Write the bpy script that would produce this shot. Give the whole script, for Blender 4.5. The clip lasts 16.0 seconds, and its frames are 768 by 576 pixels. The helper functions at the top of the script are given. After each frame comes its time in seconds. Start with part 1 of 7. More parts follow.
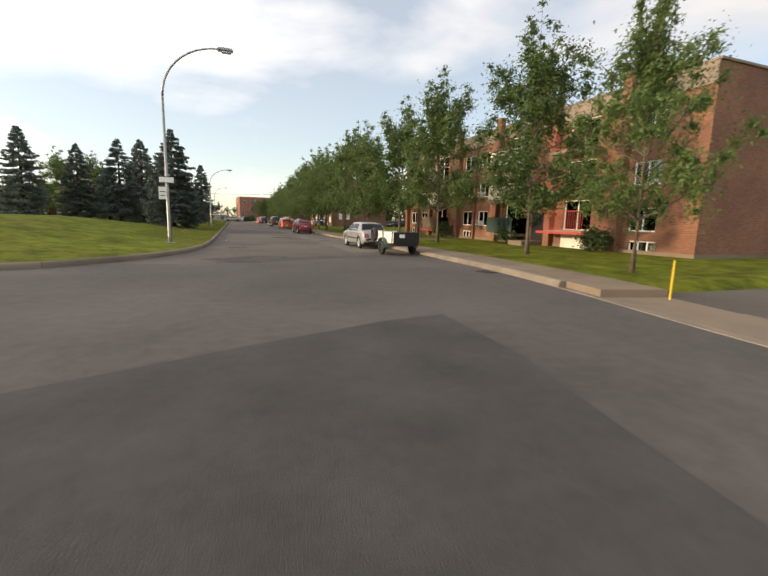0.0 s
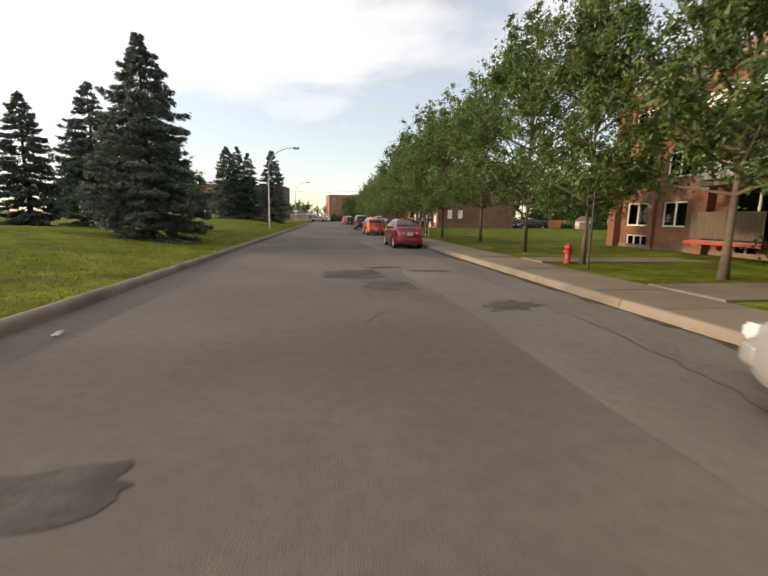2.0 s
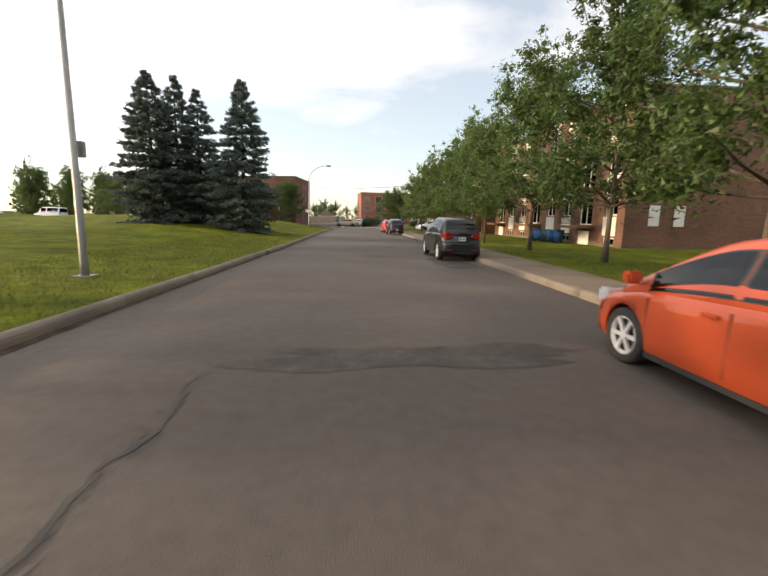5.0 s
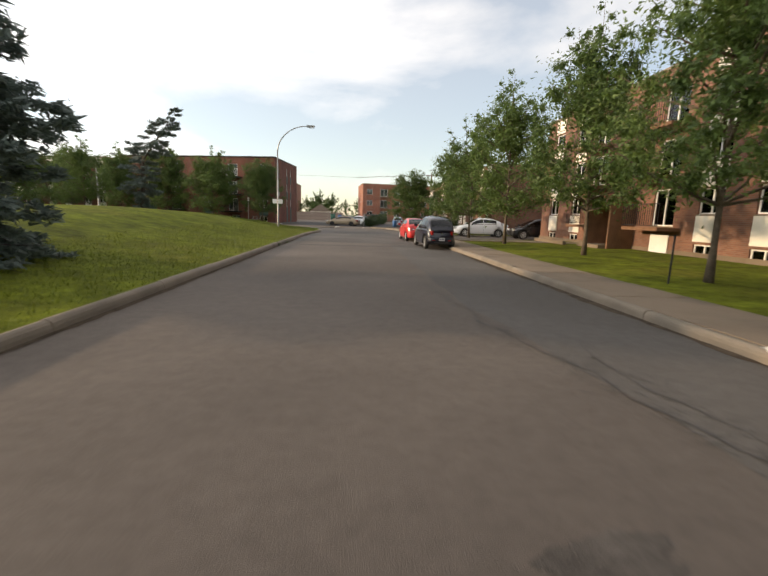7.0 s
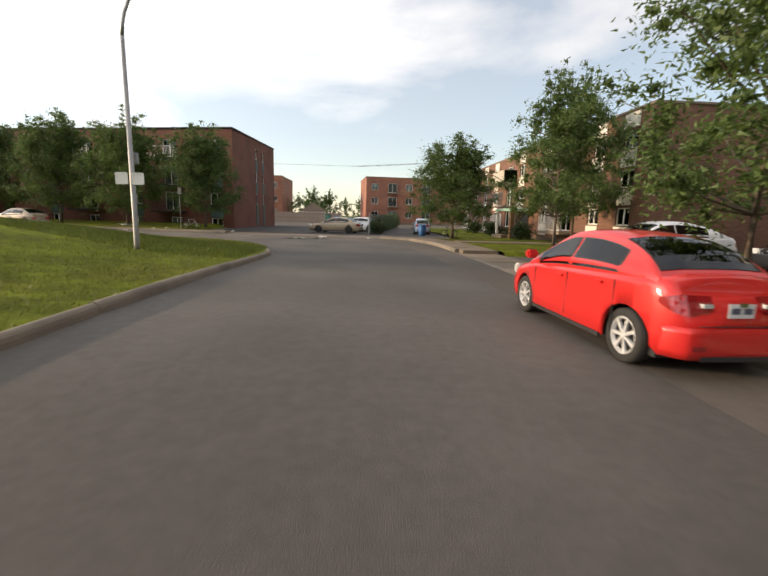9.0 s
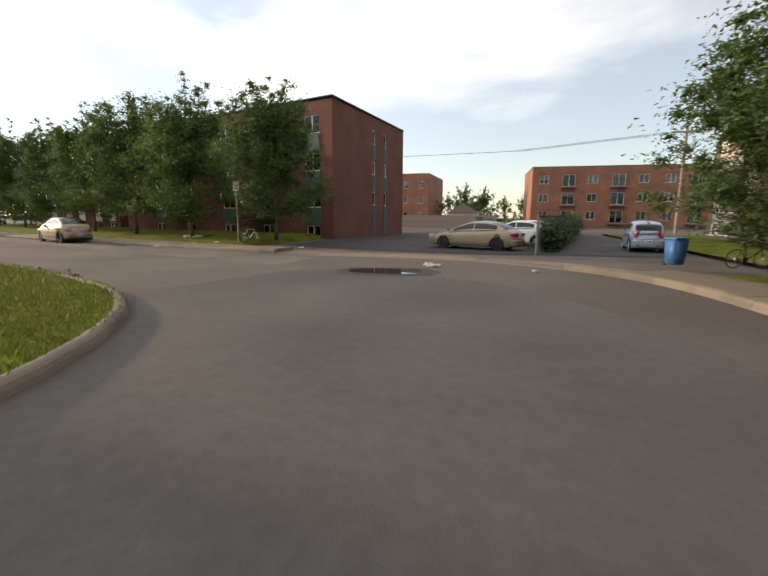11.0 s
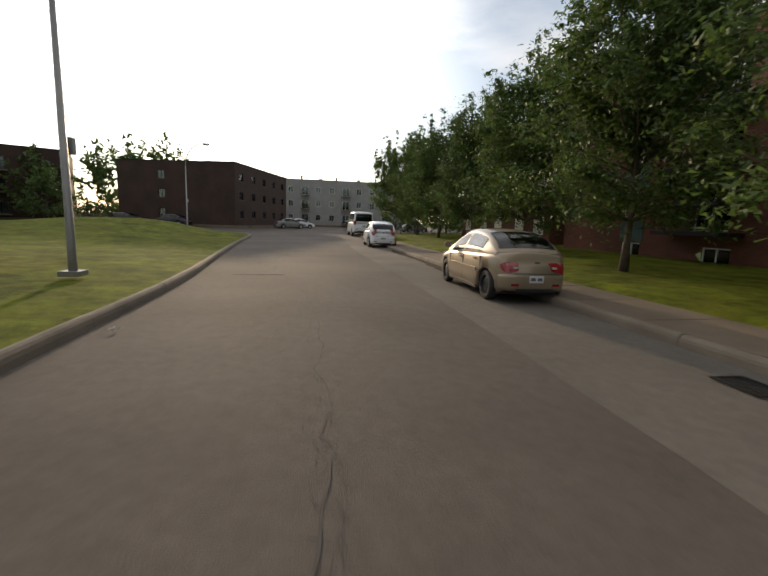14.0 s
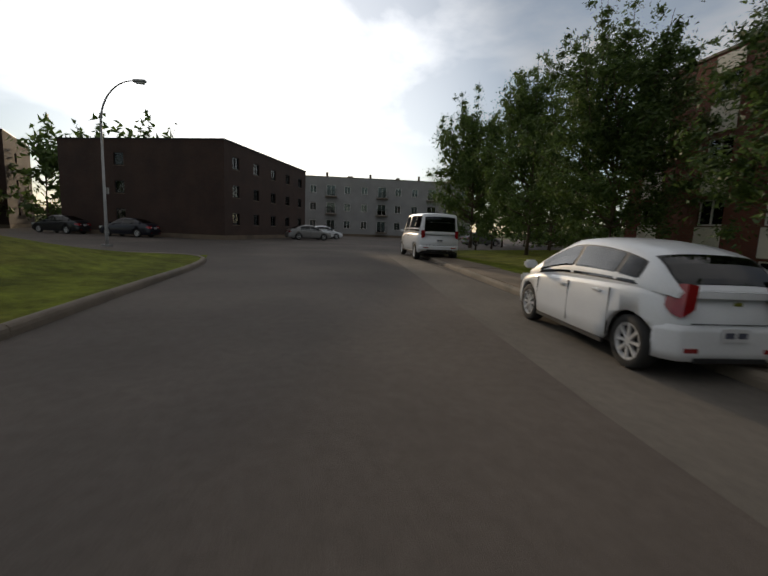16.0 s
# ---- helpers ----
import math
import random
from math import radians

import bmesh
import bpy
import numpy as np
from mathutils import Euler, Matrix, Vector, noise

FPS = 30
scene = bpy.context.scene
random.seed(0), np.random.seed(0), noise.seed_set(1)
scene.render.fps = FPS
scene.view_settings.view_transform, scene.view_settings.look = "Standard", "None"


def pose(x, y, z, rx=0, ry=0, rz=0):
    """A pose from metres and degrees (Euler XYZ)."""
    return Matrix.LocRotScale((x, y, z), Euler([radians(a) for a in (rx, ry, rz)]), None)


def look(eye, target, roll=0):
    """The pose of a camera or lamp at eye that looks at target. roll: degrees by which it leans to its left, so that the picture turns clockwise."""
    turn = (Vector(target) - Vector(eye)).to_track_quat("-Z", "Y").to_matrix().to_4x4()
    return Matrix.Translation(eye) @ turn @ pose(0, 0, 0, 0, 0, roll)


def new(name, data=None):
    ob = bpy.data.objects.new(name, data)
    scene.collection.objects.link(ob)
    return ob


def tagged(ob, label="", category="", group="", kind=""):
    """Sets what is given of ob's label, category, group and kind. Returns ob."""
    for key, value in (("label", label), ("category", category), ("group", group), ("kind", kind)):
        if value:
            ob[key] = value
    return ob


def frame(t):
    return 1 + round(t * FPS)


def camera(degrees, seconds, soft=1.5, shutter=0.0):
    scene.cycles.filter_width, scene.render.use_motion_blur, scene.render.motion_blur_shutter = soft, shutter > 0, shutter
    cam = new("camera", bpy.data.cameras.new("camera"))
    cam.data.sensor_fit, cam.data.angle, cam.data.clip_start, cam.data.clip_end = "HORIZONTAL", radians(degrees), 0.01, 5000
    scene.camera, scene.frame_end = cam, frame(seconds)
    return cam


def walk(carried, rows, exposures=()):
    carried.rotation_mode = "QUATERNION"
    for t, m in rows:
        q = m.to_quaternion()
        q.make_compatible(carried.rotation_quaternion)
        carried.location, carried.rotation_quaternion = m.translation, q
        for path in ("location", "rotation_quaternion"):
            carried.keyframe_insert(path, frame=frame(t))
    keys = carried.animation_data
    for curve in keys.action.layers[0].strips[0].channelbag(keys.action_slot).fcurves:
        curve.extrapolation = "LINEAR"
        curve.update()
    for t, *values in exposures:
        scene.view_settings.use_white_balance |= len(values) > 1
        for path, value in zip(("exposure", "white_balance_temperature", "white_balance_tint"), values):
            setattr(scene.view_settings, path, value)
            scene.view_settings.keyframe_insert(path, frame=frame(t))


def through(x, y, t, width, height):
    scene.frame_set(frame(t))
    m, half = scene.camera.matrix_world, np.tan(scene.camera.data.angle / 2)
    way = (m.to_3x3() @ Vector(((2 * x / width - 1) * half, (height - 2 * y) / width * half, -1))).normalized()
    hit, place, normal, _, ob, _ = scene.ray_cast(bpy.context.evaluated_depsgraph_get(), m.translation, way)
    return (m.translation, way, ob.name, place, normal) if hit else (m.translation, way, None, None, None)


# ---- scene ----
cam = camera(84.69, 16.0, 1.6, 0.12)
PATH = [
    (0, (-3.295, 21.238, 1.326), (-2.6073, 23.0889, 1.0097), 1.56),
    (0.5, (-2.398, 26.097, 1.338), (-1.8528, 27.9932, 1.0126), 2.46),
    (1, (-1.646, 30.934, 1.378), (-1.1882, 32.8570, 1.0727), 2.36),
    (1.5, (-1.093, 35.879, 1.373), (-0.7122, 37.8219, 1.0895), 1.37),
    (2, (-0.536, 40.757, 1.338), (-0.2576, 42.7099, 1.0064), 0.99),
    (2.5, (-0.416, 45.012, 1.370), (-0.1830, 46.9715, 1.0420), 1.92),
    (3, (-0.426, 50.057, 1.344), (-0.2168, 52.0173, 1.0059), 1.65),
    (3.5, (-0.256, 54.826, 1.335), (-0.0688, 56.7906, 1.0116), 1.59),
    (4, (-0.250, 59.887, 1.359), (-0.0906, 61.8551, 1.0379), 1.22),
    (6.5, (-0.033, 85.797, 1.343), (0.0888, 87.7667, 1.0165), 1.46),
    (7, (-0.116, 90.607, 1.343), (0.0199, 92.5745, 1.0072), 1.85),
    (7.5, (-0.206, 95.717, 1.342), (-0.0546, 97.6841, 1.0147), 1.78),
    (8, (-0.312, 100.698, 1.349), (-0.1431, 102.6642, 1.0227), 2.24),
    (10.5, (0.723, 122.239, 1.361), (0.4202, 124.1848, 1.0134), -0.53),
    (11, (0.204, 124.876, 1.387), (-0.4049, 126.7526, 1.0570), 0.30),
    (11.5, (-1.431, 127.771, 1.362), (-2.3148, 129.5394, 1.0578), 0.47),
    (12, (-3.518, 129.737, 1.319), (-4.6506, 131.3585, 1.0222), 1.24),
    (12.5, (-5.923, 131.063, 1.289), (-7.2682, 132.5122, 0.9894), 2.27),
    (13, (-8.195, 132.895, 1.382), (-9.7867, 134.0690, 1.0855), 1.78),
    (13.5, (-11.661, 133.958, 1.338), (-13.4012, 134.8954, 1.0350), 1.23),
    (14, (-15.950, 135.500, 1.356), (-17.7547, 136.3055, 1.0478), 2.03),
    (14.5, (-20.173, 136.617, 1.386), (-21.9892, 137.4002, 1.0895), 2.41),
    (15, (-24.774, 137.466, 1.342), (-26.5836, 138.2575, 1.0265), 2.41),
    (15.5, (-29.181, 138.568, 1.356), (-31.0057, 139.3353, 1.0728), 2.29),
    (16, (-33.960, 139.936, 1.388), (-35.8142, 140.6328, 1.1097), 2.31),
]

TRUE = 1.13      # the plan is drawn a little small; this brings it to its real size
walk(cam, [(t, look(Vector(eye) * TRUE, Vector(target) * TRUE, roll)) for t, eye, target, roll in PATH],
     exposures=((0, 0.12, 7300, 13), (2.5, 0.15, 7500, 14), (3.4, 0.18, 7500, 14), (4.2, 0.32, 7500, 14), (5.4, 0.26, 7400, 13), (6.5, 0.17, 7400, 13), (7.0, 0.10, 7400, 13), (8.0, 0.14, 7300, 13), (10.0, 0.04, 7300, 13), (12.0, 0.04, 7200, 13), (13.5, -0.3, 7200, 12), (14.5, -0.85, 7100, 12), (16.0, -1.35, 6900, 11)))

# ---- sky and sun ----
SUN_AZ, SUN_EL = 86.0, 11.0          # degrees left of the first street's heading, and up
world = bpy.data.worlds.new("sky")
scene.world = world
world.use_nodes = True
wn, wl = world.node_tree.nodes, world.node_tree.links
wn.clear()
w_out = wn.new("ShaderNodeOutputWorld")
w_bg = wn.new("ShaderNodeBackground")
w_sky = wn.new("ShaderNodeTexSky")
w_sky.sky_type = "NISHITA"
w_sky.sun_disc = False
w_sky.sun_elevation = radians(SUN_EL)
w_sky.sun_rotation = radians(-SUN_AZ)
w_sky.air_density, w_sky.dust_density, w_sky.ozone_density = 1.0, 0.3, 2.2
w_co = wn.new("ShaderNodeTexCoord")
w_map = wn.new("ShaderNodeMapping")
w_map.inputs["Scale"].default_value = (1.0, 1.0, 2.6)
w_map.inputs["Location"].default_value = (0.35, 0.1, 0.2)
w_noise = wn.new("ShaderNodeTexNoise")
w_noise.inputs["Scale"].default_value = 1.7
w_noise.inputs["Detail"].default_value = 7.0
w_noise.inputs["Roughness"].default_value = 0.52
w_noise.inputs["Distortion"].default_value = 0.35
w_ramp = wn.new("ShaderNodeValToRGB")
w_ramp.color_ramp.elements[0].position = 0.40
w_ramp.color_ramp.elements[0].color = (0.33, 0.33, 0.33, 1)
w_ramp.color_ramp.elements[1].position = 0.62
w_mix = wn.new("ShaderNodeMixRGB")
# clouds glow towards the low sun and are duller away from it
w_dot = wn.new("ShaderNodeVectorMath")
w_dot.operation = "DOT_PRODUCT"
w_dot.inputs[1].default_value = (-math.sin(radians(SUN_AZ)) * math.cos(radians(SUN_EL)), math.cos(radians(SUN_AZ)) * math.cos(radians(SUN_EL)), math.sin(radians(SUN_EL)))
w_near = wn.new("ShaderNodeMapRange")
w_near.inputs["From Min"].default_value, w_near.inputs["From Max"].default_value = -1.0, 1.0
w_near.inputs["To Min"].default_value, w_near.inputs["To Max"].default_value = 0.60, 1.45
w_cloud = wn.new("ShaderNodeVectorMath")
w_cloud.operation = "SCALE"
w_cloud.inputs[0].default_value = (17.9, 18.6, 19.7)
wl.new(w_co.outputs["Generated"], w_dot.inputs[0])
wl.new(w_dot.outputs["Value"], w_near.inputs["Value"])
w_halo = wn.new("ShaderNodeMapRange")
w_halo.interpolation_type = "SMOOTHERSTEP"
w_halo.inputs["From Min"].default_value, w_halo.inputs["From Max"].default_value = 0.80, 1.0
w_halo.inputs["To Min"].default_value, w_halo.inputs["To Max"].default_value = 0.0, 3.0
w_glow = wn.new("ShaderNodeMath")
wl.new(w_dot.outputs["Value"], w_halo.inputs["Value"])
wl.new(w_near.outputs["Result"], w_glow.inputs[0])
wl.new(w_halo.outputs["Result"], w_glow.inputs[1])
wl.new(w_glow.outputs["Value"], w_cloud.inputs["Scale"])
wl.new(w_cloud.outputs["Vector"], w_mix.inputs["Color2"])
wl.new(w_co.outputs["Generated"], w_map.inputs["Vector"])
wl.new(w_map.outputs["Vector"], w_noise.inputs["Vector"])
# the cloud sheet ends some way above the horizon, where a pale clear band shows
w_sep = wn.new("ShaderNodeSeparateXYZ")
w_band = wn.new("ShaderNodeMapRange")
w_band.interpolation_type = "SMOOTHSTEP"
w_band.inputs["From Min"].default_value, w_band.inputs["From Max"].default_value = 0.16, 0.36
w_band.inputs["To Min"].default_value, w_band.inputs["To Max"].default_value = -0.15, 0.07
w_cover = wn.new("ShaderNodeMath")
wl.new(w_co.outputs["Generated"], w_sep.inputs[0])
wl.new(w_sep.outputs["Z"], w_band.inputs["Value"])
wl.new(w_noise.outputs["Fac"], w_cover.inputs[0])
wl.new(w_band.outputs["Result"], w_cover.inputs[1])
w_last = w_cover
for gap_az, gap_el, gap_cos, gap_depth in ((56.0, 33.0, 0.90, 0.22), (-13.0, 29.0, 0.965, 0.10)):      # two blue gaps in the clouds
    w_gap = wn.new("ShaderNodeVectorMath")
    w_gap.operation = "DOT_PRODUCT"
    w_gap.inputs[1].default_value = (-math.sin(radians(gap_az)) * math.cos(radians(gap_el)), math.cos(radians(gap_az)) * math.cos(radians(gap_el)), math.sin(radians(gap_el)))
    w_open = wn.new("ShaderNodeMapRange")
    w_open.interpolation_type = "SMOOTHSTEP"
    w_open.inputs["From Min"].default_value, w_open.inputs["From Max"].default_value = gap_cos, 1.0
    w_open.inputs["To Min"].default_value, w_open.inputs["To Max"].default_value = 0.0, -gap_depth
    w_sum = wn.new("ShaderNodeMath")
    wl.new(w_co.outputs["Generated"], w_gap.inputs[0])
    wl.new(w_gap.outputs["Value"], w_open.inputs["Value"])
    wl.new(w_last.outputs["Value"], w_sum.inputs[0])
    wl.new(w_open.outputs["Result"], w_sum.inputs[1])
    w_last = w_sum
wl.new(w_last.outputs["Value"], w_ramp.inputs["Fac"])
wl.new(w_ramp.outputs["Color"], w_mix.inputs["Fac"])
w_gain = wn.new("ShaderNodeVectorMath")
w_gain.operation = "SCALE"
w_gain.inputs["Scale"].default_value = 3.8
wl.new(w_sky.outputs["Color"], w_gain.inputs[0])
wl.new(w_gain.outputs["Vector"], w_mix.inputs["Color1"])
wl.new(w_mix.outputs["Color"], w_bg.inputs["Color"])
w_bg.inputs["Strength"].default_value = 0.061
wl.new(w_bg.outputs["Background"], w_out.inputs["Surface"])

sun = new("sun", bpy.data.lights.new("sun", "SUN"))
sun.data.energy, sun.data.angle, sun.data.color = 3.8, radians(1.5), (1.0, 0.80, 0.55)
_to = Vector((-math.sin(radians(SUN_AZ)) * math.cos(radians(SUN_EL)), math.cos(radians(SUN_AZ)) * math.cos(radians(SUN_EL)), math.sin(radians(SUN_EL))))
sun.matrix_world = look(_to * 200, (0, 0, 0))


# ---- materials ----
def material(name, colour, rough=0.6, metal=0.0, vary=0.25, scale=6.0, fine=80.0, bump=0.0, bump_scale=None, spec=None, coat=0.0, random_amount=0.0, dirt=None, dirt_at=0.55, mid=0.0, mid_amount=0.15):
    """A surface with large and fine variation, and fine relief."""
    m = bpy.data.materials.new(name)
    m.use_nodes = True
    n, l = m.node_tree.nodes, m.node_tree.links
    b = n["Principled BSDF"]
    b.inputs["Roughness"].default_value, b.inputs["Metallic"].default_value = rough, metal
    if spec is not None:
        b.inputs["Specular IOR Level"].default_value = spec
    if coat:
        b.inputs["Coat Weight"].default_value, b.inputs["Coat Roughness"].default_value = coat, 0.06
    co = n.new("ShaderNodeTexCoord")
    n1, n2 = n.new("ShaderNodeTexNoise"), n.new("ShaderNodeTexNoise")
    n1.inputs["Scale"].default_value, n1.inputs["Detail"].default_value = scale, 6
    n2.inputs["Scale"].default_value, n2.inputs["Detail"].default_value = fine, 3
    for x in (n1, n2):
        l.new(co.outputs["Object"], x.inputs["Vector"])
    add = n.new("ShaderNodeMath")
    add.operation = "MULTIPLY_ADD"
    l.new(n2.outputs["Fac"], add.inputs[0])
    add.inputs[1].default_value = 0.5
    l.new(n1.outputs["Fac"], add.inputs[2])
    fac = add.outputs[0]
    if random_amount:
        info = n.new("ShaderNodeObjectInfo")
        ra = n.new("ShaderNodeMath")
        ra.operation = "MULTIPLY_ADD"
        l.new(info.outputs["Random"], ra.inputs[0])
        ra.inputs[1].default_value = random_amount
        l.new(fac, ra.inputs[2])
        fac = ra.outputs[0]
    ramp = n.new("ShaderNodeValToRGB")
    lo = [c * (1 - vary) for c in colour]
    hi = [min(1, c * (1 + vary)) for c in colour]
    ramp.color_ramp.elements[0].position, ramp.color_ramp.elements[0].color = 0.45, (*lo, 1)
    ramp.color_ramp.elements[1].position, ramp.color_ramp.elements[1].color = 1.05 if not random_amount else 1.0, (*hi, 1)
    l.new(fac, ramp.inputs["Fac"])
    out = ramp.outputs["Color"]
    if dirt:
        n3 = n.new("ShaderNodeTexNoise")
        n3.inputs["Scale"].default_value, n3.inputs["Detail"].default_value = scale * 0.35, 8
        l.new(co.outputs["Object"], n3.inputs["Vector"])
        r3 = n.new("ShaderNodeValToRGB")
        r3.color_ramp.elements[0].position, r3.color_ramp.elements[1].position = dirt_at, dirt_at + 0.12
        l.new(n3.outputs["Fac"], r3.inputs["Fac"])
        mx = n.new("ShaderNodeMixRGB")
        mx.inputs["Color2"].default_value = (*dirt, 1)
        l.new(r3.outputs["Color"], mx.inputs["Fac"])
        l.new(out, mx.inputs["Color1"])
        out = mx.outputs["Color"]
    if mid:
        n4 = n.new("ShaderNodeTexNoise")
        n4.inputs["Scale"].default_value, n4.inputs["Detail"].default_value, n4.inputs["Roughness"].default_value = mid, 9, 0.68
        l.new(co.outputs["Object"], n4.inputs["Vector"])
        r4 = n.new("ShaderNodeValToRGB")
        r4.color_ramp.elements[0].position, r4.color_ramp.elements[1].position = 0.36, 0.64
        lo4, hi4 = 1 - mid_amount, 1 + mid_amount
        r4.color_ramp.elements[0].color, r4.color_ramp.elements[1].color = (lo4, lo4, lo4, 1), (hi4, hi4, hi4, 1)
        l.new(n4.outputs["Fac"], r4.inputs["Fac"])
        m4 = n.new("ShaderNodeMixRGB")
        m4.blend_type = "MULTIPLY"
        m4.inputs["Fac"].default_value = 1
        l.new(out, m4.inputs["Color1"])
        l.new(r4.outputs["Color"], m4.inputs["Color2"])
        out = m4.outputs["Color"]
    l.new(out, b.inputs["Base Color"])
    if bump:
        bp = n.new("ShaderNodeBump")
        bp.inputs["Strength"].default_value, bp.inputs["Distance"].default_value = bump, 0.02
        nb = n.new("ShaderNodeTexNoise")
        nb.inputs["Scale"].default_value, nb.inputs["Detail"].default_value = bump_scale or fine, 4
        l.new(co.outputs["Object"], nb.inputs["Vector"])
        l.new(nb.outputs["Fac"], bp.inputs["Height"])
        l.new(bp.outputs["Normal"], b.inputs["Normal"])
    return m


def brick_material(name, c1, c2, mortar):
    m = bpy.data.materials.new(name)
    m.use_nodes = True
    n, l = m.node_tree.nodes, m.node_tree.links
    b = n["Principled BSDF"]
    b.inputs["Roughness"].default_value = 0.85
    co = n.new("ShaderNodeTexCoord")
    # lay the courses along the wall: u from x + y, v from z
    sep, comb, add = n.new("ShaderNodeSeparateXYZ"), n.new("ShaderNodeCombineXYZ"), n.new("ShaderNodeMath")
    l.new(co.outputs["Object"], sep.inputs[0])
    l.new(sep.outputs["X"], add.inputs[0])
    l.new(sep.outputs["Y"], add.inputs[1])
    l.new(add.outputs[0], comb.inputs["X"])
    l.new(sep.outputs["Z"], comb.inputs["Y"])
    bt = n.new("ShaderNodeTexBrick")
    bt.inputs["Scale"].default_value = 1.0
    bt.inputs["Brick Width"].default_value, bt.inputs["Row Height"].default_value = 0.195, 0.066
    bt.inputs["Mortar Size"].default_value = 0.007
    bt.inputs["Color1"].default_value, bt.inputs["Color2"].default_value, bt.inputs["Mortar"].default_value = (*c1, 1), (*c2, 1), (*mortar, 1)
    l.new(comb.outputs[0], bt.inputs["Vector"])
    ns = n.new("ShaderNodeTexNoise")
    ns.inputs["Scale"].default_value, ns.inputs["Detail"].default_value = 0.6, 8
    l.new(co.outputs["Object"], ns.inputs["Vector"])
    ramp = n.new("ShaderNodeValToRGB")
    ramp.color_ramp.elements[0].position, ramp.color_ramp.elements[0].color = 0.3, (0.72, 0.72, 0.74, 1)
    ramp.color_ramp.elements[1].position, ramp.color_ramp.elements[1].color = 0.7, (1.15, 1.12, 1.08, 1)
    l.new(ns.outputs["Fac"], ramp.inputs["Fac"])
    mul = n.new("ShaderNodeMixRGB")
    mul.blend_type = "MULTIPLY"
    mul.inputs["Fac"].default_value = 1
    l.new(bt.outputs["Color"], mul.inputs["Color1"])
    l.new(ramp.outputs["Color"], mul.inputs["Color2"])
    l.new(mul.outputs["Color"], b.inputs["Base Color"])
    bp = n.new("ShaderNodeBump")
    bp.invert = True
    bp.inputs["Strength"].default_value, bp.inputs["Distance"].default_value = 0.6, 0.01
    l.new(bt.outputs["Fac"], bp.inputs["Height"])
    l.new(bp.outputs["Normal"], b.inputs["Normal"])
    return m


def leaf_material(name, dark, light, through=0.35):
    m = bpy.data.materials.new(name)
    m.use_nodes = True
    n, l = m.node_tree.nodes, m.node_tree.links
    b = n["Principled BSDF"]
    b.inputs["Roughness"].default_value = 0.55
    geo, info = n.new("ShaderNodeNewGeometry"), n.new("ShaderNodeObjectInfo")
    add = n.new("ShaderNodeMath")
    add.operation = "MULTIPLY_ADD"
    add.inputs[1].default_value = 0.3
    l.new(info.outputs["Random"], add.inputs[0])
    mul = n.new("ShaderNodeMath")
    mul.operation = "MULTIPLY"
    mul.inputs[1].default_value = 0.7
    l.new(geo.outputs["Random Per Island"], mul.inputs[0])
    l.new(mul.outputs[0], add.inputs[2])
    ramp = n.new("ShaderNodeValToRGB")
    ramp.color_ramp.elements[0].color, ramp.color_ramp.elements[1].color = (*dark, 1), (*light, 1)
    l.new(add.outputs[0], ramp.inputs["Fac"])
    l.new(ramp.outputs["Color"], b.inputs["Base Color"])
    tr = n.new("ShaderNodeBsdfTranslucent")
    l.new(ramp.outputs["Color"], tr.inputs["Color"])
    mx = n.new("ShaderNodeMixShader")
    mx.inputs[0].default_value = through
    l.new(b.outputs[0], mx.inputs[1])
    l.new(tr.outputs[0], mx.inputs[2])
    l.new(mx.outputs[0], n["Material Output"].inputs["Surface"])
    return m


def glass_material(name, tint, clear=0.6):
    m = bpy.data.materials.new(name)
    m.use_nodes = True
    n, l = m.node_tree.nodes, m.node_tree.links
    n.remove(n["Principled BSDF"])
    t, g, mx, fr = n.new("ShaderNodeBsdfTransparent"), n.new("ShaderNodeBsdfGlossy"), n.new("ShaderNodeMixShader"), n.new("ShaderNodeFresnel")
    t.inputs["Color"].default_value = (*[c * clear for c in tint], 1)
    g.inputs["Roughness"].default_value = 0.02
    fr.inputs["IOR"].default_value = 1.6
    l.new(fr.outputs[0], mx.inputs[0])
    l.new(t.outputs[0], mx.inputs[1])
    l.new(g.outputs[0], mx.inputs[2])
    l.new(mx.outputs[0], n["Material Output"].inputs["Surface"])
    return m


def paint(name, colour, metal=0.0, rough=0.42):
    return material(name, colour, rough, metal, 0.06, 1.5, 40, 0, coat=0.8, spec=0.25)


ASPHALT = material("asphalt", (0.107, 0.089, 0.076), 0.9, 0, 0.30, 0.30, 70, 0.5, 140, spec=0.3, dirt=(0.083, 0.069, 0.060), dirt_at=0.50, mid=7.0, mid_amount=0.10)
ASPHALT_DARK = material("dark_asphalt", (0.052, 0.048, 0.045), 0.9, 0, 0.25, 1.2, 60, 0.5, 140, spec=0.3, mid=7.0, mid_amount=0.10)
ASPHALT_MID = material("greyer_asphalt", (0.090, 0.081, 0.074), 0.9, 0, 0.28, 0.4, 70, 0.5, 140, spec=0.3, dirt=(0.078, 0.070, 0.063), dirt_at=0.52, mid=7.0, mid_amount=0.10)
ASPHALT_JUNCTION = material("junction_asphalt", (0.083, 0.074, 0.069), 0.88, 0, 0.28, 0.35, 70, 0.5, 140, spec=0.3, dirt=(0.068, 0.061, 0.057), dirt_at=0.50, mid=5.0, mid_amount=0.12)
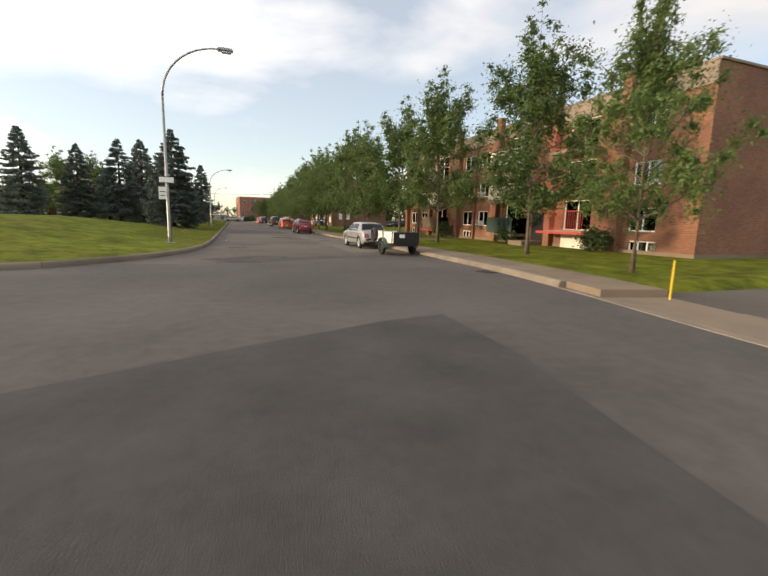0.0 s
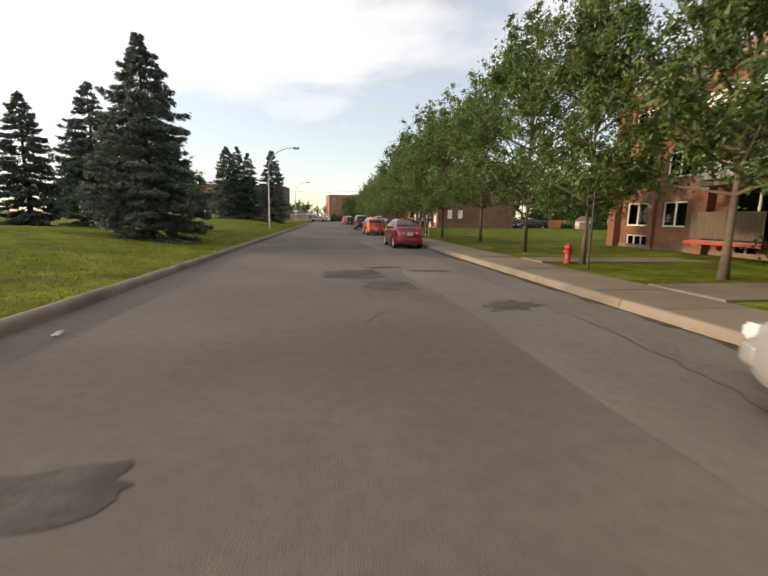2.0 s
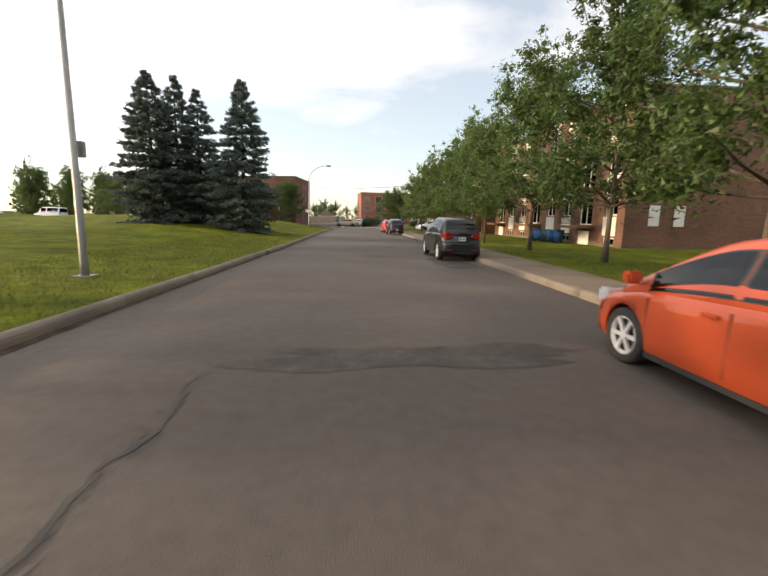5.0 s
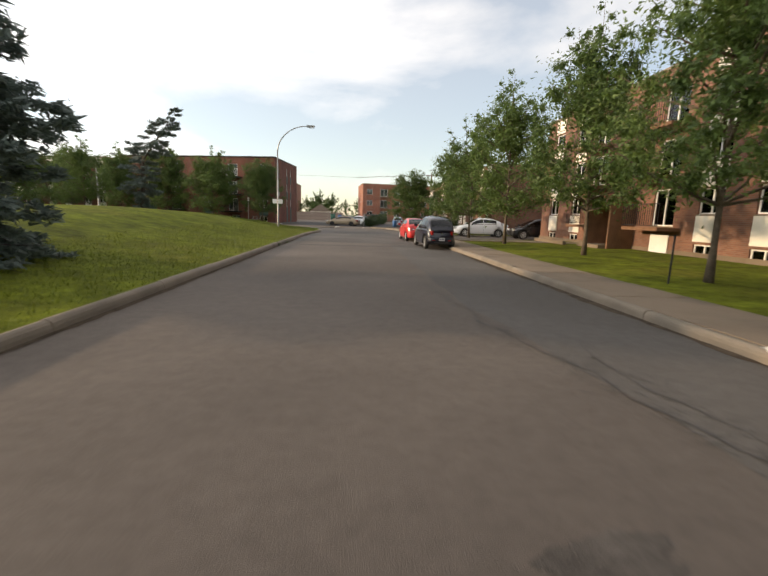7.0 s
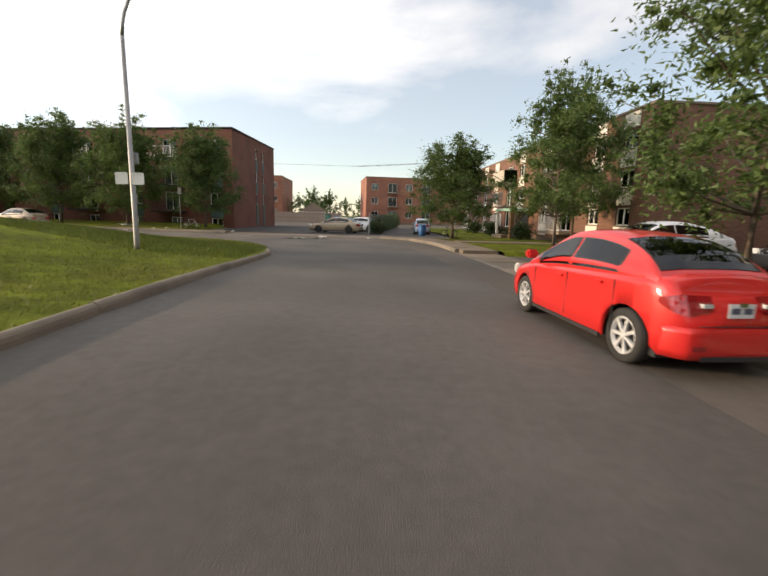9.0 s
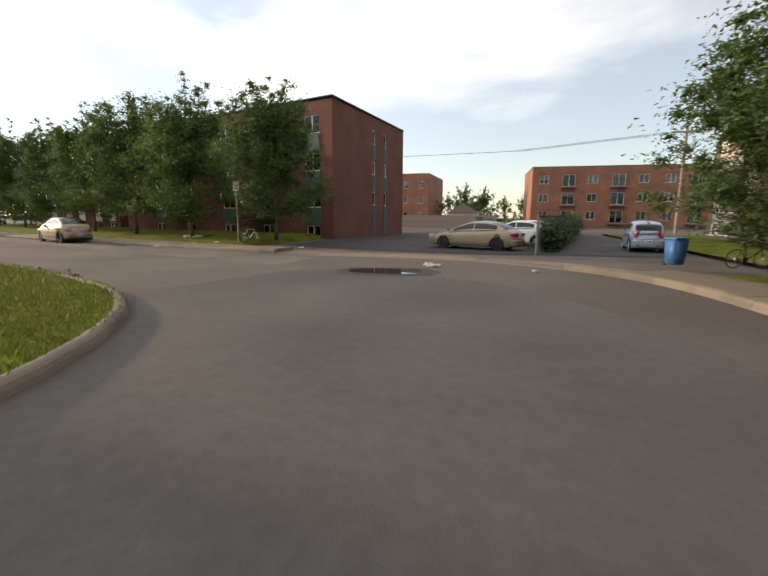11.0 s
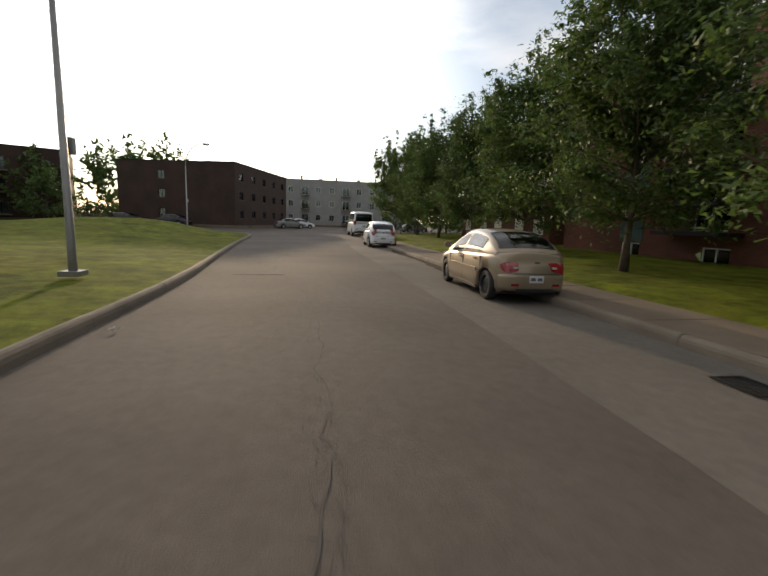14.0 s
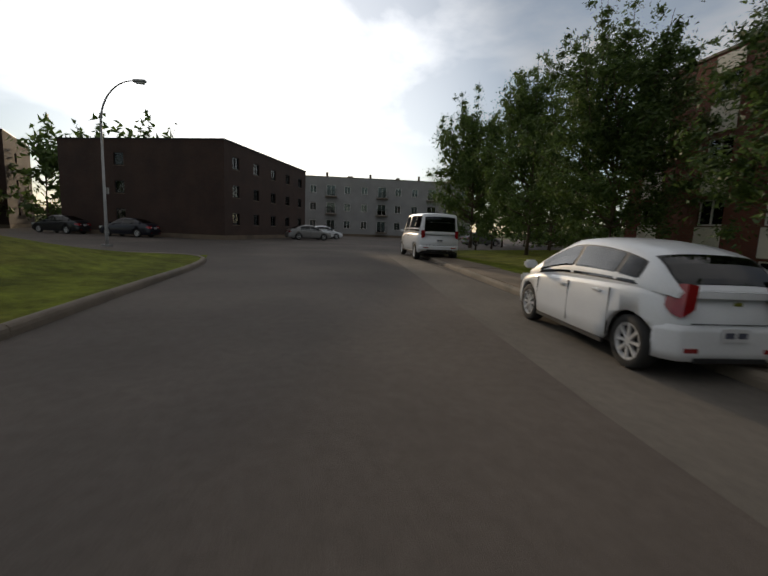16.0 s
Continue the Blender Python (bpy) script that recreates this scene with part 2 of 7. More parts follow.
ASPHALT_LOT = material("lot_asphalt", (0.05, 0.047, 0.045), 0.9, 0, 0.3, 0.5, 50, 0.3, 120, spec=0.3)
ASPHALT_PALE = material("sun_bleached_asphalt", (0.128, 0.112, 0.095), 0.9, 0, 0.26, 0.4, 70, 0.4, 140, spec=0.3, dirt=(0.106, 0.093, 0.080), dirt_at=0.52, mid=7.0, mid_amount=0.10)
DEBRIS = material("gutter_debris", (0.062, 0.047, 0.034), 0.95, 0, 0.5, 5.0, 60, 0.8, 60, spec=0.1)
PATCH = material("patch_asphalt", (0.064, 0.056, 0.050), 0.9, 0, 0.4, 2.4, 60, 0.5, 120, spec=0.3, dirt=(0.047, 0.042, 0.038), dirt_at=0.5, mid=9.0, mid_amount=0.2)
CRACK = material("crack_filler", (0.045, 0.042, 0.039), 0.8, 0, 0.3, 3, 60)
CONCRETE = material("concrete", (0.154, 0.115, 0.079), 0.88, 0, 0.22, 1.1, 60, 0.3, 90, random_amount=0.3, dirt=(0.120, 0.092, 0.066), dirt_at=0.52)
KERB = material("kerb_concrete", (0.160, 0.130, 0.098), 0.88, 0, 0.28, 1.6, 50, 0.5, 40, random_amount=0.3, dirt=(0.13, 0.11, 0.085), dirt_at=0.54)
GRASS = material("lawn", (0.094, 0.110, 0.009), 0.95, 0, 0.55, 0.9, 26, 0.9, 45, spec=0.1, dirt=(0.116, 0.118, 0.014), dirt_at=0.55, mid=3.0, mid_amount=0.34)
FIELD = material("far_grass", (0.075, 0.095, 0.022), 0.95, 0, 0.4, 0.08, 6, 0.3, 20, spec=0.1)
BARK = material("bark", (0.100, 0.075, 0.052), 0.95, 0, 0.45, 5, 40, 0.9, 30)
BARK_SPRUCE = material("spruce_bark", (0.06, 0.045, 0.035), 0.95, 0, 0.4, 5, 40, 0.9, 30)
LEAF = leaf_material("leaves", (0.030, 0.062, 0.015), (0.150, 0.225, 0.055), 0.45)
LEAF_BLADE = leaf_material("grass_blades", (0.064, 0.090, 0.008), (0.165, 0.188, 0.024), 0.3)
NEEDLE = leaf_material("needles", (0.040, 0.062, 0.052), (0.160, 0.205, 0.182), 0.25)
SHRUB = leaf_material("shrub_leaves", (0.02, 0.04, 0.01), (0.06, 0.095, 0.025), 0.25)
BRICK_RED = brick_material("red_brick", (0.185, 0.070, 0.036), (0.25, 0.100, 0.050), (0.19, 0.135, 0.105))
BRICK_BROWN = brick_material("brown_brick", (0.165, 0.072, 0.045), (0.235, 0.105, 0.065), (0.17, 0.125, 0.10))
BRICK_DARK = brick_material("dark_red_brick", (0.15, 0.045, 0.028), (0.19, 0.060, 0.038), (0.11, 0.066, 0.052))
# brick darkened in its colour to stand for walls in shade
BRICK_SHADED = brick_material("shaded_brick", (0.052, 0.026, 0.018), (0.068, 0.034, 0.023), (0.05, 0.036, 0.03))
BRICK_ORANGE = brick_material("orange_brick", (0.28, 0.095, 0.056), (0.33, 0.122, 0.074), (0.3, 0.2, 0.15))
WHITE = material("white_paint", (0.74, 0.72, 0.68), 0.55, 0, 0.10, 2.0, 30, 0.05)
CREAM = material("cream_panel", (0.70, 0.65, 0.56), 0.7, 0, 0.14, 1.2, 30, 0.05)
TAN = material("tan_band", (0.215, 0.165, 0.125), 0.8, 0, 0.15, 1.0, 30, 0.1)
GREEN_PANEL = material("green_panel", (0.045, 0.085, 0.075), 0.6, 0, 0.2, 1.5, 30)
DARK_METAL = material("dark_metal", (0.03, 0.03, 0.032), 0.5, 0.6, 0.2, 5, 60)
GALV = material("galvanised_steel", (0.30, 0.295, 0.285), 0.5, 0.75, 0.15, 4, 60, 0.1)
RAIL_RED = material("red_paint", (0.36, 0.05, 0.035), 0.55, 0, 0.2, 4, 40)
ROOFING = material("roofing", (0.09, 0.085, 0.08), 0.95, 0, 0.25, 1, 40, 0.2)
WOOD = material("brown_wood", (0.17, 0.085, 0.045), 0.8, 0, 0.35, 2, 30, 0.2)
FENCE_ORANGE = material("stained_cedar", (0.42, 0.15, 0.06), 0.8, 0, 0.25, 2, 30, 0.2)
FENCE_GREY = material("weathered_fence", (0.24, 0.19, 0.16), 0.85, 0, 0.3, 2, 30, 0.2)
# dark colour that stands in for the shade inside rooms
ROOM_SHADE = material("dark_room", (0.07, 0.066, 0.06), 0.9, 0, 0.3, 2, 10)
CURTAIN = material("curtain", (0.48, 0.45, 0.40), 0.9, 0, 0.3, 6, 30, random_amount=0.5)
PANE = glass_material("window_glass", (0.75, 0.82, 0.84), 0.75)
CAR_GLASS = glass_material("car_glass", (0.30, 0.34, 0.34), 0.6)
RUBBER = material("tyre_rubber", (0.022, 0.021, 0.020), 0.85, 0, 0.3, 8, 60, 0.2)
STEEL = material("wheel_alloy", (0.62, 0.62, 0.62), 0.4, 0.35, 0.12, 8, 60)
CHROME = material("chrome", (0.62, 0.62, 0.62), 0.15, 1.0, 0.08, 8, 60)
PLASTIC = material("black_plastic", (0.025, 0.025, 0.026), 0.5, 0, 0.2, 8, 60)
TAIL_RED = material("tail_lamp", (0.27, 0.008, 0.012), 0.15, 0, 0.15, 10, 60, coat=1.0)
HEAD_CLEAR = material("clear_lens", (0.62, 0.63, 0.62), 0.1, 0.2, 0.1, 10, 60, coat=1.0)
PLATE = material("number_plate", (0.66, 0.66, 0.66), 0.5, 0, 0.05, 8, 60)
PLATE_BAR = material("plate_bars", (0.09, 0.10, 0.14), 0.5, 0, 0.05, 8, 60)
YELLOW = material("yellow_paint", (0.72, 0.46, 0.02), 0.6, 0, 0.15, 6, 60)
BLUE_BIN = material("blue_plastic", (0.035, 0.13, 0.32), 0.5, 0, 0.15, 3, 40)
GREEN_BIN = material("green_plastic", (0.03, 0.12, 0.09), 0.5, 0, 0.15, 3, 40)
HYDRANT = material("hydrant_red", (0.34, 0.03, 0.02), 0.45, 0, 0.15, 6, 60)
PAPER = material("litter_paper", (0.7, 0.68, 0.64), 0.8, 0, 0.15, 6, 40)
SOIL = material("bare_soil", (0.16, 0.12, 0.085), 0.95, 0, 0.35, 3, 50, 0.5)
WATER = material("puddle_water", (0.02, 0.022, 0.024), 0.03, 0, 0.1, 2, 10, spec=0.9)


# ---- helpers of this place ----
def mesh_from(bm, name):
    me = bpy.data.meshes.new(name)
    bm.to_mesh(me)
    bm.free()
    return me


def part(name, bm, mat, parent=None, label="", smooth=False):
    """One mesh under a thing or a part (bm: a bmesh or a ready mesh)."""
    me = bm if isinstance(bm, bpy.types.Mesh) else mesh_from(bm, name)
    if not me.materials:
        me.materials.append(mat)
        if smooth:
            me.polygons.foreach_set("use_smooth", [True] * len(me.polygons))
    ob = new(name, me)
    if parent:
        ob.parent = parent
    if label:
        ob["label"] = label
    return ob


def thing(name, m, label, category, group="", kind=""):
    ob = new(name)
    ob.empty_display_size = 0.2
    ob.matrix_world = m
    return tagged(ob, label, category, group, kind)


def box(bm, x0, y0, z0, x1, y1, z1, bevel=0.0):
    v = [bm.verts.new(p) for p in ((x0, y0, z0), (x1, y0, z0), (x1, y1, z0), (x0, y1, z0), (x0, y0, z1), (x1, y0, z1), (x1, y1, z1), (x0, y1, z1))]
    f = [bm.faces.new([v[i] for i in q]) for q in ((3, 2, 1, 0), (4, 5, 6, 7), (0, 1, 5, 4), (1, 2, 6, 5), (2, 3, 7, 6), (3, 0, 4, 7))]
    if bevel:
        bmesh.ops.bevel(bm, geom=list({e for q in f for e in q.edges}), offset=bevel, segments=2, affect="EDGES")
    return bm


def boxed(*args, bevel=0.0):
    bm = bmesh.new()
    if isinstance(args[0], (tuple, list)):
        for a in args:
            box(bm, *a, bevel=bevel)
    else:
        box(bm, *args, bevel=bevel)
    return bm


def tube(bm, pts, radii, seg=8, cap=True):
    rings = []
    for i, p in enumerate(pts):
        p = Vector(p)
        a, c = Vector(pts[max(0, i - 1)]), Vector(pts[min(len(pts) - 1, i + 1)])
        d = (c - a).normalized()
        q = d.to_track_quat("Z", "Y")
        r = radii[i] if isinstance(radii, (list, tuple)) else radii
        rings.append([bm.verts.new(p + q @ Vector((r * math.cos(2 * math.pi * k / seg), r * math.sin(2 * math.pi * k / seg), 0))) for k in range(seg)])
    for a, b in zip(rings, rings[1:]):
        for k in range(seg):
            bm.faces.new((a[k], a[(k + 1) % seg], b[(k + 1) % seg], b[k]))
    if cap:
        bm.faces.new(rings[0][::-1])
        bm.faces.new(rings[-1])
    return bm


def raw_mesh(name, verts, faces):
    me = bpy.data.meshes.new(name)
    me.from_pydata([tuple(map(float, v)) for v in verts], [], [tuple(map(int, f)) for f in faces])
    return me


def triangles(name, tri_points):
    """A mesh of loose polygons from an array (n, k, 3)."""
    n, k = tri_points.shape[:2]
    me = bpy.data.meshes.new(name)
    me.vertices.add(n * k)
    me.vertices.foreach_set("co", tri_points.astype(np.float32).ravel())
    me.loops.add(n * k)
    me.loops.foreach_set("vertex_index", np.arange(n * k, dtype=np.int32))
    me.polygons.add(n)
    me.polygons.foreach_set("loop_start", np.arange(0, n * k, k, dtype=np.int32))
    me.update(calc_edges=True)
    return me


def along(points, step):
    """A polyline resampled at about that step: places and left normals."""
    p = np.array(points, float)
    d = np.r_[0, np.cumsum(np.hypot(*np.diff(p, axis=0).T))]
    n = max(2, int(round(d[-1] / step)) + 1)
    s = np.linspace(0, d[-1], n)
    q = np.stack([np.interp(s, d, p[:, 0]), np.interp(s, d, p[:, 1])], 1)
    t = np.gradient(q, axis=0)
    t /= np.linalg.norm(t, axis=1)[:, None]
    return q, np.stack([-t[:, 1], t[:, 0]], 1)


def smooth_line(points, rounds=2):
    p = [tuple(q) for q in points]
    for _ in range(rounds):
        out = [p[0]]
        for a, b in zip(p, p[1:]):
            out += [(0.75 * a[0] + 0.25 * b[0], 0.75 * a[1] + 0.25 * b[1]), (0.25 * a[0] + 0.75 * b[0], 0.25 * a[1] + 0.75 * b[1])]
        p = out + [p[-1]]
    return p


def prism_run(name, points, step, o0, o1, z0, z1, mat, parent, gap=0.012, round_edge=0.03, drop=()):
    """Stones or slabs end to end along a line, from offset o0 to o1 to its left."""
    sub = 3
    fine, _ = along(points, step / sub)
    n = (len(fine) - 1) // sub
    d = np.r_[0, np.cumsum(np.hypot(*np.diff(np.array(points, float), axis=0).T))]
    s = np.linspace(0, d[-1], n * sub + 1)
    p = np.array(points, float)
    q = np.stack([np.interp(s, d, p[:, 0]), np.interp(s, d, p[:, 1])], 1)
    t_ = np.gradient(q, axis=0)
    t_ /= np.linalg.norm(t_, axis=1)[:, None]
    nrm = np.stack([-t_[:, 1], t_[:, 0]], 1)
    for i in range(n):
        rows = [q[i * sub + j].copy() for j in range(sub + 1)]
        nr = [nrm[i * sub + j] for j in range(sub + 1)]
        rows[0] += t_[i * sub] * gap / 2
        rows[-1] -= t_[i * sub + sub] * gap / 2
        mid = rows[sub // 2]
        dz = random.uniform(-0.008, 0.008)
        low = any(x0 < mid[0] < x1 and y0 < mid[1] < y1 for x0, y0, x1, y1 in drop)
        top = (z0 + 0.06 if low else z1) + dz
        r = round_edge if not low else 0.01
        sg = math.copysign(r, o1 - o0)
        prof = [(o0, z0), (o0 + 0.15 * sg, top - r), (o0 + sg * 0.32, top - r * 0.5), (o0 + sg * 0.62, top - r * 0.18), (o0 + sg, top), (o1 - sg * 0.4, top - r * 0.06), (o1, top - r * 0.25), (o1, z0)]
        k = len(prof)
        verts = [(*(a + m_ * o), z) for a, m_ in zip(rows, nr) for o, z in prof]
        faces = [(c * k + j, c * k + (j + 1) % k, (c + 1) * k + (j + 1) % k, (c + 1) * k + j) for c in range(sub) for j in range(k)]
        faces += [tuple(range(k))[::-1], tuple(range(sub * k, sub * k + k))]
        me = raw_mesh(name, verts, faces)
        bm = bmesh.new()
        bm.from_mesh(me)
        bmesh.ops.recalc_face_normals(bm, faces=bm.faces)
        bm.to_mesh(me)
        bm.free()
        part(name, me, mat, parent)

# ---- ground, roads, kerbs, pavements, lawns ----
KERB_RIGHT = smooth_line([(1.6, 18), (2.5, 24.5), (3.4, 28.5), (3.9, 33), (3.95, 45), (3.95, 60), (3.95, 80), (3.95, 100), (3.95, 120), (3.95, 128), (3.8, 132), (3.2, 135), (1.6, 137.2), (-1.0, 138.7), (-4, 138.9), (-8, 138.7), (-13, 139.45), (-30, 143.15), (-44, 146.65), (-62, 151.8)])
KERB_LEFT = smooth_line([(-51.6, 30.0), (-20, 31.0), (-8.5, 32.3), (-6.2, 34.4), (-4.6, 37.6), (-4.0, 42), (-3.85, 55), (-3.8, 62), (-3.5, 80), (-3.3, 93), (-3.3, 105), (-3.35, 116), (-3.2, 120), (-2.85, 123.5), (-2.9, 125.0), (-3.25, 126.3), (-3.75, 127.6), (-4.6, 128.85), (-5.5, 129.75), (-6.7, 130.5), (-8.6, 131.2), (-10.6, 131.85), (-12.7, 132.3), (-15.6, 132.95), (-20, 133.9), (-25, 135.2), (-30, 136.0), (-35, 136.8), (-43, 138.2), (-48, 139.2), (-51.2, 139.3), (-52.4, 137.5), (-52.6, 130)])


def sheet(name, x0, y0, x1, y1, z, mat, label, n=(60, 90)):
    v, f = [], []
    for j in range(n[1] + 1):
        for i in range(n[0] + 1):
            x, y = x0 + (x1 - x0) * i / n[0], y0 + (y1 - y0) * j / n[1]
            v.append((x, y, z))
    w = n[0] + 1
    for j in range(n[1]):
        for i in range(n[0]):
            f.append((j * w + i, j * w + i + 1, (j + 1) * w + i + 1, (j + 1) * w + i))
    ob = part(name, raw_mesh(name, v, f), mat, smooth=True)
    return tagged(ob, label, name.split("_")[0], kind="structure")


sheet("ground", -2600, -2500, 2500, 2700, -0.06, FIELD, "rough grassy ground reaching to the horizon", (26, 28))
road = sheet("road", -140, -40, 24, 215, 0.0, ASPHALT, "worn grey-brown asphalt street with patches and cracks", (110, 170))


def patch(name, cx, cy, rx, ry, turn, mat, label, z=0.004, jag=0.18, n=46, seed=0, category="patch"):
    rnd = random.Random(seed)
    pts = []
    for k in range(n):
        a = 2 * math.pi * k / n
        sx, sy = math.cos(a), math.sin(a)
        m = max(abs(sx), abs(sy)) ** 0.6
        wave = noise.noise((2.2 * sx + 7.3 * seed, 2.2 * sy, 0.5)) + 0.45 * noise.noise((6.5 * sx + 3.1 * seed, 6.5 * sy, 0.5))
        r = (1 + 1.3 * jag * wave + rnd.uniform(-0.25, 0.25) * jag) / m
        x, y = rx * sx * r, ry * sy * r
        c, s = math.cos(radians(turn)), math.sin(radians(turn))
        pts.append((cx + c * x - s * y, cy + s * x + c * y))
    v = [(x, y, z) for x, y in pts]
    v.append((cx, cy, z + 0.003))
    f = [(i, (i + 1) % n, n) for i in range(n)]
    return tagged(part(name, raw_mesh(name, v, f), mat), label, category, kind="structure")


# road repairs, save (2.35, 46.9), which is only a darker spot
for i, (cx, cy, rx, ry, tn, j) in enumerate(((-2.9, 40.6, 0.42, 0.42, 10, 0.2), (-2.75, 42.4, 0.42, 0.25, 8, 0.25), (-1.95, 42.75, 0.42, 0.25, 8, 0.15), (-2.5, 35.1, 1.35, 0.95, 14, 0.22), (-0.2, 35.6, 1.9, 0.55, 12, 0.25), (2.5, 36.2, 1.5, 0.42, 8, 0.2),
                                             (0.1, 50.6, 0.75, 0.75, 4, 0.25), (0.75, 48.9, 0.55, 0.55, 0, 0.2), (1.0, 51.9, 0.6, 0.22, 10, 0.3), (2.1, 51.2, 0.5, 0.22, 0, 0.3), 
                                             (2.35, 46.9, 0.5, 0.32, 30, 0.4), (0.5, 74.5, 1.6, 0.35, 3, 0.3), (-0.2, 109.5, 2.6, 0.16, 2, 0.15), (0.6, 86.0, 0.4, 0.2, 0, 0.3), (1.43, 91.3, 0.32, 0.42, 0, 0.3), (0.95, 92.0, 0.28, 0.16, 10, 0.3),
                                             (-26.4, 136.8, 0.62, 0.13, 80, 0.3), (-9.66, 136.42, 0.16, 0.11, 20, 0.3), (-9.2, 137.0, 0.10, 0.07, 10, 0.2), (1.2, 59.5, 0.4, 0.14, 20, 0.3), (2.9, 84, 0.6, 1.6, 4, 0.2), (4.3, 91.2, 0.36, 0.2, 80, 0.15))):
    patch("asphalt_patch", cx, cy, rx, ry, tn, PATCH, "dark irregular patch of asphalt in the street", jag=j, seed=i)
# smoother grey paving of the junction, up to the older street
jn = [(-45, 12.0), (4.2, 12.0), (4.15, 36.2), (2.6, 35.85), (1.1, 35.25), (-0.4, 34.95), (-1.6, 34.45), (-2.9, 34.35), (-3.9, 33.75), (-6.1, 34.2), (-8.4, 32.4), (-20, 31.1), (-45, 30.2)]
tagged(part("junction_surface", raw_mesh("junction_surface", [(x, y, 0.002) for x, y in jn], [tuple(range(len(jn)))]), ASPHALT_JUNCTION), "smooth grey asphalt of the junction", "paving", kind="structure")
# a darker patch of road where the drive begins
jn = [(-9.5, 22.9), (-3.2, 25.65), (-1.3, 26.4), (-0.4, 26.55), (-0.5, 24.7), (-0.85, 23.2), (-1.6, 19.5), (-2.0, 15.0), (-9.5, 15.0)]
tagged(part("junction_dark_patch", raw_mesh("junction_dark_patch", [(x, y, 0.005) for x, y in jn], [tuple(range(len(jn)))[::-1]]), ASPHALT_DARK), "darker straight-edged patch of asphalt at the junction", "paving", kind="structure")


def crack(points, width, label="thin dark crack in the asphalt", seed=0):
    rnd = random.Random(seed)
    q, nr = along(points, 0.11)
    v, f = [], []
    for i, (p, n_) in enumerate(zip(q, nr)):
        w = 0.55 * width * rnd.uniform(0.12, 1.0)
        p = p + n_ * (0.16 * noise.noise((i * 0.16, seed * 5.1, 0)) + 0.06 * noise.noise((i * 0.6, seed * 5.1, 2)))
        z = 0.008
        v += [(*(p - n_ * w), z), (*(p + n_ * w), z)]
        if i:
            f.append((2 * i - 2, 2 * i - 1, 2 * i + 1, 2 * i))
    return tagged(part("road_crack", raw_mesh("road_crack", v, f), CRACK), label, "crack", kind="structure")


for i, (pts, w) in enumerate((([(-1.28, 62.5), (-1.42, 64.5), (-1.5, 67.5), (-1.5, 71), (-1.45, 74)], 0.04), ([(2.2, 40), (2.9, 45), (3.1, 52), (3.2, 58)], 0.025), ([(3.3, 87), (2.6, 91), (1.6, 96), (1.3, 99)], 0.02),
                              ([(2.9, 88), (2.5, 92), (2.3, 95)], 0.015), ([(3.5, 104), (3.4, 110)], 0.03), ([(-17, 135.9), (-21, 136.8), (-24, 137.4)], 0.016), ([(0.9, 102.6), (1.0, 104.2), (1.25, 105.4), (1.2, 106.6)], 0.014), ([(1.0, 104.2), (1.5, 104.6), (2.1, 104.3)], 0.012), ([(1.2, 105.2), (1.9, 105.6), (2.6, 106.4)], 0.012),
                              ([(-7.0, 133.2), (-8, 132.9), (-9.6, 133.6)], 0.015), ([(-1.4, 131.2), (0.2, 132.7), (0.8, 134.6)], 0.02), ([(-5.6, 131.8), (-5.2, 133.4), (-5.6, 134.2)], 0.012),
                              ([(3.2, 60.0), (3.4, 55), (3.5, 50)], 0.03), ([(-9.6, 136.5), (-9.3, 136.8), (-9.25, 137.0)], 0.008), ([(-9.7, 136.4), (-10.2, 136.9), (-10.4, 137.6)], 0.008), ([(-9.4, 136.4), (-8.9, 136.6), (-8.3, 136.5)], 0.008), ([(-9.8, 136.7), (-9.5, 137.3), (-9.9, 137.8)], 0.008), ([(0.0, 46), (1.0, 47.5), (0.8, 50)], 0.02))):
    crack(pts, w, seed=i)



def crazing(points, half, per, seed, label="crazed cracked asphalt along the wheel track"):
    """Short broken cracks scattered along a line, as one worn strip."""
    rs = random.Random(seed)
    q, nr = along(points, 0.12)
    v, f = [], []
    for i, (p, n_) in enumerate(zip(q, nr)):
        tang = (n_[1], -n_[0])
        for k in range(per):
            off = max(-1.6, min(1.6, rs.gauss(0, 0.55))) * half
            a = rs.gauss(0, 0.55) + (1.4 if rs.random() < 0.25 else 0)
            ln = rs.uniform(0.05, 0.22)
            dx, dy = tang[0] * math.cos(a) + n_[0] * math.sin(a), tang[1] * math.cos(a) + n_[1] * math.sin(a)
            x, y, w = p[0] + n_[0] * off, p[1] + n_[1] * off, rs.uniform(0.002, 0.008)
            z = 0.0082 + 0.0002 * ((i * per + k) % 9)
            j = len(v)
            bend = rs.uniform(-0.04, 0.04)
            v += [(x, y, z), (x + dx * ln * 0.5 - dy * (bend + w), y + dy * ln * 0.5 + dx * (bend + w), z), (x + dx * ln, y + dy * ln, z), (x + dx * ln * 0.5 - dy * (bend - w), y + dy * ln * 0.5 + dx * (bend - w), z)]
            f.append((j, j + 3, j + 2, j + 1))
    return tagged(part("crazed_asphalt", raw_mesh("crazed_asphalt", v, f), CRACK), label, "cracks", kind="stuff")


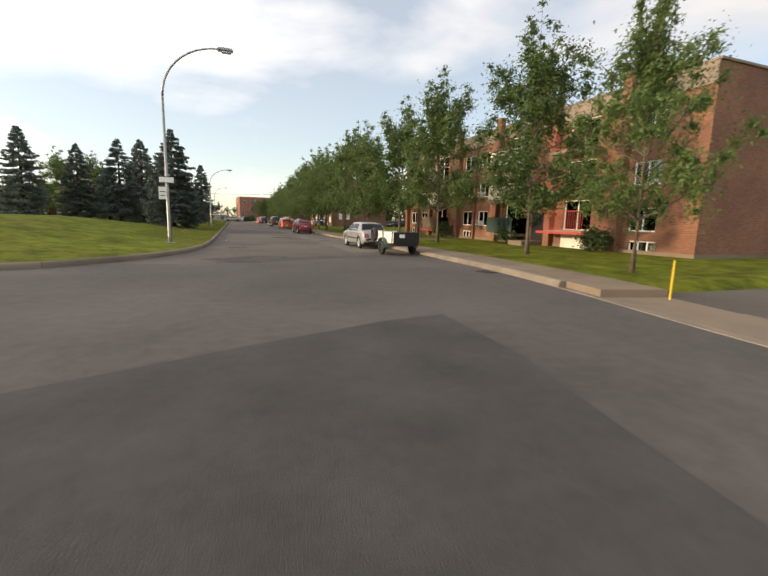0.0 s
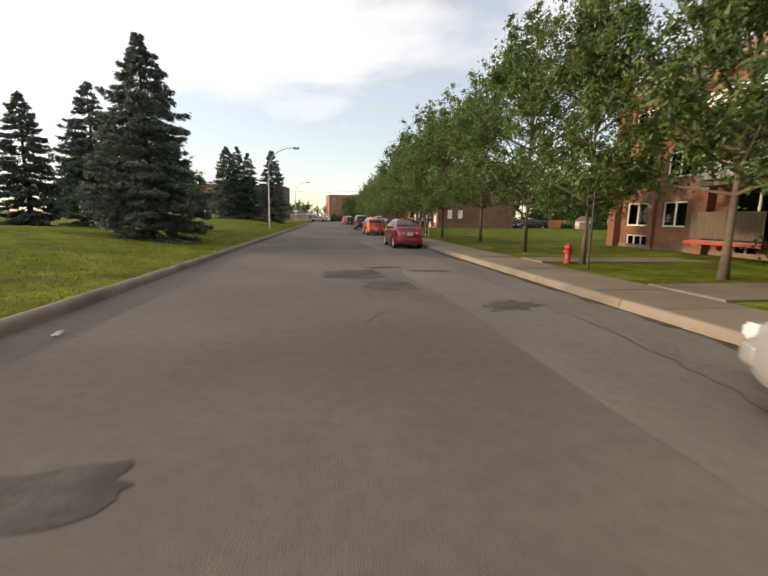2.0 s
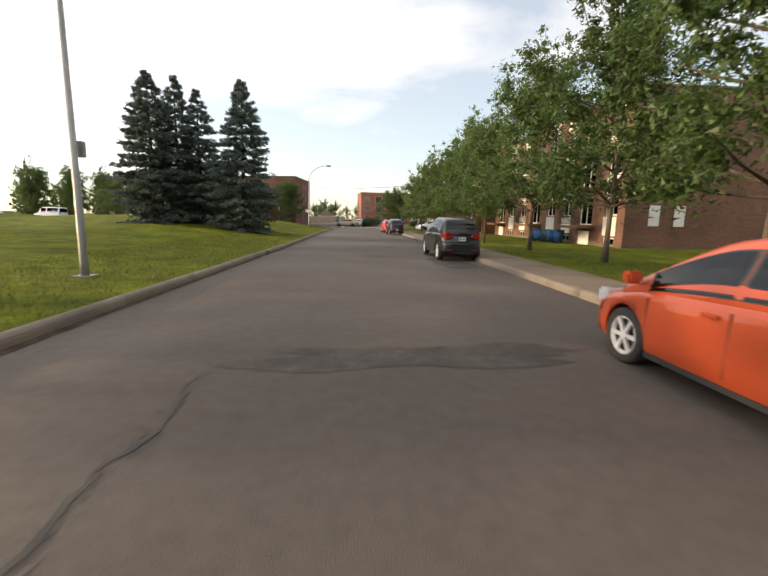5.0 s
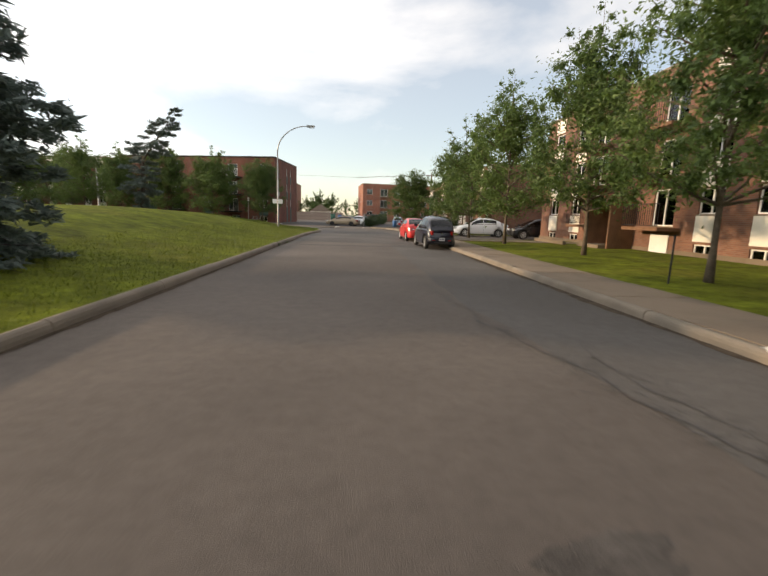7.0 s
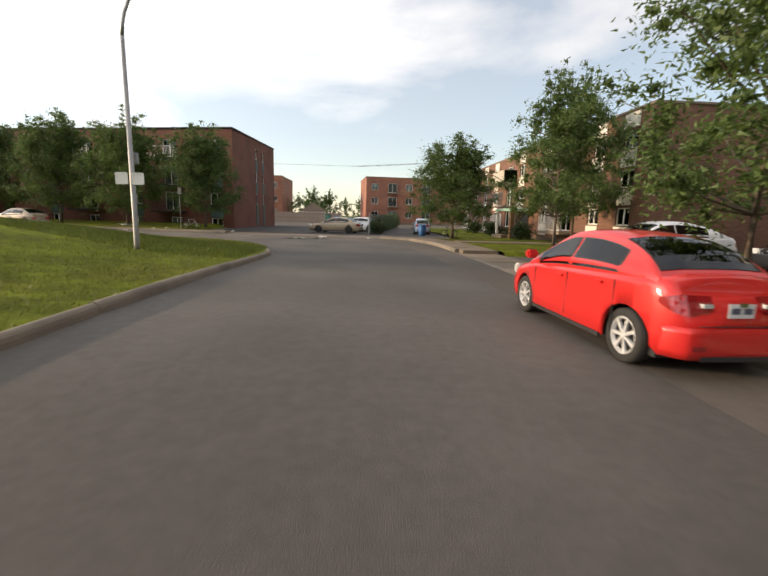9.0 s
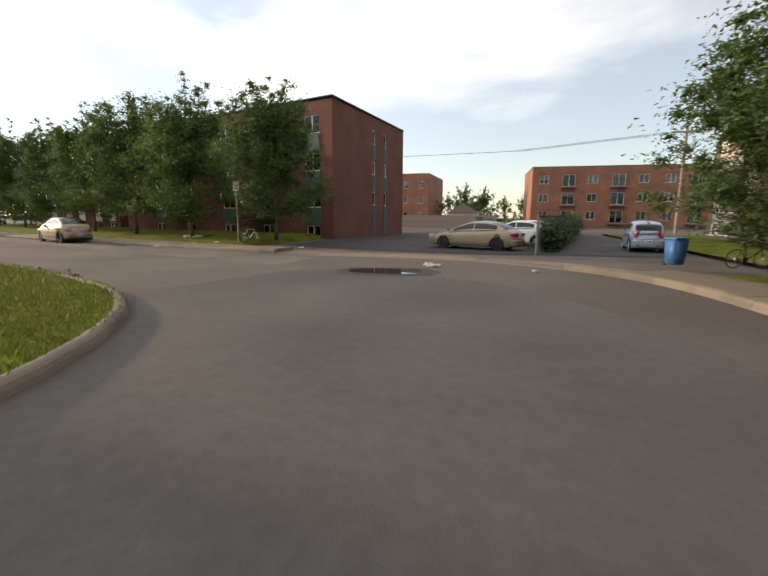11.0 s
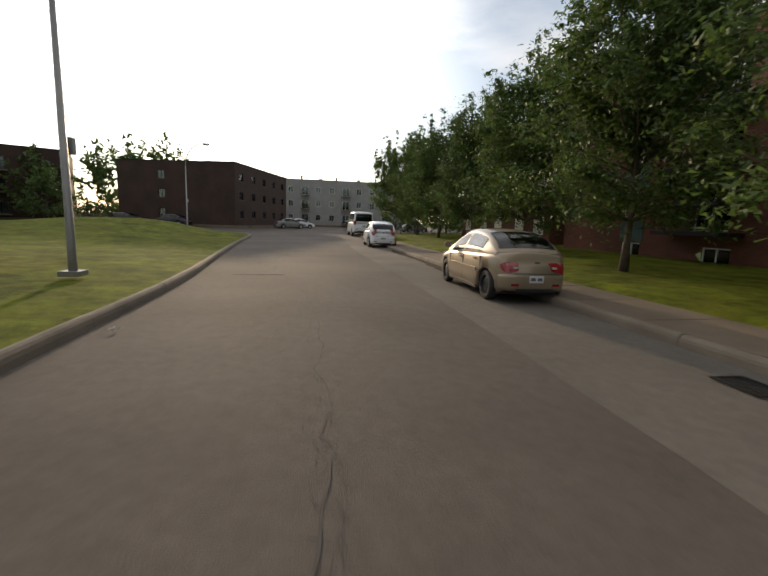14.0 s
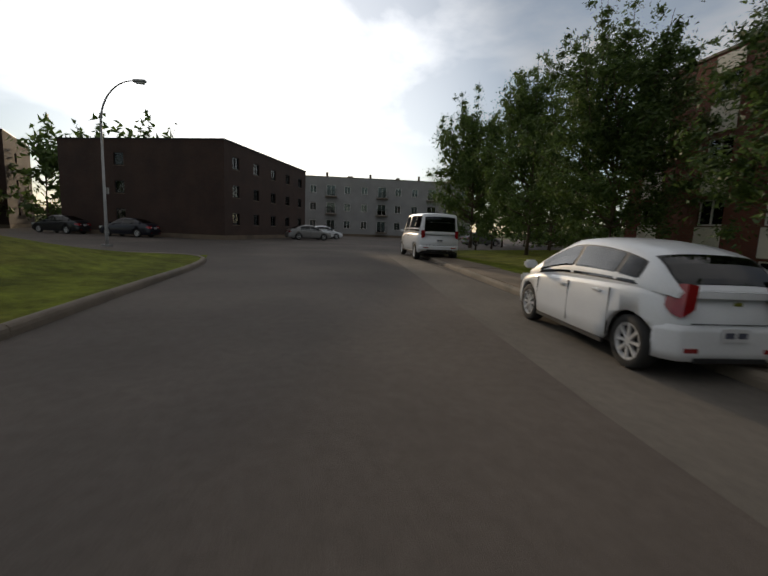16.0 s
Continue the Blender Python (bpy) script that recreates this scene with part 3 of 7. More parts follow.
crazing([(3.0, 88.5), (2.6, 91), (2.05, 93.6), (1.6, 96), (1.3, 99)], 0.20, 4, 5)
crazing([(3.3, 88.0), (2.8, 91.5), (2.3, 94.5)], 0.18, 3, 6)
crazing([(-9.9, 136.2), (-9.45, 136.75), (-9.2, 137.3)], 0.35, 14, 7, "crazed asphalt round a small pothole")
crazing([(0.0, 51.4), (0.4, 50.0), (0.9, 48.4), (1.3, 46.8)], 0.5, 8, 8, "crazed asphalt among the repair patches")
crazing([(3.0, 41), (3.15, 48), (3.2, 58), (3.0, 66)], 0.16, 2, 9)
crazing([(-17, 135.9), (-21, 136.8), (-24.6, 137.4)], 0.12, 2, 10)
crazing([(-1.28, 62.5), (-1.45, 66), (-1.5, 70), (-1.45, 74)], 0.07, 3, 11)
rnd_c = random.Random(77)
for i in range(16):      # crazed asphalt by the gutter
    x0, y0 = rnd_c.uniform(2.0, 3.3), rnd_c.uniform(86.5, 92.5)
    a = rnd_c.uniform(0, 3.14)
    ln_ = rnd_c.uniform(0.3, 0.8)
    crack([(x0, y0), (x0 + 0.5 * ln_ * math.cos(a), y0 + 0.5 * ln_ * math.sin(a)), (x0 + ln_ * math.cos(a + 0.5), y0 + ln_ * math.sin(a + 0.5))], 0.02, seed=100 + i)

patch("puddle_rim", -3.1, 135.3, 1.3, 0.85, 10, ASPHALT_DARK, "damp dark asphalt round a shallow puddle", jag=0.12, seed=51, z=0.006)
patch("puddle", -3.1, 135.3, 0.95, 0.55, 10, WATER, "shallow rain puddle mirroring the sky", jag=0.14, seed=52, z=0.012, category="puddle")
patch("lot_surface", -2.0, 152.0, 9.5, 10.5, 0, ASPHALT_LOT, "dark asphalt parking lot between the buildings", z=0.02, jag=0.02, seed=3, category="parking lot")

# a paler, later strip of asphalt along the right side of the second street, and one on the first
seam = smooth_line([(-6.6, 135.7), (-9.5, 136.2), (-14.7, 137.4), (-19, 138.6), (-23.5, 139.8), (-28.4, 140.9), (-32.2, 141.7), (-37, 142.9), (-42, 144.4), (-58, 148.8)])
v = [(x, y + 0.04 * noise.noise((x * 1.3, 0, 4)), 0.0025) for x, y in seam] + [(x, 138.6 + 0.222 * (-8 - x), 0.0025) for x, y in seam]
n_s = len(seam)
tagged(part("asphalt_strip", raw_mesh("asphalt_strip", v, [(i, n_s + i, n_s + i + 1, i + 1) for i in range(n_s - 1)]), ASPHALT_PALE), "paler sun-bleached asphalt strip along the street", "asphalt strip", kind="structure")
v, n_s = [], 60
for i in range(n_s):
    y = 38.0 + 28.0 * i / (n_s - 1)
    v += [(1.5 + 0.35 * noise.noise((0, y * 0.25, 9)) + 0.08 * noise.noise((0, y * 1.7, 3)), y, 0.0025), (3.95, y, 0.0025)]
tagged(part("asphalt_strip", raw_mesh("asphalt_strip", v, [(2 * i, 2 * i + 1, 2 * i + 3, 2 * i + 2) for i in range(n_s - 1)]), ASPHALT_PALE), "dusty pale asphalt beside the kerb", "asphalt strip", kind="structure")


# darker paving round the bend, and a greyer lane strip before it
bend = [(2.75, 111.4), (2.8, 118.0), (2.65, 125.0), (2.4, 129.4), (2.1, 130.6), (1.6, 131.6), (1.0, 132.7), (0.2, 133.7), (-1.7, 135.1), (-3.9, 135.7), (-5.3, 135.1), (-5.9, 133.7), (-6.2, 132.0), (-6.5, 130.75),
        (-5.5, 129.85), (-4.5, 128.95), (-3.65, 127.7), (-3.15, 126.4), (-2.8, 125.0), (-2.75, 123.5), (-3.1, 120.0), (-3.25, 116.0), (-3.2, 111.8)]
bend = [(x + 0.06 * noise.noise((x * 2, y * 2, 1)), y + 0.06 * noise.noise((x * 2, y * 2, 7))) for x, y in bend]
tagged(part("bend_paving", raw_mesh("bend_paving", [(x, y, 0.002) for x, y in bend], [tuple(range(len(bend)))]), ASPHALT_MID), "darker asphalt paving round the bend", "paving", kind="structure")
v, n_s = [], 50
for i in range(n_s):
    y = 83.0 + 28.0 * i / (n_s - 1)
    v += [(float(np.interp(y, (83, 89, 93.4, 97.4, 111), (2.3, 2.2, 2.1, 1.6, 1.5))) + 0.10 * noise.noise((0, y * 0.8, 5)), y, 0.002), (3.95, y, 0.002)]
tagged(part("asphalt_strip", raw_mesh("asphalt_strip", v, [(2 * i, 2 * i + 1, 2 * i + 3, 2 * i + 2) for i in range(n_s - 1)]), ASPHALT_MID), "greyer asphalt lane strip beside the kerb", "asphalt strip", kind="structure")


def gutter(points, w0, w1, seed, label="dark soil and leaf debris in the gutter"):
    """Loose dirt along a kerb, on its road side, with a ragged edge."""
    q, nr = along(points, 0.16)
    v, f = [], []
    for i, (p, n_) in enumerate(zip(q, nr)):
        k = 0.5 + 0.9 * noise.noise((i * 0.035, seed, 0)) + 0.5 * noise.noise((i * 0.23, seed, 1)) + 0.3 * noise.noise((i * 0.9, seed, 2))
        taper = min(1.0, i / 12, (len(q) - 1 - i) / 12)
        w = max(0.02, (w0 + (w1 - w0) * min(1.0, max(0.0, k))) * taper)
        v += [(*(p - n_ * 0.03), 0.022), (*(p + n_ * w), 0.006)]
        if i:
            f.append((2 * i - 2, 2 * i - 1, 2 * i + 1, 2 * i))
    return tagged(part("gutter_debris", raw_mesh("gutter_debris", v, f), DEBRIS), label, "debris", kind="stuff")


gutter([q for q in KERB_RIGHT if -37 < q[0] < -22.5 and q[1] > 130], 0.16, 0.42, 1)
gutter([q for q in KERB_RIGHT if 3 < q[0] and 33 < q[1] < 62], 0.02, 0.26, 2)
gutter([q for q in KERB_RIGHT if 3 < q[0] and 84 < q[1] < 112], 0.02, 0.22, 3)
gutter([q for q in KERB_LEFT if q[0] > -5 and 60 < q[1] < 116][::-1], 0.01, 0.12, 4)

kerb_left = tagged(new("kerb_left"), "weathered concrete kerb round the grass island", "kerb", kind="structure")
prism_run("kerb_stone", KERB_LEFT, 2.6, 0.0, 0.17, -0.05, 0.15, KERB, kerb_left, round_edge=0.085)
kerb_right = tagged(new("kerb_right"), "worn sandy concrete kerb along the pavement", "kerb", kind="structure")
DROPS = ((-9.5, 136, 3.0, 140), (2, 116, 6, 126), (0, 15, 3.2, 27))
prism_run("kerb_stone", KERB_RIGHT, 2.6, 0.0, -0.18, -0.05, 0.15, KERB, kerb_right, round_edge=0.07, drop=DROPS)
pavement = tagged(new("pavement"), "sandy grey concrete pavement slabs beside the kerb", "pavement", kind="structure")
prism_run("slab", KERB_RIGHT, 1.55, -0.185, -1.62, -0.05, 0.145, CONCRETE, pavement, gap=0.014, round_edge=0.008, drop=DROPS)


KERB_DENSE = along(KERB_LEFT, 0.5)[0]


def island_height(x, y):
    d = float(np.min(np.hypot(KERB_DENSE[:, 0] - x, KERB_DENSE[:, 1] - y)))
    d = max(d, 0.0)
    k = max(0.0, min(1.0, d / 9.0))
    k = k * k * (3 - 2 * k)
    bump = 0.74 * math.exp(-((y - 47) / 15) ** 2) + math.exp(-((y - 113) / 17) ** 2)
    far = math.exp(-(((x + 14) / 22) ** 2))
    low = max(0.0, min(1.0, (-x - 24) / 10)) * 0.3
    k2 = max(0.0, min(1.0, d / 6.0))
    rise = 1.0 * k2 * k2 * (3 - 2 * k2) * math.exp(-((x + 48) / 8) ** 2 - ((y - 131) / 7) ** 2)
    return rise + 0.155 - 0.04 * max(0.0, 1 - d / 0.9) + k * (0.25 + 1.0 * bump * far - low) + 0.03 * min(1, max(0, d - 0.7)) * noise.noise((x * 0.3, y * 0.3, 0))


_kl = [q for q in KERB_LEFT if q[0] > -51.4]
_kl = _kl[:max(range(len(_kl)), key=lambda i: _kl[i][1]) + 1]


def island_edge(y):
    return float(np.interp(y, [q[1] for q in _kl], [q[0] for q in _kl]))


ys = np.concatenate([np.linspace(_kl[0][1] + 0.02, 44, 60), np.linspace(44.5, 116, 120), np.linspace(116.3, 134, 110), np.linspace(134.1, _kl[-1][1] - 0.02, 30)])
cols_n = 64
v, f = [], []
for y in ys:
    b_ = island_edge(y)
    e_ = (island_edge(y + 0.2) - island_edge(y - 0.2)) / 0.4
    b_ -= min(6.0, 0.10 * math.hypot(1, e_))
    for i in range(cols_n + 1):
        x = -51.4 + (max(b_, -51.3) + 51.4) * (i / cols_n) ** 0.6
        v.append((x, y, island_height(x, y)))
for j in range(len(ys) - 1):
    for i in range(cols_n):
        p = j * (cols_n + 1) + i
        f.append((p, p + 1, p + cols_n + 2, p + cols_n + 1))
tagged(part("island_lawn", raw_mesh("island_lawn", v, f), GRASS, smooth=True), "mown grass island rising to a low mound", "lawn", kind="structure")


def right_edge(y):
    return float(np.interp(y, [q[1] for q in KERB_RIGHT[:60] if q[0] > 1], [q[0] for q in KERB_RIGHT[:60] if q[0] > 1])) + 1.63


def lawn(name, x_in, x_out, y0, y1, label, rise=0.12, nx=26, ny=60):
    vv, ff = [], []
    for j in range(ny + 1):
        y = y0 + (y1 - y0) * j / ny
        a, b = x_in(y), x_out(y)
        for i in range(nx + 1):
            k = i / nx
            x = a + (b - a) * k
            vv.append((x, y, -0.02 if j in (0, ny) else 0.135 + rise * k + 0.02 * noise.noise((x * 0.4, y * 0.4, 1))))
    for j in range(ny):
        for i in range(nx):
            p = j * (nx + 1) + i
            ff.append((p, p + 1, p + nx + 2, p + nx + 1))
    return tagged(part(name, raw_mesh(name, vv, ff), GRASS, smooth=True), label, "lawn", kind="structure")


lawn("lawn_first", right_edge, lambda y: 40.0, 27.2, 92, "mown lawn with a row of young trees beside the pavement", 0.25, 60, 130)
lawn("lawn_second", right_edge, lambda y: 40.0, 92.0, 116.5, "mown lawn before the brown apartment block", 0.2, 50, 60)
lawn("lawn_third", lambda y: right_edge(y), lambda y: 30.0, 126.0, 136.6, "mown lawn at the street corner", 0.15, 40, 30)


def kerb2(x):
    return 138.5 + 0.222 * (-8 - x)


vv, ff = [], []
for i in range(61):
    x = -12.0 - 46 * i / 60
    for j in range(21):
        k = j / 20
        y = kerb2(x) + 1.3 + k * 14
        vv.append((x, y, 0.0 if j == 0 or i == 0 else 0.135 + 0.3 * k + 0.02 * noise.noise((x * 0.4, y * 0.4, 1))))
for i in range(60):
    for j in range(20):
        p = i * 21 + j
        ff.append((p, p + 1, p + 22, p + 21))
tagged(part("lawn_fourth", raw_mesh("lawn_fourth", vv, ff), GRASS, smooth=True), "shaded lawn with trees before the dark red block", "lawn", kind="structure")

for nm, a in (("lawn_west", (-140, -40, -60, 119)), ("lawn_north", (-58, 172, -20, 215)), ("lawn_south", (-52, -40, -10, 20))):
    sheet(nm, a[0], a[1], a[2], a[3], 0.035, GRASS, "rough grass between the buildings", (30, 40))
lawn("lawn_corner", lambda y: 6.6, lambda y: 24.0, 136.6, 165.0, "lawn strip before the corner block", 0.05, 14, 20)

# paths across the lawns
for (x0, x1, y0, y1) in ((5.55, 13.3, 46.3, 47.9), (5.55, 12.8, 113.5, 115.2), (5.55, 13.2, 51.9, 53.2), (5.3, 11.2, 132.2, 133.6)):
    tagged(part("path", boxed(x0, y0, 0.05, x1, y1, 0.178, bevel=0.006), CONCRETE), "concrete path from the pavement to an entrance", "path", kind="structure")


# ---- plants ----
def leaves_mesh(name, centres, per, spread, size, seed, k=4, flat=0.4):
    rs = np.random.RandomState(seed)
    c = np.repeat(np.array(centres), per, axis=0)
    n = len(c)
    c = c + rs.normal(0, 1, (n, 3)) * spread * np.array([[1.0, 1.0, 0.9]])
    a = rs.normal(0, 1, (n, 3))
    a[:, 2] *= flat
    a /= np.linalg.norm(a, axis=1)[:, None]
    b = np.cross(a, rs.normal(0, 1, (n, 3)))
    b /= np.linalg.norm(b, axis=1)[:, None]
    s = size * rs.uniform(0.6, 1.25, (n, 1))
    if k == 4:
        pts = np.stack([c - a * s, c - b * s * 0.55, c + a * s, c + b * s * 0.55], 1)
    else:
        pts = np.stack([c - a * s, c + a * s * 0.3 + b * s * 0.6, c + a * s * 0.5 - b * s * 0.5], 1)
    return triangles(name, pts)


def clump_leaves(name, clumps, per, leaf, seed):
    """Leaves on the shells of many small clumps (x, y, z, radius), facing outwards."""
    rs = np.random.RandomState(seed)
    c = np.repeat(np.array(clumps), [max(1, int(per * min(1.0, (k[3] / 0.33) ** 1.6))) for k in clumps], axis=0)
    n = len(c)
    d = rs.normal(0, 1, (n, 3))
    d /= np.linalg.norm(d, axis=1)[:, None]
    reach = c[:, 3:4] * np.abs(rs.normal(0.0, 0.95, (n, 1)))
    p = c[:, :3] + d * reach * np.array([[1.0, 1.0, 0.9]])
    nrm = d + rs.normal(0, 0.7, (n, 3)) + np.array([[0, 0, 0.3]])
    nrm /= np.linalg.norm(nrm, axis=1)[:, None]
    a = np.cross(nrm, rs.normal(0, 1, (n, 3)))
    a /= np.linalg.norm(a, axis=1)[:, None]
    b = np.cross(nrm, a)
    s = leaf * rs.uniform(0.6, 1.3, (n, 1))
    return triangles(name, np.stack([p - a * s - b * s * 0.45, p - a * s * 0.8 + b * s * 0.45, p + a * s], 1))


def tree_meshes(seed, height, radius, bare=0.22, limbs=26, leaders=9, per=200, leaf=0.062, plume=False):
    """A slim trunk, rising limbs that carry leafy clumps, and upright leaders that give the ragged top."""
    rnd = random.Random(seed)
    bm = bmesh.new()
    lean = (rnd.uniform(-0.2, 0.2), rnd.uniform(-0.2, 0.2))

    def axis(t):
        return Vector((lean[0] * t * t + 0.05 * math.sin(5 * t + seed), lean[1] * t * t, height * 0.8 * t))
    ts = [k / 9 for k in range(10)]
    tube(bm, [axis(t) for t in ts], [0.066 * (1 - 0.85 * t) + (0.03 if t == 0 else 0) for t in ts], 9)
    clumps = []
    for i in range(limbs):
        q = (i + 0.7 * rnd.random()) / limbs * 0.72
        z = height * (bare + (1 - bare) * q)
        ang = i * 2.4 + rnd.uniform(-0.45, 0.45)
        reach = radius * float(np.interp(q, (0, 0.08, 0.25, 0.45, 0.6, 0.75), (0.55, 0.85, 1.0, 0.92, 0.72, 0.5))) * rnd.uniform(0.68, 1.12)
        tip = Vector((reach * math.cos(ang), reach * math.sin(ang), z + 0.12 * reach)) + axis(z / height)
        tip.z = z + rnd.uniform(-0.1, 0.25)
        base = axis(max(bare * 0.85, (z - 0.55 * reach) / height) / 0.8)
        mid = base.lerp(tip, 0.5) + Vector((0, 0, -0.06 * reach))
        tube(bm, [base, mid, tip], [0.035, 0.022, 0.006], 5, cap=False)
        for u, k in ((1.0, 1), (0.82, 2), (0.6, 2)):
            for j in range(k):
                w = 0.26 * (1 if u < 1 else 0.3)
                p = (mid.lerp(tip, (u - 0.5) * 2) if u > 0.5 else base.lerp(mid, u * 2)) + Vector((rnd.gauss(0, w), rnd.gauss(0, w), rnd.gauss(0.08, 0.2)))
                clumps.append((*p, rnd.uniform(0.24, 0.42) * (0.75 if u == 1.0 else 1.0)))
    for i in range(leaders):
        ang, r0 = i * 2.4 + rnd.uniform(-0.6, 0.6), radius * rnd.uniform(0.05, 0.62)
        if i == 0:
            r0 = 0.05
        if plume:      # steep leaders that part low down and end at very different heights
            r0 = radius * (rnd.uniform(0.3, 0.85) if i else 0.05)
            zt = height * (1.0 - 0.30 * (r0 / radius) ** 1.3) * rnd.uniform(0.88, 1.0)
            foot = axis(rnd.uniform(0.28, 0.5))
        else:
            zt = height * (rnd.uniform(0.86, 1.0) - 0.12 * r0 / radius if i else 1.0)
            foot = axis(rnd.uniform(0.5, 0.72))
        tip = Vector((r0 * math.cos(ang), r0 * math.sin(ang), zt)) + Vector((lean[0], lean[1], 0))
        mid = foot.lerp(tip, 0.5) + Vector((0.18 * r0 * math.cos(ang), 0.18 * r0 * math.sin(ang), -0.1))
        tube(bm, [foot, mid, tip], [0.03, 0.016, 0.004], 5, cap=False)
        many = 17 if plume else 11
        for k in range(many):
            u = 0.2 + 0.79 * (k + 0.6 * rnd.random()) / (many - 0.4)
            p = (foot.lerp(mid, u * 2) if u < 0.5 else mid.lerp(tip, min(1.0, (u - 0.5) * 2))) + Vector((rnd.gauss(0, 0.13), rnd.gauss(0, 0.13), 0))
            clumps.append((*p, (0.34 - 0.21 * u) * rnd.uniform(0.75, 1.25)))
    return mesh_from(bm, "trunk"), clump_leaves("crown", clumps, per, leaf, seed)


TREES = [tree_meshes(11 + i, 8.0, r) for i, r in enumerate((2.3, 2.1, 2.45, 2.2))]
TREES += [tree_meshes(31 + i, 8.0, r, 0.17, 36, 14, 215, 0.056, True) for i, r in enumerate((2.0, 2.15))]
TREES += [tree_meshes(51 + i, 8.0, r, 0.14, 16, 6, 12, 0.24) for i, r in enumerate((2.6, 2.9))]      # light ones for far off
STREET_TREE = "young leafy street tree with a slim grey-brown trunk"


def tree(x, y, h, kind, turn, wide=1.0, z=0.14, label=STREET_TREE, group="street trees", bark=BARK, leaf=LEAF):
    ob = thing("tree", Matrix.Translation((x, y, z)) @ Matrix.Rotation(radians(turn), 4, "Z"), label, "tree", group)
    ob.scale = (h / 8 * wide, h / 8 * wide, h / 8)
    part("trunk", TREES[kind][0], bark, ob, "", True)
    part("crown", TREES[kind][1], leaf, ob)
    return ob


for x, y, h, k, t, w in ((6.6, 29.3, 7.3, 2, 10, 0.85), (7.8, 35.0, 9.0, 1, 80, 1.0), (7.9, 43.0, 9.6, 0, 150, 1.0), (7.9, 48.6, 9.5, 3, 230, 1.05), (6.6, 51.6, 8.2, 1, 20, 0.95), (7.0, 56.0, 9.2, 2, 300, 1.0), (7.6, 62.2, 9.3, 0, 65, 1.05),
                         (6.7, 66.2, 9.0, 3, 200, 1.05), (6.9, 71.6, 9.4, 2, 120, 1.1), (7.6, 78.0, 9.4, 1, 340, 1.15), (7.7, 83.2, 9.3, 0, 15, 1.1), (7.4, 88.4, 9.0, 3, 100, 1.1), (7.0, 93.8, 8.0, 1, 260, 0.9), (7.5, 99.2, 8.8, 0, 190, 1.0),
                         (8.2, 105.6, 8.6, 3, 30, 1.05), (7.5, 112.0, 8.2, 1, 75, 1.2), (7.2, 117.8, 7.6, 2, 140, 1.15), (8.0, 127.5, 7.4, 2, 10, 1.05), (5.7, 136.2, 6.8, 4, 50, 1.5), (9.5, 129.0, 8.0, 0, 200, 0.95)):
    tree(x, y, h, k, t, w)
for x, h, k, t, back, w in ((-11.6, 8.4, 4, 40, 4.3, 1.25), (-17.9, 9.3, 5, 200, 4.1, 1.25), (-24.1, 9.7, 4, 120, 4.5, 1.22), (-31.2, 10.0, 5, 310, 5.6, 1.12), (-38.9, 10.4, 4, 250, 6.6, 1.08), (-46.4, 10.8, 5, 90, 6.8, 1.06),
                           (-53.2, 11.4, 4, 10, 7.0, 0.92), (-61.5, 12.2, 5, 75, 6.6, 1.0)):
    tree(x, kerb2(x) + back, h, k, t, w, 0.22, "full leafy street tree on the shaded lawn", "trees along the second street")
STONE = material("whitewashed_stone", (0.55, 0.53, 0.49), 0.85, 0, 0.3, 3, 40, 0.5, 30)
stone_ring = thing("stone_ring", Matrix.Translation((-17.9, kerb2(-17.9) + 4.1, 0.20)), "ring of whitewashed stones round a tree's foot", "garden edging")
rnd = random.Random(77)
for k in range(15):
    bm = bmesh.new()
    bmesh.ops.create_icosphere(bm, subdivisions=1, radius=0.085)
    for v in bm.verts:
        v.co = Vector((v.co.x * rnd.uniform(0.8, 1.2), v.co.y * rnd.uniform(0.9, 1.25), v.co.z * rnd.uniform(0.7, 1.0) + 0.05))
    a = 2 * math.pi * (k + rnd.uniform(-0.15, 0.15)) / 15
    part("stone", bm, STONE, stone_ring, "", True).matrix_local = Matrix.Translation((0.46 * math.cos(a), 0.46 * math.sin(a), 0)) @ Matrix.Rotation(a, 4, "Z")
for x, y, h, k in ((-9.6, 202, 7.8, 0), (-6.6, 205, 7.2, 2), (-3.0, 207, 5.6, 3), (-13.5, 207, 6.4, 1)):
    tree(x, y, h, 6 + k % 2, x * 40, 1.25, -0.05, "distant broad leafy garden tree", "background trees")
for x, y, h, k, t, w in ((-12.1, 76.0, 6.2, 2, 10, 1.45), (-22, 84, 8.5, 1, 60, 1.3), (-28, 70, 7.5, 3, 100, 1.3), (-20.0, 90, 9.0, 2, 40, 1.1), (-22.5, 88, 5.0, 1, 90, 1.3)):
    tree(x, y, h, k, t, w, island_height(x, y), "broad leafy tree on the grass island", "island trees")
# the woods and gardens behind
far_trees = []
rnd = random.Random(5)
for i in range(34):
    far_trees.append((rnd.uniform(-40, 45), rnd.uniform(212, 250), rnd.uniform(5, 8)))
for i in range(26):
    far_trees.append((rnd.uniform(-100, -62), rnd.uniform(30, 118), rnd.uniform(7, 10)))
for i in range(22):
    far_trees.append((rnd.uniform(33, 60), rnd.uniform(40, 150), rnd.uniform(8, 11)))
for i in range(9):      # a dense line behind the garden fence
    far_trees.append((26.0 + 1.9 * i + rnd.uniform(-0.5, 0.5), 101.0 - 2.4 * i + rnd.uniform(-1, 1), rnd.uniform(8, 10)))
for i in range(13):
    far_trees.append((rnd.uniform(41, 47), 58 + i * 4.0, rnd.uniform(9, 11.5)))
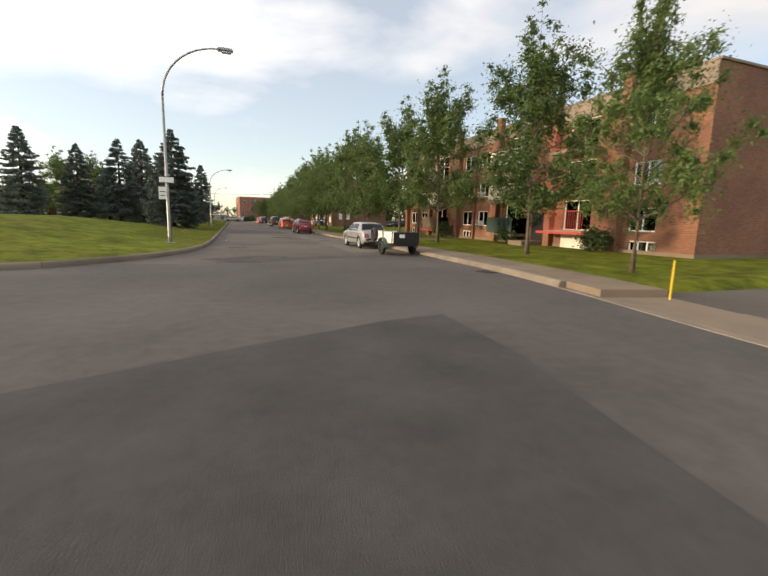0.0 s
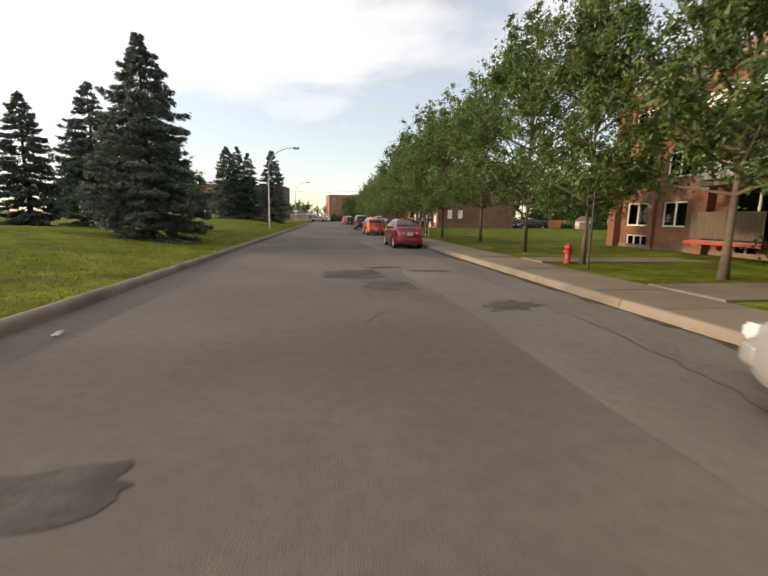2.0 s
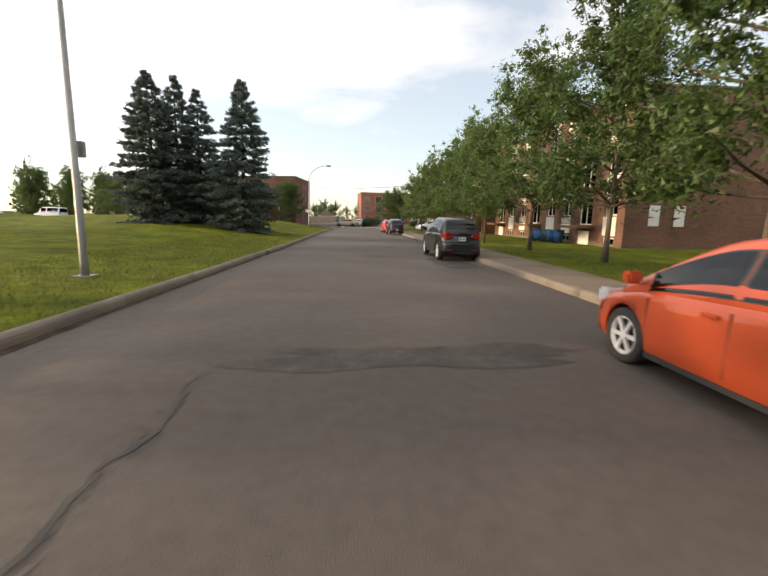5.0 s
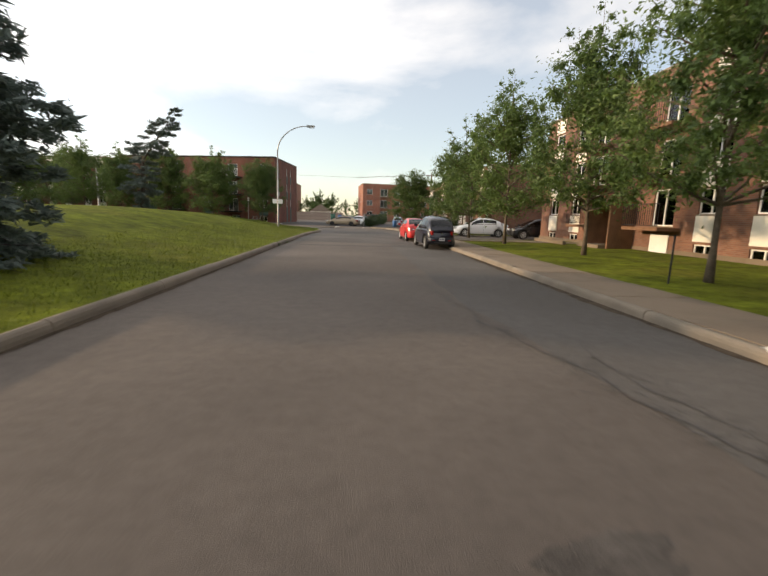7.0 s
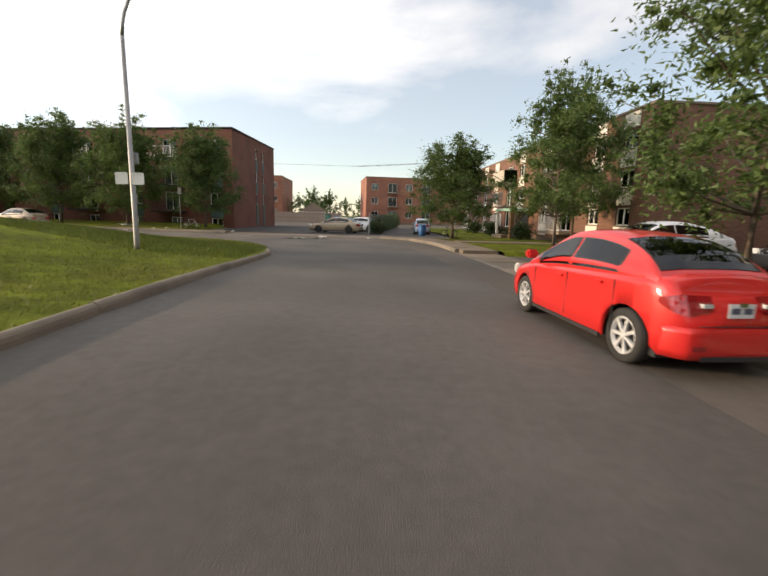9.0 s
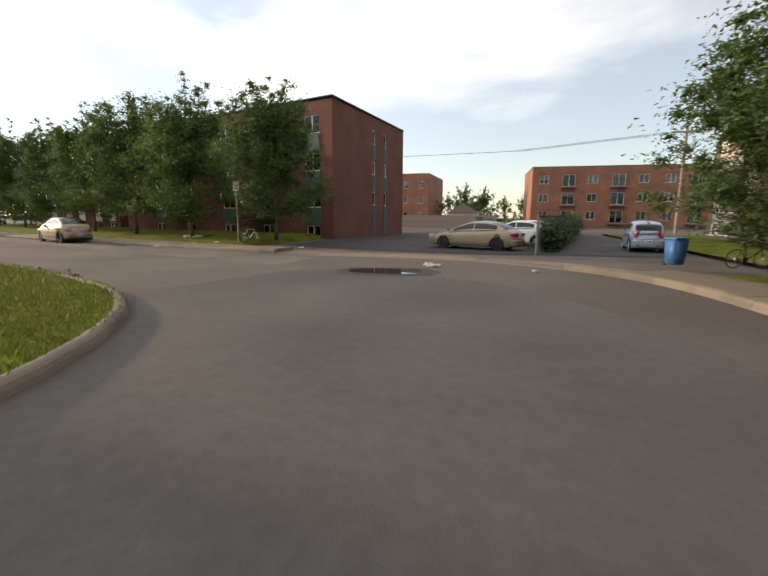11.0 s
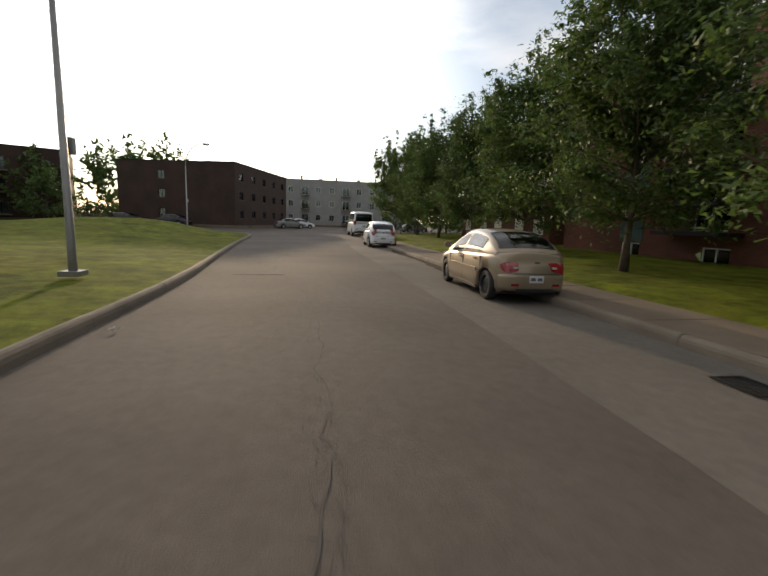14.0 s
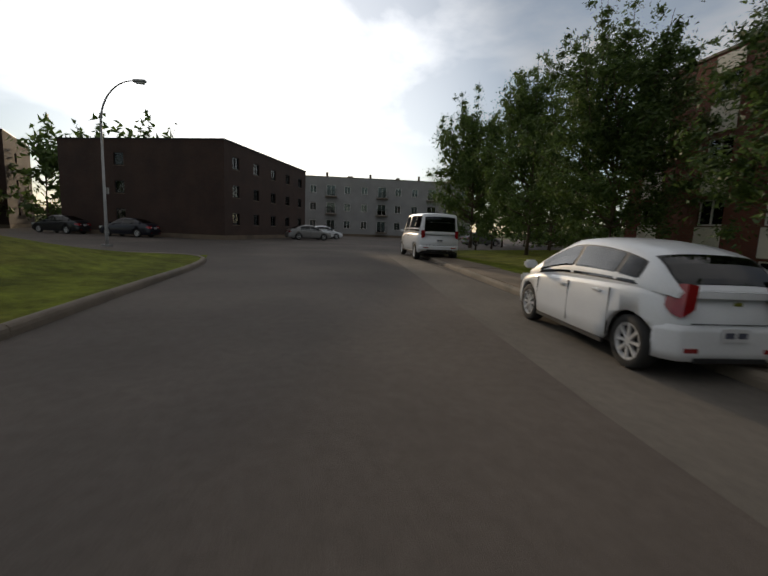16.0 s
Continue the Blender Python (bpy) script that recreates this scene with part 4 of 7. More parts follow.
far_trees += [(-55, 167, 8.0), (-52, 172, 8.5), (-60, 163, 8.0), (-57, 160.5, 6.5), (-63, 158.5, 6.0), (-66, 162, 8.5), (-70, 166, 9), (-62, 168, 9.5), (-74, 172, 9), (-58, 171, 9), (-67, 174, 9.5), (-82, 118.5, 7.2), (-79, 112, 7.5), (-85.3, 123.3, 11.3), (-91.5, 118, 8.0), (-92.7, 126.4, 13.6), (-90.7, 131.6, 13.8), (-72, 108, 8.0), (-70, 114, 8.2), (-76, 120, 7.0)]
for i, (x, y, h) in enumerate(far_trees):
    tree(x, y, h, 6 + i % 2, rnd.uniform(0, 360), rnd.uniform(1.0, 1.4), -0.05, "distant broad leafy garden tree", "background trees")


def spruce_meshes(seed, height, radius, gaps=0.1, bend=0.0, rich=1.0):
    """Whorls of boughs, each a lumpy drooping pad of needle sprays with a turned-up tip."""
    rnd = random.Random(seed)
    rs = np.random.RandomState(seed)
    bm = bmesh.new()
    tube(bm, [(0, 0, 0), (0.02, 0, height * 0.5), (0, 0, height * 0.98)], [0.19, 0.10, 0.012], 8)
    pts, dirs, sizes = [], [], []
    z = 0.62
    while z < height * 0.985:
        t = z / height
        ln = radius * float(np.interp(t, (0, 0.1, 0.27, 0.5, 0.69, 0.81, 0.93, 1.0), (0.80, 0.92, 1.0, 0.84, 0.62, 0.40, 0.17, 0.03)))
        if bend:      # bare below, ragged and nearly even above
            ln = radius * 0.62 * (0.35 if t < 0.2 else 1.0) * min(1.0, 3.2 * (1 - t) + 0.15) * rnd.uniform(0.55, 1.1)
        n = max(5, int(6 + 6 * (1 - t)))
        a0 = rnd.uniform(0, 6.28)
        for k in range(n):
            if rnd.random() < gaps:
                continue
            a = a0 + 2 * math.pi * k / n + rnd.uniform(-0.25, 0.25)
            l_ = ln * rnd.uniform(0.68, 1.12) + 0.06
            droop = (0.16 + 0.26 * (1 - t)) * rnd.uniform(0.5, 1.4)
            up = 0.16 * rnd.uniform(0.4, 1.4)
            out = np.array([math.cos(a), math.sin(a), 0])
            side = np.array([-math.sin(a), math.cos(a), 0])
            z0 = z + rnd.uniform(-0.12, 0.12)

            def sag(u):
                return z0 + l_ * (-droop * u + up * u ** 3)
            tube(bm, [tuple(out * l_ * u + np.array([0, 0, sag(u)])) for u in (0.0, 0.5, 0.95)], [0.024 * (1.2 - t), 0.014, 0.004], 4, cap=False)
            for j in range(int(5 + 7 * l_)):
                u0 = rs.uniform(0.15, 1.0) ** 0.65
                sd = rs.uniform(-1, 1)
                wide = 0.06 + 0.30 * l_ * math.sin(math.pi * min(1.0, u0 * 0.78 + 0.08))
                m = int((10 + 14 * wide / 0.4) * rich)
                v = rs.uniform(0, 1, m)
                p = out * (l_ * np.clip(u0 + 0.22 * v * (1 - abs(sd)) / max(l_, 0.4), 0, 1.06))[:, None] + side * (sd * wide * v)[:, None]
                p = p + rs.normal(0, 0.045, (m, 3))
                p[:, 2] = sag(u0) - 0.16 * abs(sd) * wide * v + rs.normal(0, 0.055, m) - 0.05
                d = out * rs.uniform(0.3, 0.9, m)[:, None] + side * (sd * rs.uniform(0.4, 1.2, m))[:, None] + rs.normal(0, 0.35, (m, 3))
                d[:, 2] += rs.uniform(-0.35, 0.2, m)
                pts.append(p), dirs.append(d), sizes.append(rs.uniform(0.075, 0.13, m) * (1.0 if rich >= 1 else 1.2))
        z += (0.20 + 0.20 * (1 - t)) * rnd.uniform(0.75, 1.2)
    p, d, s = np.concatenate(pts), np.concatenate(dirs), np.concatenate(sizes)[:, None]
    if bend:      # the top half leans over
        p[:, 0] += bend * height * np.clip(p[:, 2] / height - 0.45, 0, 1) ** 1.4
        for q in bm.verts:
            q.co.x += bend * height * max(0.0, q.co.z / height - 0.45) ** 1.4
    d /= np.linalg.norm(d, axis=1)[:, None]
    w = np.cross(d, rs.normal(0, 1, d.shape))
    w /= np.linalg.norm(w, axis=1)[:, None]
    p[:, 2] = np.maximum(p[:, 2], 0.06)
    return mesh_from(bm, "trunk"), triangles("branches", np.stack([p - d * s * 0.6 - w * s * 0.24, p - d * s * 0.6 + w * s * 0.24, p + d * s * 0.9], 1))


SPRUCES = [spruce_meshes(3, 9.0, 2.75, 0.08, 0.0, 1.1), spruce_meshes(4, 9.0, 2.0, 0.12, 0.0, 0.68), spruce_meshes(8, 9.0, 2.0, 0.25, 0.0, 0.68), spruce_meshes(15, 9.0, 2.8, 0.45, 0.8)]


def spruce(x, y, h, k, turn, wide=1.0, tilt=0, label="blue-green spruce with layered drooping branches on the grass"):
    ob = thing("spruce_tree", Matrix.Translation((x, y, island_height(x, y) - 0.1)) @ Matrix.Rotation(radians(turn), 4, "Z") @ Matrix.Rotation(radians(tilt), 4, "Y"), label, "tree", "island spruces")
    ob.scale = (h / 9 * wide, h / 9 * wide, h / 9)
    part("trunk", SPRUCES[k][0], BARK_SPRUCE, ob)
    part("crown", SPRUCES[k][1], NEEDLE, ob)
    return ob


for x, y, h, k, t, w, tl in ((-7.2, 58.4, 7.5, 0, 20, 0.94, 0), (-18.2, 62.5, 7.2, 1, 90, 1.05, 0), (-15.0, 64.3, 6.5, 1, 200, 1.0, 0), (-12.0, 64.5, 7.1, 2, 310, 1.15, 0), (-10.9, 68.4, 8.0, 1, 10, 1.05, 0), (-13.6, 67.5, 5.0, 2, 60, 1.5, 0), (-21.5, 64.0, 6.0, 2, 60, 1.2, 0),
                            (-7.2, 98.0, 9.2, 1, 130, 1.0, 0), (-12.7, 98.0, 9.1, 1, 33, 1.05, 0), (-11.7, 99.4, 9.2, 2, 80, 0.95, 0), (-10.4, 99.6, 8.5, 2, 250, 1.0, 0)):
    spruce(x, y, h, k, t, w, tl)
spruce(-17.2, 126.0, 8.6, 3, 0, 1.0, 2, "ragged leaning spruce with a bent bare top")
for x, y, h, k, t, w in ((-21, 125, 5.6, 1, 10, 1.4), (-25, 127, 5.2, 2, 60, 1.4), (-30, 126, 5.4, 0, 100, 1.4)):
    tree(x, y, h, k, t, w, island_height(x, y), "broad leafy tree on the grass island", "island trees")


def blades(name, n, x0, x1, y0, y1, height_at, seed, hgt=0.07, keep=None):
    rs = np.random.RandomState(seed)
    x, y = rs.uniform(x0, x1, n), rs.uniform(y0, y1, n)
    if keep:
        on = np.array([keep(a, b) for a, b in zip(x, y)])
        x, y = x[on], y[on]
        n = len(x)
    z = np.array([height_at(a, b) for a, b in zip(x, y)])
    a = rs.uniform(0, 6.28, n)
    h = hgt * rs.uniform(0.4, 1.3, n)
    w = 0.006 + 0.006 * rs.rand(n)
    p = np.stack([x, y, z - 0.01], 1)
    s = np.stack([np.cos(a) * w, np.sin(a) * w, 0 * a], 1)
    tip = p + np.stack([rs.normal(0, 0.35, n) * h, rs.normal(0, 0.35, n) * h, h], 1)
    return tagged(part(name, triangles(name, np.stack([p - s, p + s, tip], 1)), LEAF_BLADE), "short mown grass blades along the kerb", "grass", kind="stuff")


def on_island(x, y):
    return x < island_edge(y) - 0.10


blades("grass", 62000, -7.5, -3.5, 43, 122, island_height, 1, keep=on_island)
blades("grass", 60000, -13.0, -3.2, 122, 132.2, island_height, 2, 0.085, on_island)
blades("grass", 30000, 5.65, 9.5, 60, 92, lambda x, y: 0.15, 3)

MINT = material("mint_green_paint", (0.30, 0.48, 0.38), 0.6, 0, 0.12, 2.0, 30)
BLIND = material("white_blind", (0.72, 0.71, 0.68), 0.8, 0, 0.08, 4, 30)
TERRACE = material("terrace_render", (0.30, 0.29, 0.28), 0.85, 0, 0.15, 0.6, 20)
# ---- buildings ----
WINDOW_CACHE = {}


def frame_mesh(w, h, sashes, t):
    """One joined frame of outer bars and mullions."""
    bm = bmesh.new()
    xs = [0, t]
    for i in range(1, sashes):
        xs += [w * i / sashes - t / 2, w * i / sashes + t / 2]
    xs += [w - t, w]
    zs = [0, t, h - t, h]
    g = [[bm.verts.new((x, -0.03, z)) for z in zs] for x in xs]
    for i in range(len(xs) - 1):
        for j in range(3):
            if i % 2 == 0 or j != 1:
                bm.faces.new((g[i][j], g[i + 1][j], g[i + 1][j + 1], g[i][j + 1]))
    q = bmesh.ops.extrude_face_region(bm, geom=bm.faces[:])
    bmesh.ops.translate(bm, vec=(0, 0.07, 0), verts=[e for e in q["geom"] if isinstance(e, bmesh.types.BMVert)])
    bmesh.ops.recalc_face_normals(bm, faces=bm.faces)
    return bm


def window_part(parent, m, w, h, sashes, curtain=True, frame_mat=None, depth=0.10, blind=0.0):
    """A framed window in the plane x (along the wall), z up, outside towards -y."""
    fm = frame_mat or WHITE
    key = (round(w, 2), round(h, 2), sashes, fm.name)
    if key not in WINDOW_CACHE:
        t = 0.055
        fr = mesh_from(frame_mesh(w, h, sashes, t), "window")
        sl = mesh_from(boxed(-0.05, -0.13, -0.05, w + 0.05, 0.04, -0.003, bevel=0.008), "sill")
        pn = mesh_from(boxed(t, 0.0, t, w - t, 0.008, h - t), "pane")
        cu = bmesh.new()
        n = 14
        for side in (0, 1):
            a, b = (0.02, w * 0.45) if side == 0 else (w * 0.57, w - 0.02)
            vs = []
            for i in range(n + 1):
                x = a + (b - a) * i / n
                y = 0.085 + 0.02 * math.sin(i * 2.2)
                vs.append((cu.verts.new((x, y, 0.0)), cu.verts.new((x, y, h))))
            for p, q in zip(vs, vs[1:]):
                cu.faces.new((p[0], q[0], q[1], p[1]))
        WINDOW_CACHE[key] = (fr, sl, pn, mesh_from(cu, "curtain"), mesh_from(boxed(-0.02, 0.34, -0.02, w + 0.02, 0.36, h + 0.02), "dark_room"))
    fr, sl, pn, cu, rm = WINDOW_CACHE[key]
    ob = part("window", fr, fm, parent)
    ob.matrix_local = m
    part("sill", sl, CONCRETE, ob)
    p = part("pane", pn, PANE, ob)
    p.visible_shadow = False
    if blind:
        part("blind", boxed(0.06, 0.06, h * (1 - blind), w - 0.06, 0.068, h - 0.056), BLIND, ob)
    elif curtain:
        part("curtain", cu, CURTAIN, ob)
    # no room behind: a flat dark board gives the unlit interior's shade
    part("dark_room", rm, ROOM_SHADE, ob)
    return ob


def facade(bm, u0, u1, z0, z1, openings, m, depth=0.3):
    """A wall face with openings cut through it, in the plane of m (x along, z up, outside -y)."""
    us = sorted({u0, u1, *[o[0] for o in openings], *[o[1] for o in openings]})
    zs = sorted({z0, z1, *[o[2] for o in openings], *[o[3] for o in openings]})

    def quad(*pts):
        bm.faces.new([bm.verts.new(m @ Vector(p)) for p in pts])
    for a, b in zip(us, us[1:]):
        for c, d in zip(zs, zs[1:]):
            mu, mz = (a + b) / 2, (c + d) / 2
            if not any(o[0] < mu < o[1] and o[2] < mz < o[3] for o in openings):
                quad((a, 0, c), (b, 0, c), (b, 0, d), (a, 0, d))
    for a, b, c, d in [o[:4] for o in openings]:
        quad((a, 0, c), (a, depth, c), (b, depth, c), (b, 0, c))
        quad((a, 0, d), (b, 0, d), (b, depth, d), (a, depth, d))
        quad((a, 0, c), (a, 0, d), (a, depth, d), (a, depth, c))
        quad((b, 0, c), (b, depth, c), (b, depth, d), (b, 0, d))


def bar_railing(w, d):
    """Top rail, bottom rail and upright bars as one welded piece."""
    bm = bmesh.new()
    n = int(w / 0.13)
    xs = []
    for i in range(n + 1):
        x = 0.012 + (w - 0.024) * i / n
        xs += [x - 0.010, x + 0.010]
    zs = (0.06, 0.09, 0.93, 0.97)
    g = [[bm.verts.new((x, -d - 0.01, z)) for z in zs] for x in xs]
    for i in range(len(xs) - 1):
        for j in range(3):
            if i % 2 == 0 or j != 1:
                bm.faces.new((g[i][j], g[i + 1][j], g[i + 1][j + 1], g[i][j + 1]))
    q = bmesh.ops.extrude_face_region(bm, geom=bm.faces[:])
    bmesh.ops.translate(bm, vec=(0, 0.022, 0), verts=[e for e in q["geom"] if isinstance(e, bmesh.types.BMVert)])
    bmesh.ops.recalc_face_normals(bm, faces=bm.faces)
    return bm


def balcony_part(parent, m, w, d, mat, style, slab_mat=None):
    ob = part("balcony", boxed(0, -d, -0.14, w, 0.0, 0.0, bevel=0.01), slab_mat or TAN, parent)
    ob.matrix_local = m
    if style == "panel":          # ribbed sheet bent round three sides
        bm = bmesh.new()
        path = [(0.02, -0.02), (0.02, -d + 0.02)]
        n = int(w / 0.08)
        path += [(0.02 + (w - 0.04) * i / n, -d + (0.012 if i % 2 else -0.012)) for i in range(n + 1)]
        path += [(w - 0.02, -d + 0.02), (w - 0.02, -0.02)]
        lo = [(bm.verts.new((x, y, 0.06)), bm.verts.new((x, y, 0.95))) for x, y in path]
        for p, q in zip(lo, lo[1:]):
            bm.faces.new((p[0], q[0], q[1], p[1]))
        bmesh.ops.solidify(bm, geom=bm.faces, thickness=0.015)
        part("railing", bm, mat, ob)
    elif style == "slats":
        for i in range(5):
            z = 0.12 + 0.18 * i
            part("slat", boxed(0.0, -d - 0.02, z, w, -d + 0.01, z + 0.11), mat, ob)
        for x in (0.0, w - 0.05):
            part("railing_post", boxed(x, -d + 0.015, 0.0, x + 0.05, -d + 0.06, 0.98), mat, ob)
            part("side_rail", boxed(x, -d + 0.065, 0.9, x + 0.04, -0.02, 0.95), mat, ob)
    else:
        part("railing", bar_railing(w, d), mat, ob)
    return ob


def block(name, x, y, turn, length, depth, height, brick, label, front, end_near=(), end_far=(), balconies=(), panels=(), extra=None, band=None, plinth=0.35, frame_mat=None, slab_mat=None):
    """An apartment block. Local x runs along the front, outside is -y; front etc. list openings (u0, u1, z0, z1, sashes)."""
    ob = thing(name, pose(x, y, 0.0, 0, 0, turn), label, "building")
    bm = bmesh.new()
    facade(bm, 0, length, -0.1, height, front, Matrix.Identity(4))
    facade(bm, 0, depth, -0.1, height, end_near, Matrix.Translation((0, depth, 0)) @ Matrix.Rotation(radians(-90), 4, "Z"))
    facade(bm, 0, depth, -0.1, height, end_far, Matrix.Translation((length, 0, 0)) @ Matrix.Rotation(radians(90), 4, "Z"))
    facade(bm, 0, length, -0.1, height, (), Matrix.Translation((length, depth, 0)) @ Matrix.Rotation(radians(180), 4, "Z"))
    part("wall", bm, brick, ob)
    part("roof", boxed(0.02, 0.02, height - 0.25, length - 0.02, depth - 0.02, height - 0.2), ROOFING, ob)
    part("coping", boxed((-0.06, -0.06, height, length + 0.06, 0.22, height + 0.09), (-0.06, depth - 0.22, height, length + 0.06, depth + 0.06, height + 0.09), (-0.06, 0.225, height, 0.22, depth - 0.225, height + 0.09), (length - 0.22, 0.225, height, length + 0.06, depth - 0.225, height + 0.09)), TAN if band is None else band, ob)
    part("plinth", boxed((-0.04, -0.04, -0.1, length + 0.04, 0.0 - 0.003, plinth), (-0.04, 0.0, -0.1, -0.003, depth, plinth), (length + 0.003, 0.0, -0.1, length + 0.04, depth, plinth)), CONCRETE, ob)
    for faces, mm in ((front, Matrix.Identity(4)), (end_near, Matrix.Translation((0, depth, 0)) @ Matrix.Rotation(radians(-90), 4, "Z")), (end_far, Matrix.Translation((length, 0, 0)) @ Matrix.Rotation(radians(90), 4, "Z"))):
        for i, o in enumerate(faces):
            window_part(ob, mm @ Matrix.Translation((o[0], 0.10, o[2])), o[1] - o[0], o[3] - o[2], o[4], (i * 7) % 5 != 0, frame_mat, blind=(0.0, 0.94, 0.0, 0.6, 0.0, 0.85, 0.0)[(i * 5) % 7] if frame_mat is None else 0.0)
    for u, z, w, d, mat, style in balconies:
        balcony_part(ob, Matrix.Translation((u, -0.004, z)), w, d, mat, style, slab_mat)
    for nm, a, mat in panels:
        part(nm, boxed(*a, bevel=0.008), mat, ob)
    return ob


# the first red-brick block: recessed balconies, tall pilasters, tan band below the roof
L1, H1 = 27.8, 7.3
front1, balc1, pan1 = [], [], []
for s, u in enumerate((1.2, 6.0, 10.6, 15.6, 20.6, 24.8)):
    for fl, z in enumerate((1.15, 3.1, 5.05)):
        if s in (0, 2):
            front1.append((u, u + 1.3, z, z + 1.0, 2))
            front1.append((u + 2.1, u + 3.3, z, z + 1.0, 2))
        elif s == 5:
            front1.append((u, u + 1.3, z, z + 1.0, 2))
        elif s == 4:          # the bay by the entrance: white doors behind red rails
            front1.append((u + 0.3, u + 2.1, z - 0.05, z + 1.45, 2))
            balc1.append((u, z - 0.08, 2.6, 1.0, RAIL_RED, "bars"))
        else:
            front1.append((u + 0.3, u + 2.1, z - 0.35, z + 1.45, 2))
            balc1.append((u - 0.1, z - 0.40, 2.6, 1.1, (GREEN_PANEL, CREAM, WHITE)[fl] if s != 1 else (TAN, CREAM, WHITE)[fl], ("panel", "panel", "slats")[fl]))
    if s != 4:
        front1.append((u + 0.1, u + 1.4, 0.05, 0.75, 3))
    pan1.append(("pilaster", (u - 0.75, -0.35, -0.1, u - 0.30, -0.003, H1 + 0.45), BRICK_RED))
    pan1.append(("pilaster_cap", (u - 0.80, -0.40, H1 + 0.455, u - 0.25, 0.05, H1 + 0.55), TAN))
    if s in (0, 2):       # a slim rib between the paired windows
        pan1.append(("pilaster", (u + 1.58, -0.16, -0.1, u + 1.82, -0.003, H1 - 0.80), BRICK_RED))
pan1 += [("roof_band", (0.0, -0.06, H1 - 0.75, 0.40, -0.004, H1 - 0.02), TAN)]
for a, b in ((0.95, 5.2), (5.75, 9.8), (10.35, 14.8), (15.35, 19.8), (20.35, 24.0), (24.55, L1)):
    pan1.append(("roof_band", (a, -0.08, H1 - 0.78, b, -0.004, H1 - 0.02), TAN))
pan1 += [("entrance_steps", (18.5, -1.6, -0.05, 19.7, -0.005, 0.42), CONCRETE), ("canopy", (20.35, -1.25, 0.90, 23.6, -0.006, 1.02), RAIL_RED), ("basement_door", (20.9, -0.07, 0.12, 22.7, -0.004, 0.88), CREAM),
         ("door_rail", (21.78, -0.09, 0.12, 21.84, -0.0705, 0.88), WHITE), ("doorway", (18.5, -0.05, 0.43, 19.5, -0.004, 2.0), DARK_METAL), ("canopy", (5.9, -1.3, 0.62, 8.7, -0.006, 0.72), RAIL_RED)]
block("apartment_block", 13.3, 60.0, -90, L1, 5.6, H1, BRICK_RED, "three-storey red-brick apartment block with balconies and tan roof band", front1, balconies=balc1, panels=pan1)

# the second brown block: white infill panels between stacked windows
L2, H2 = 29.5, 7.8
front2, balc2, pan2 = [], [], []
for s, (u, what) in enumerate(((1.3, "strip"), (4.1, "strip"), (5.6, "balcony"), (8.3, "stairs"), (10.8, "balcony"), (13.8, "strip"), (16.2, "strip"), (18.0, "balcony"), (21.0, "strip"), (23.2, "strip"), (24.8, "balcony"), (27.8, "strip"))):
    for fl, z in enumerate((1.9, 3.95, 6.0)):
        if what == "balcony":
            front2.append((u + 0.5, u + 1.8, z - 0.6, z + 0.95, 2))
            balc2.append((u - 0.05, z - 0.66, 2.3, 1.0, DARK_METAL, "bars"))
        elif what == "stairs":
            if fl:
                front2.append((u + 0.2, u + 0.9, z - 0.5, z + 0.6, 1))
        else:
            front2.append((u, u + 1.1, z - 0.1, z + 0.85, 2))
            pan2.append(("infill_panel", (u - 0.02, -0.045, z - 1.14, u + 1.12, -0.004, z - 0.16), CREAM))
    if what == "strip":
        front2.append((u, u + 1.0, 0.1, 0.66, 2))
        pan2.append(("infill_panel", (u - 0.02, -0.045, 6.9, u + 1.12, -0.004, 7.72), CREAM))
    elif what == "balcony":
        pan2.append(("doorway", (u + 0.6, -0.05, 0.1, u + 1.7, -0.004, 0.95), WHITE))
pan2 += [("doorway", (8.6, -0.06, 0.36, 9.6, -0.004, 2.2), CREAM), ("porch", (8.0, -1.3, 2.25, 10.2, -0.005, 2.40), WOOD), ("porch_side", (8.0, -1.25, -0.05, 8.12, -0.005, 2.245), WOOD), ("porch_side", (10.08, -1.25, -0.05, 10.2, -0.005, 2.245), WOOD), ("steps", (8.13, -1.6, -0.05, 10.07, -0.065, 0.32), CONCRETE), ("low_wall", (4.0, -2.1, -0.05, 7.6, -1.9, 0.34), CONCRETE)]
pan2 += [("notice_board", (L2 + 0.004, 1.2, 1.3, L2 + 0.05, 1.75, 2.3), WHITE), ("notice_board", (L2 + 0.004, 2.5, 1.3, L2 + 0.05, 3.05, 2.3), WHITE)]
block("apartment_block", 12.9, 120.0, -90, L2, 9.5, H2, BRICK_BROWN, "three-storey brown-brick apartment block with cream panels between windows", front2, balconies=balc2, panels=pan2, slab_mat=WOOD)

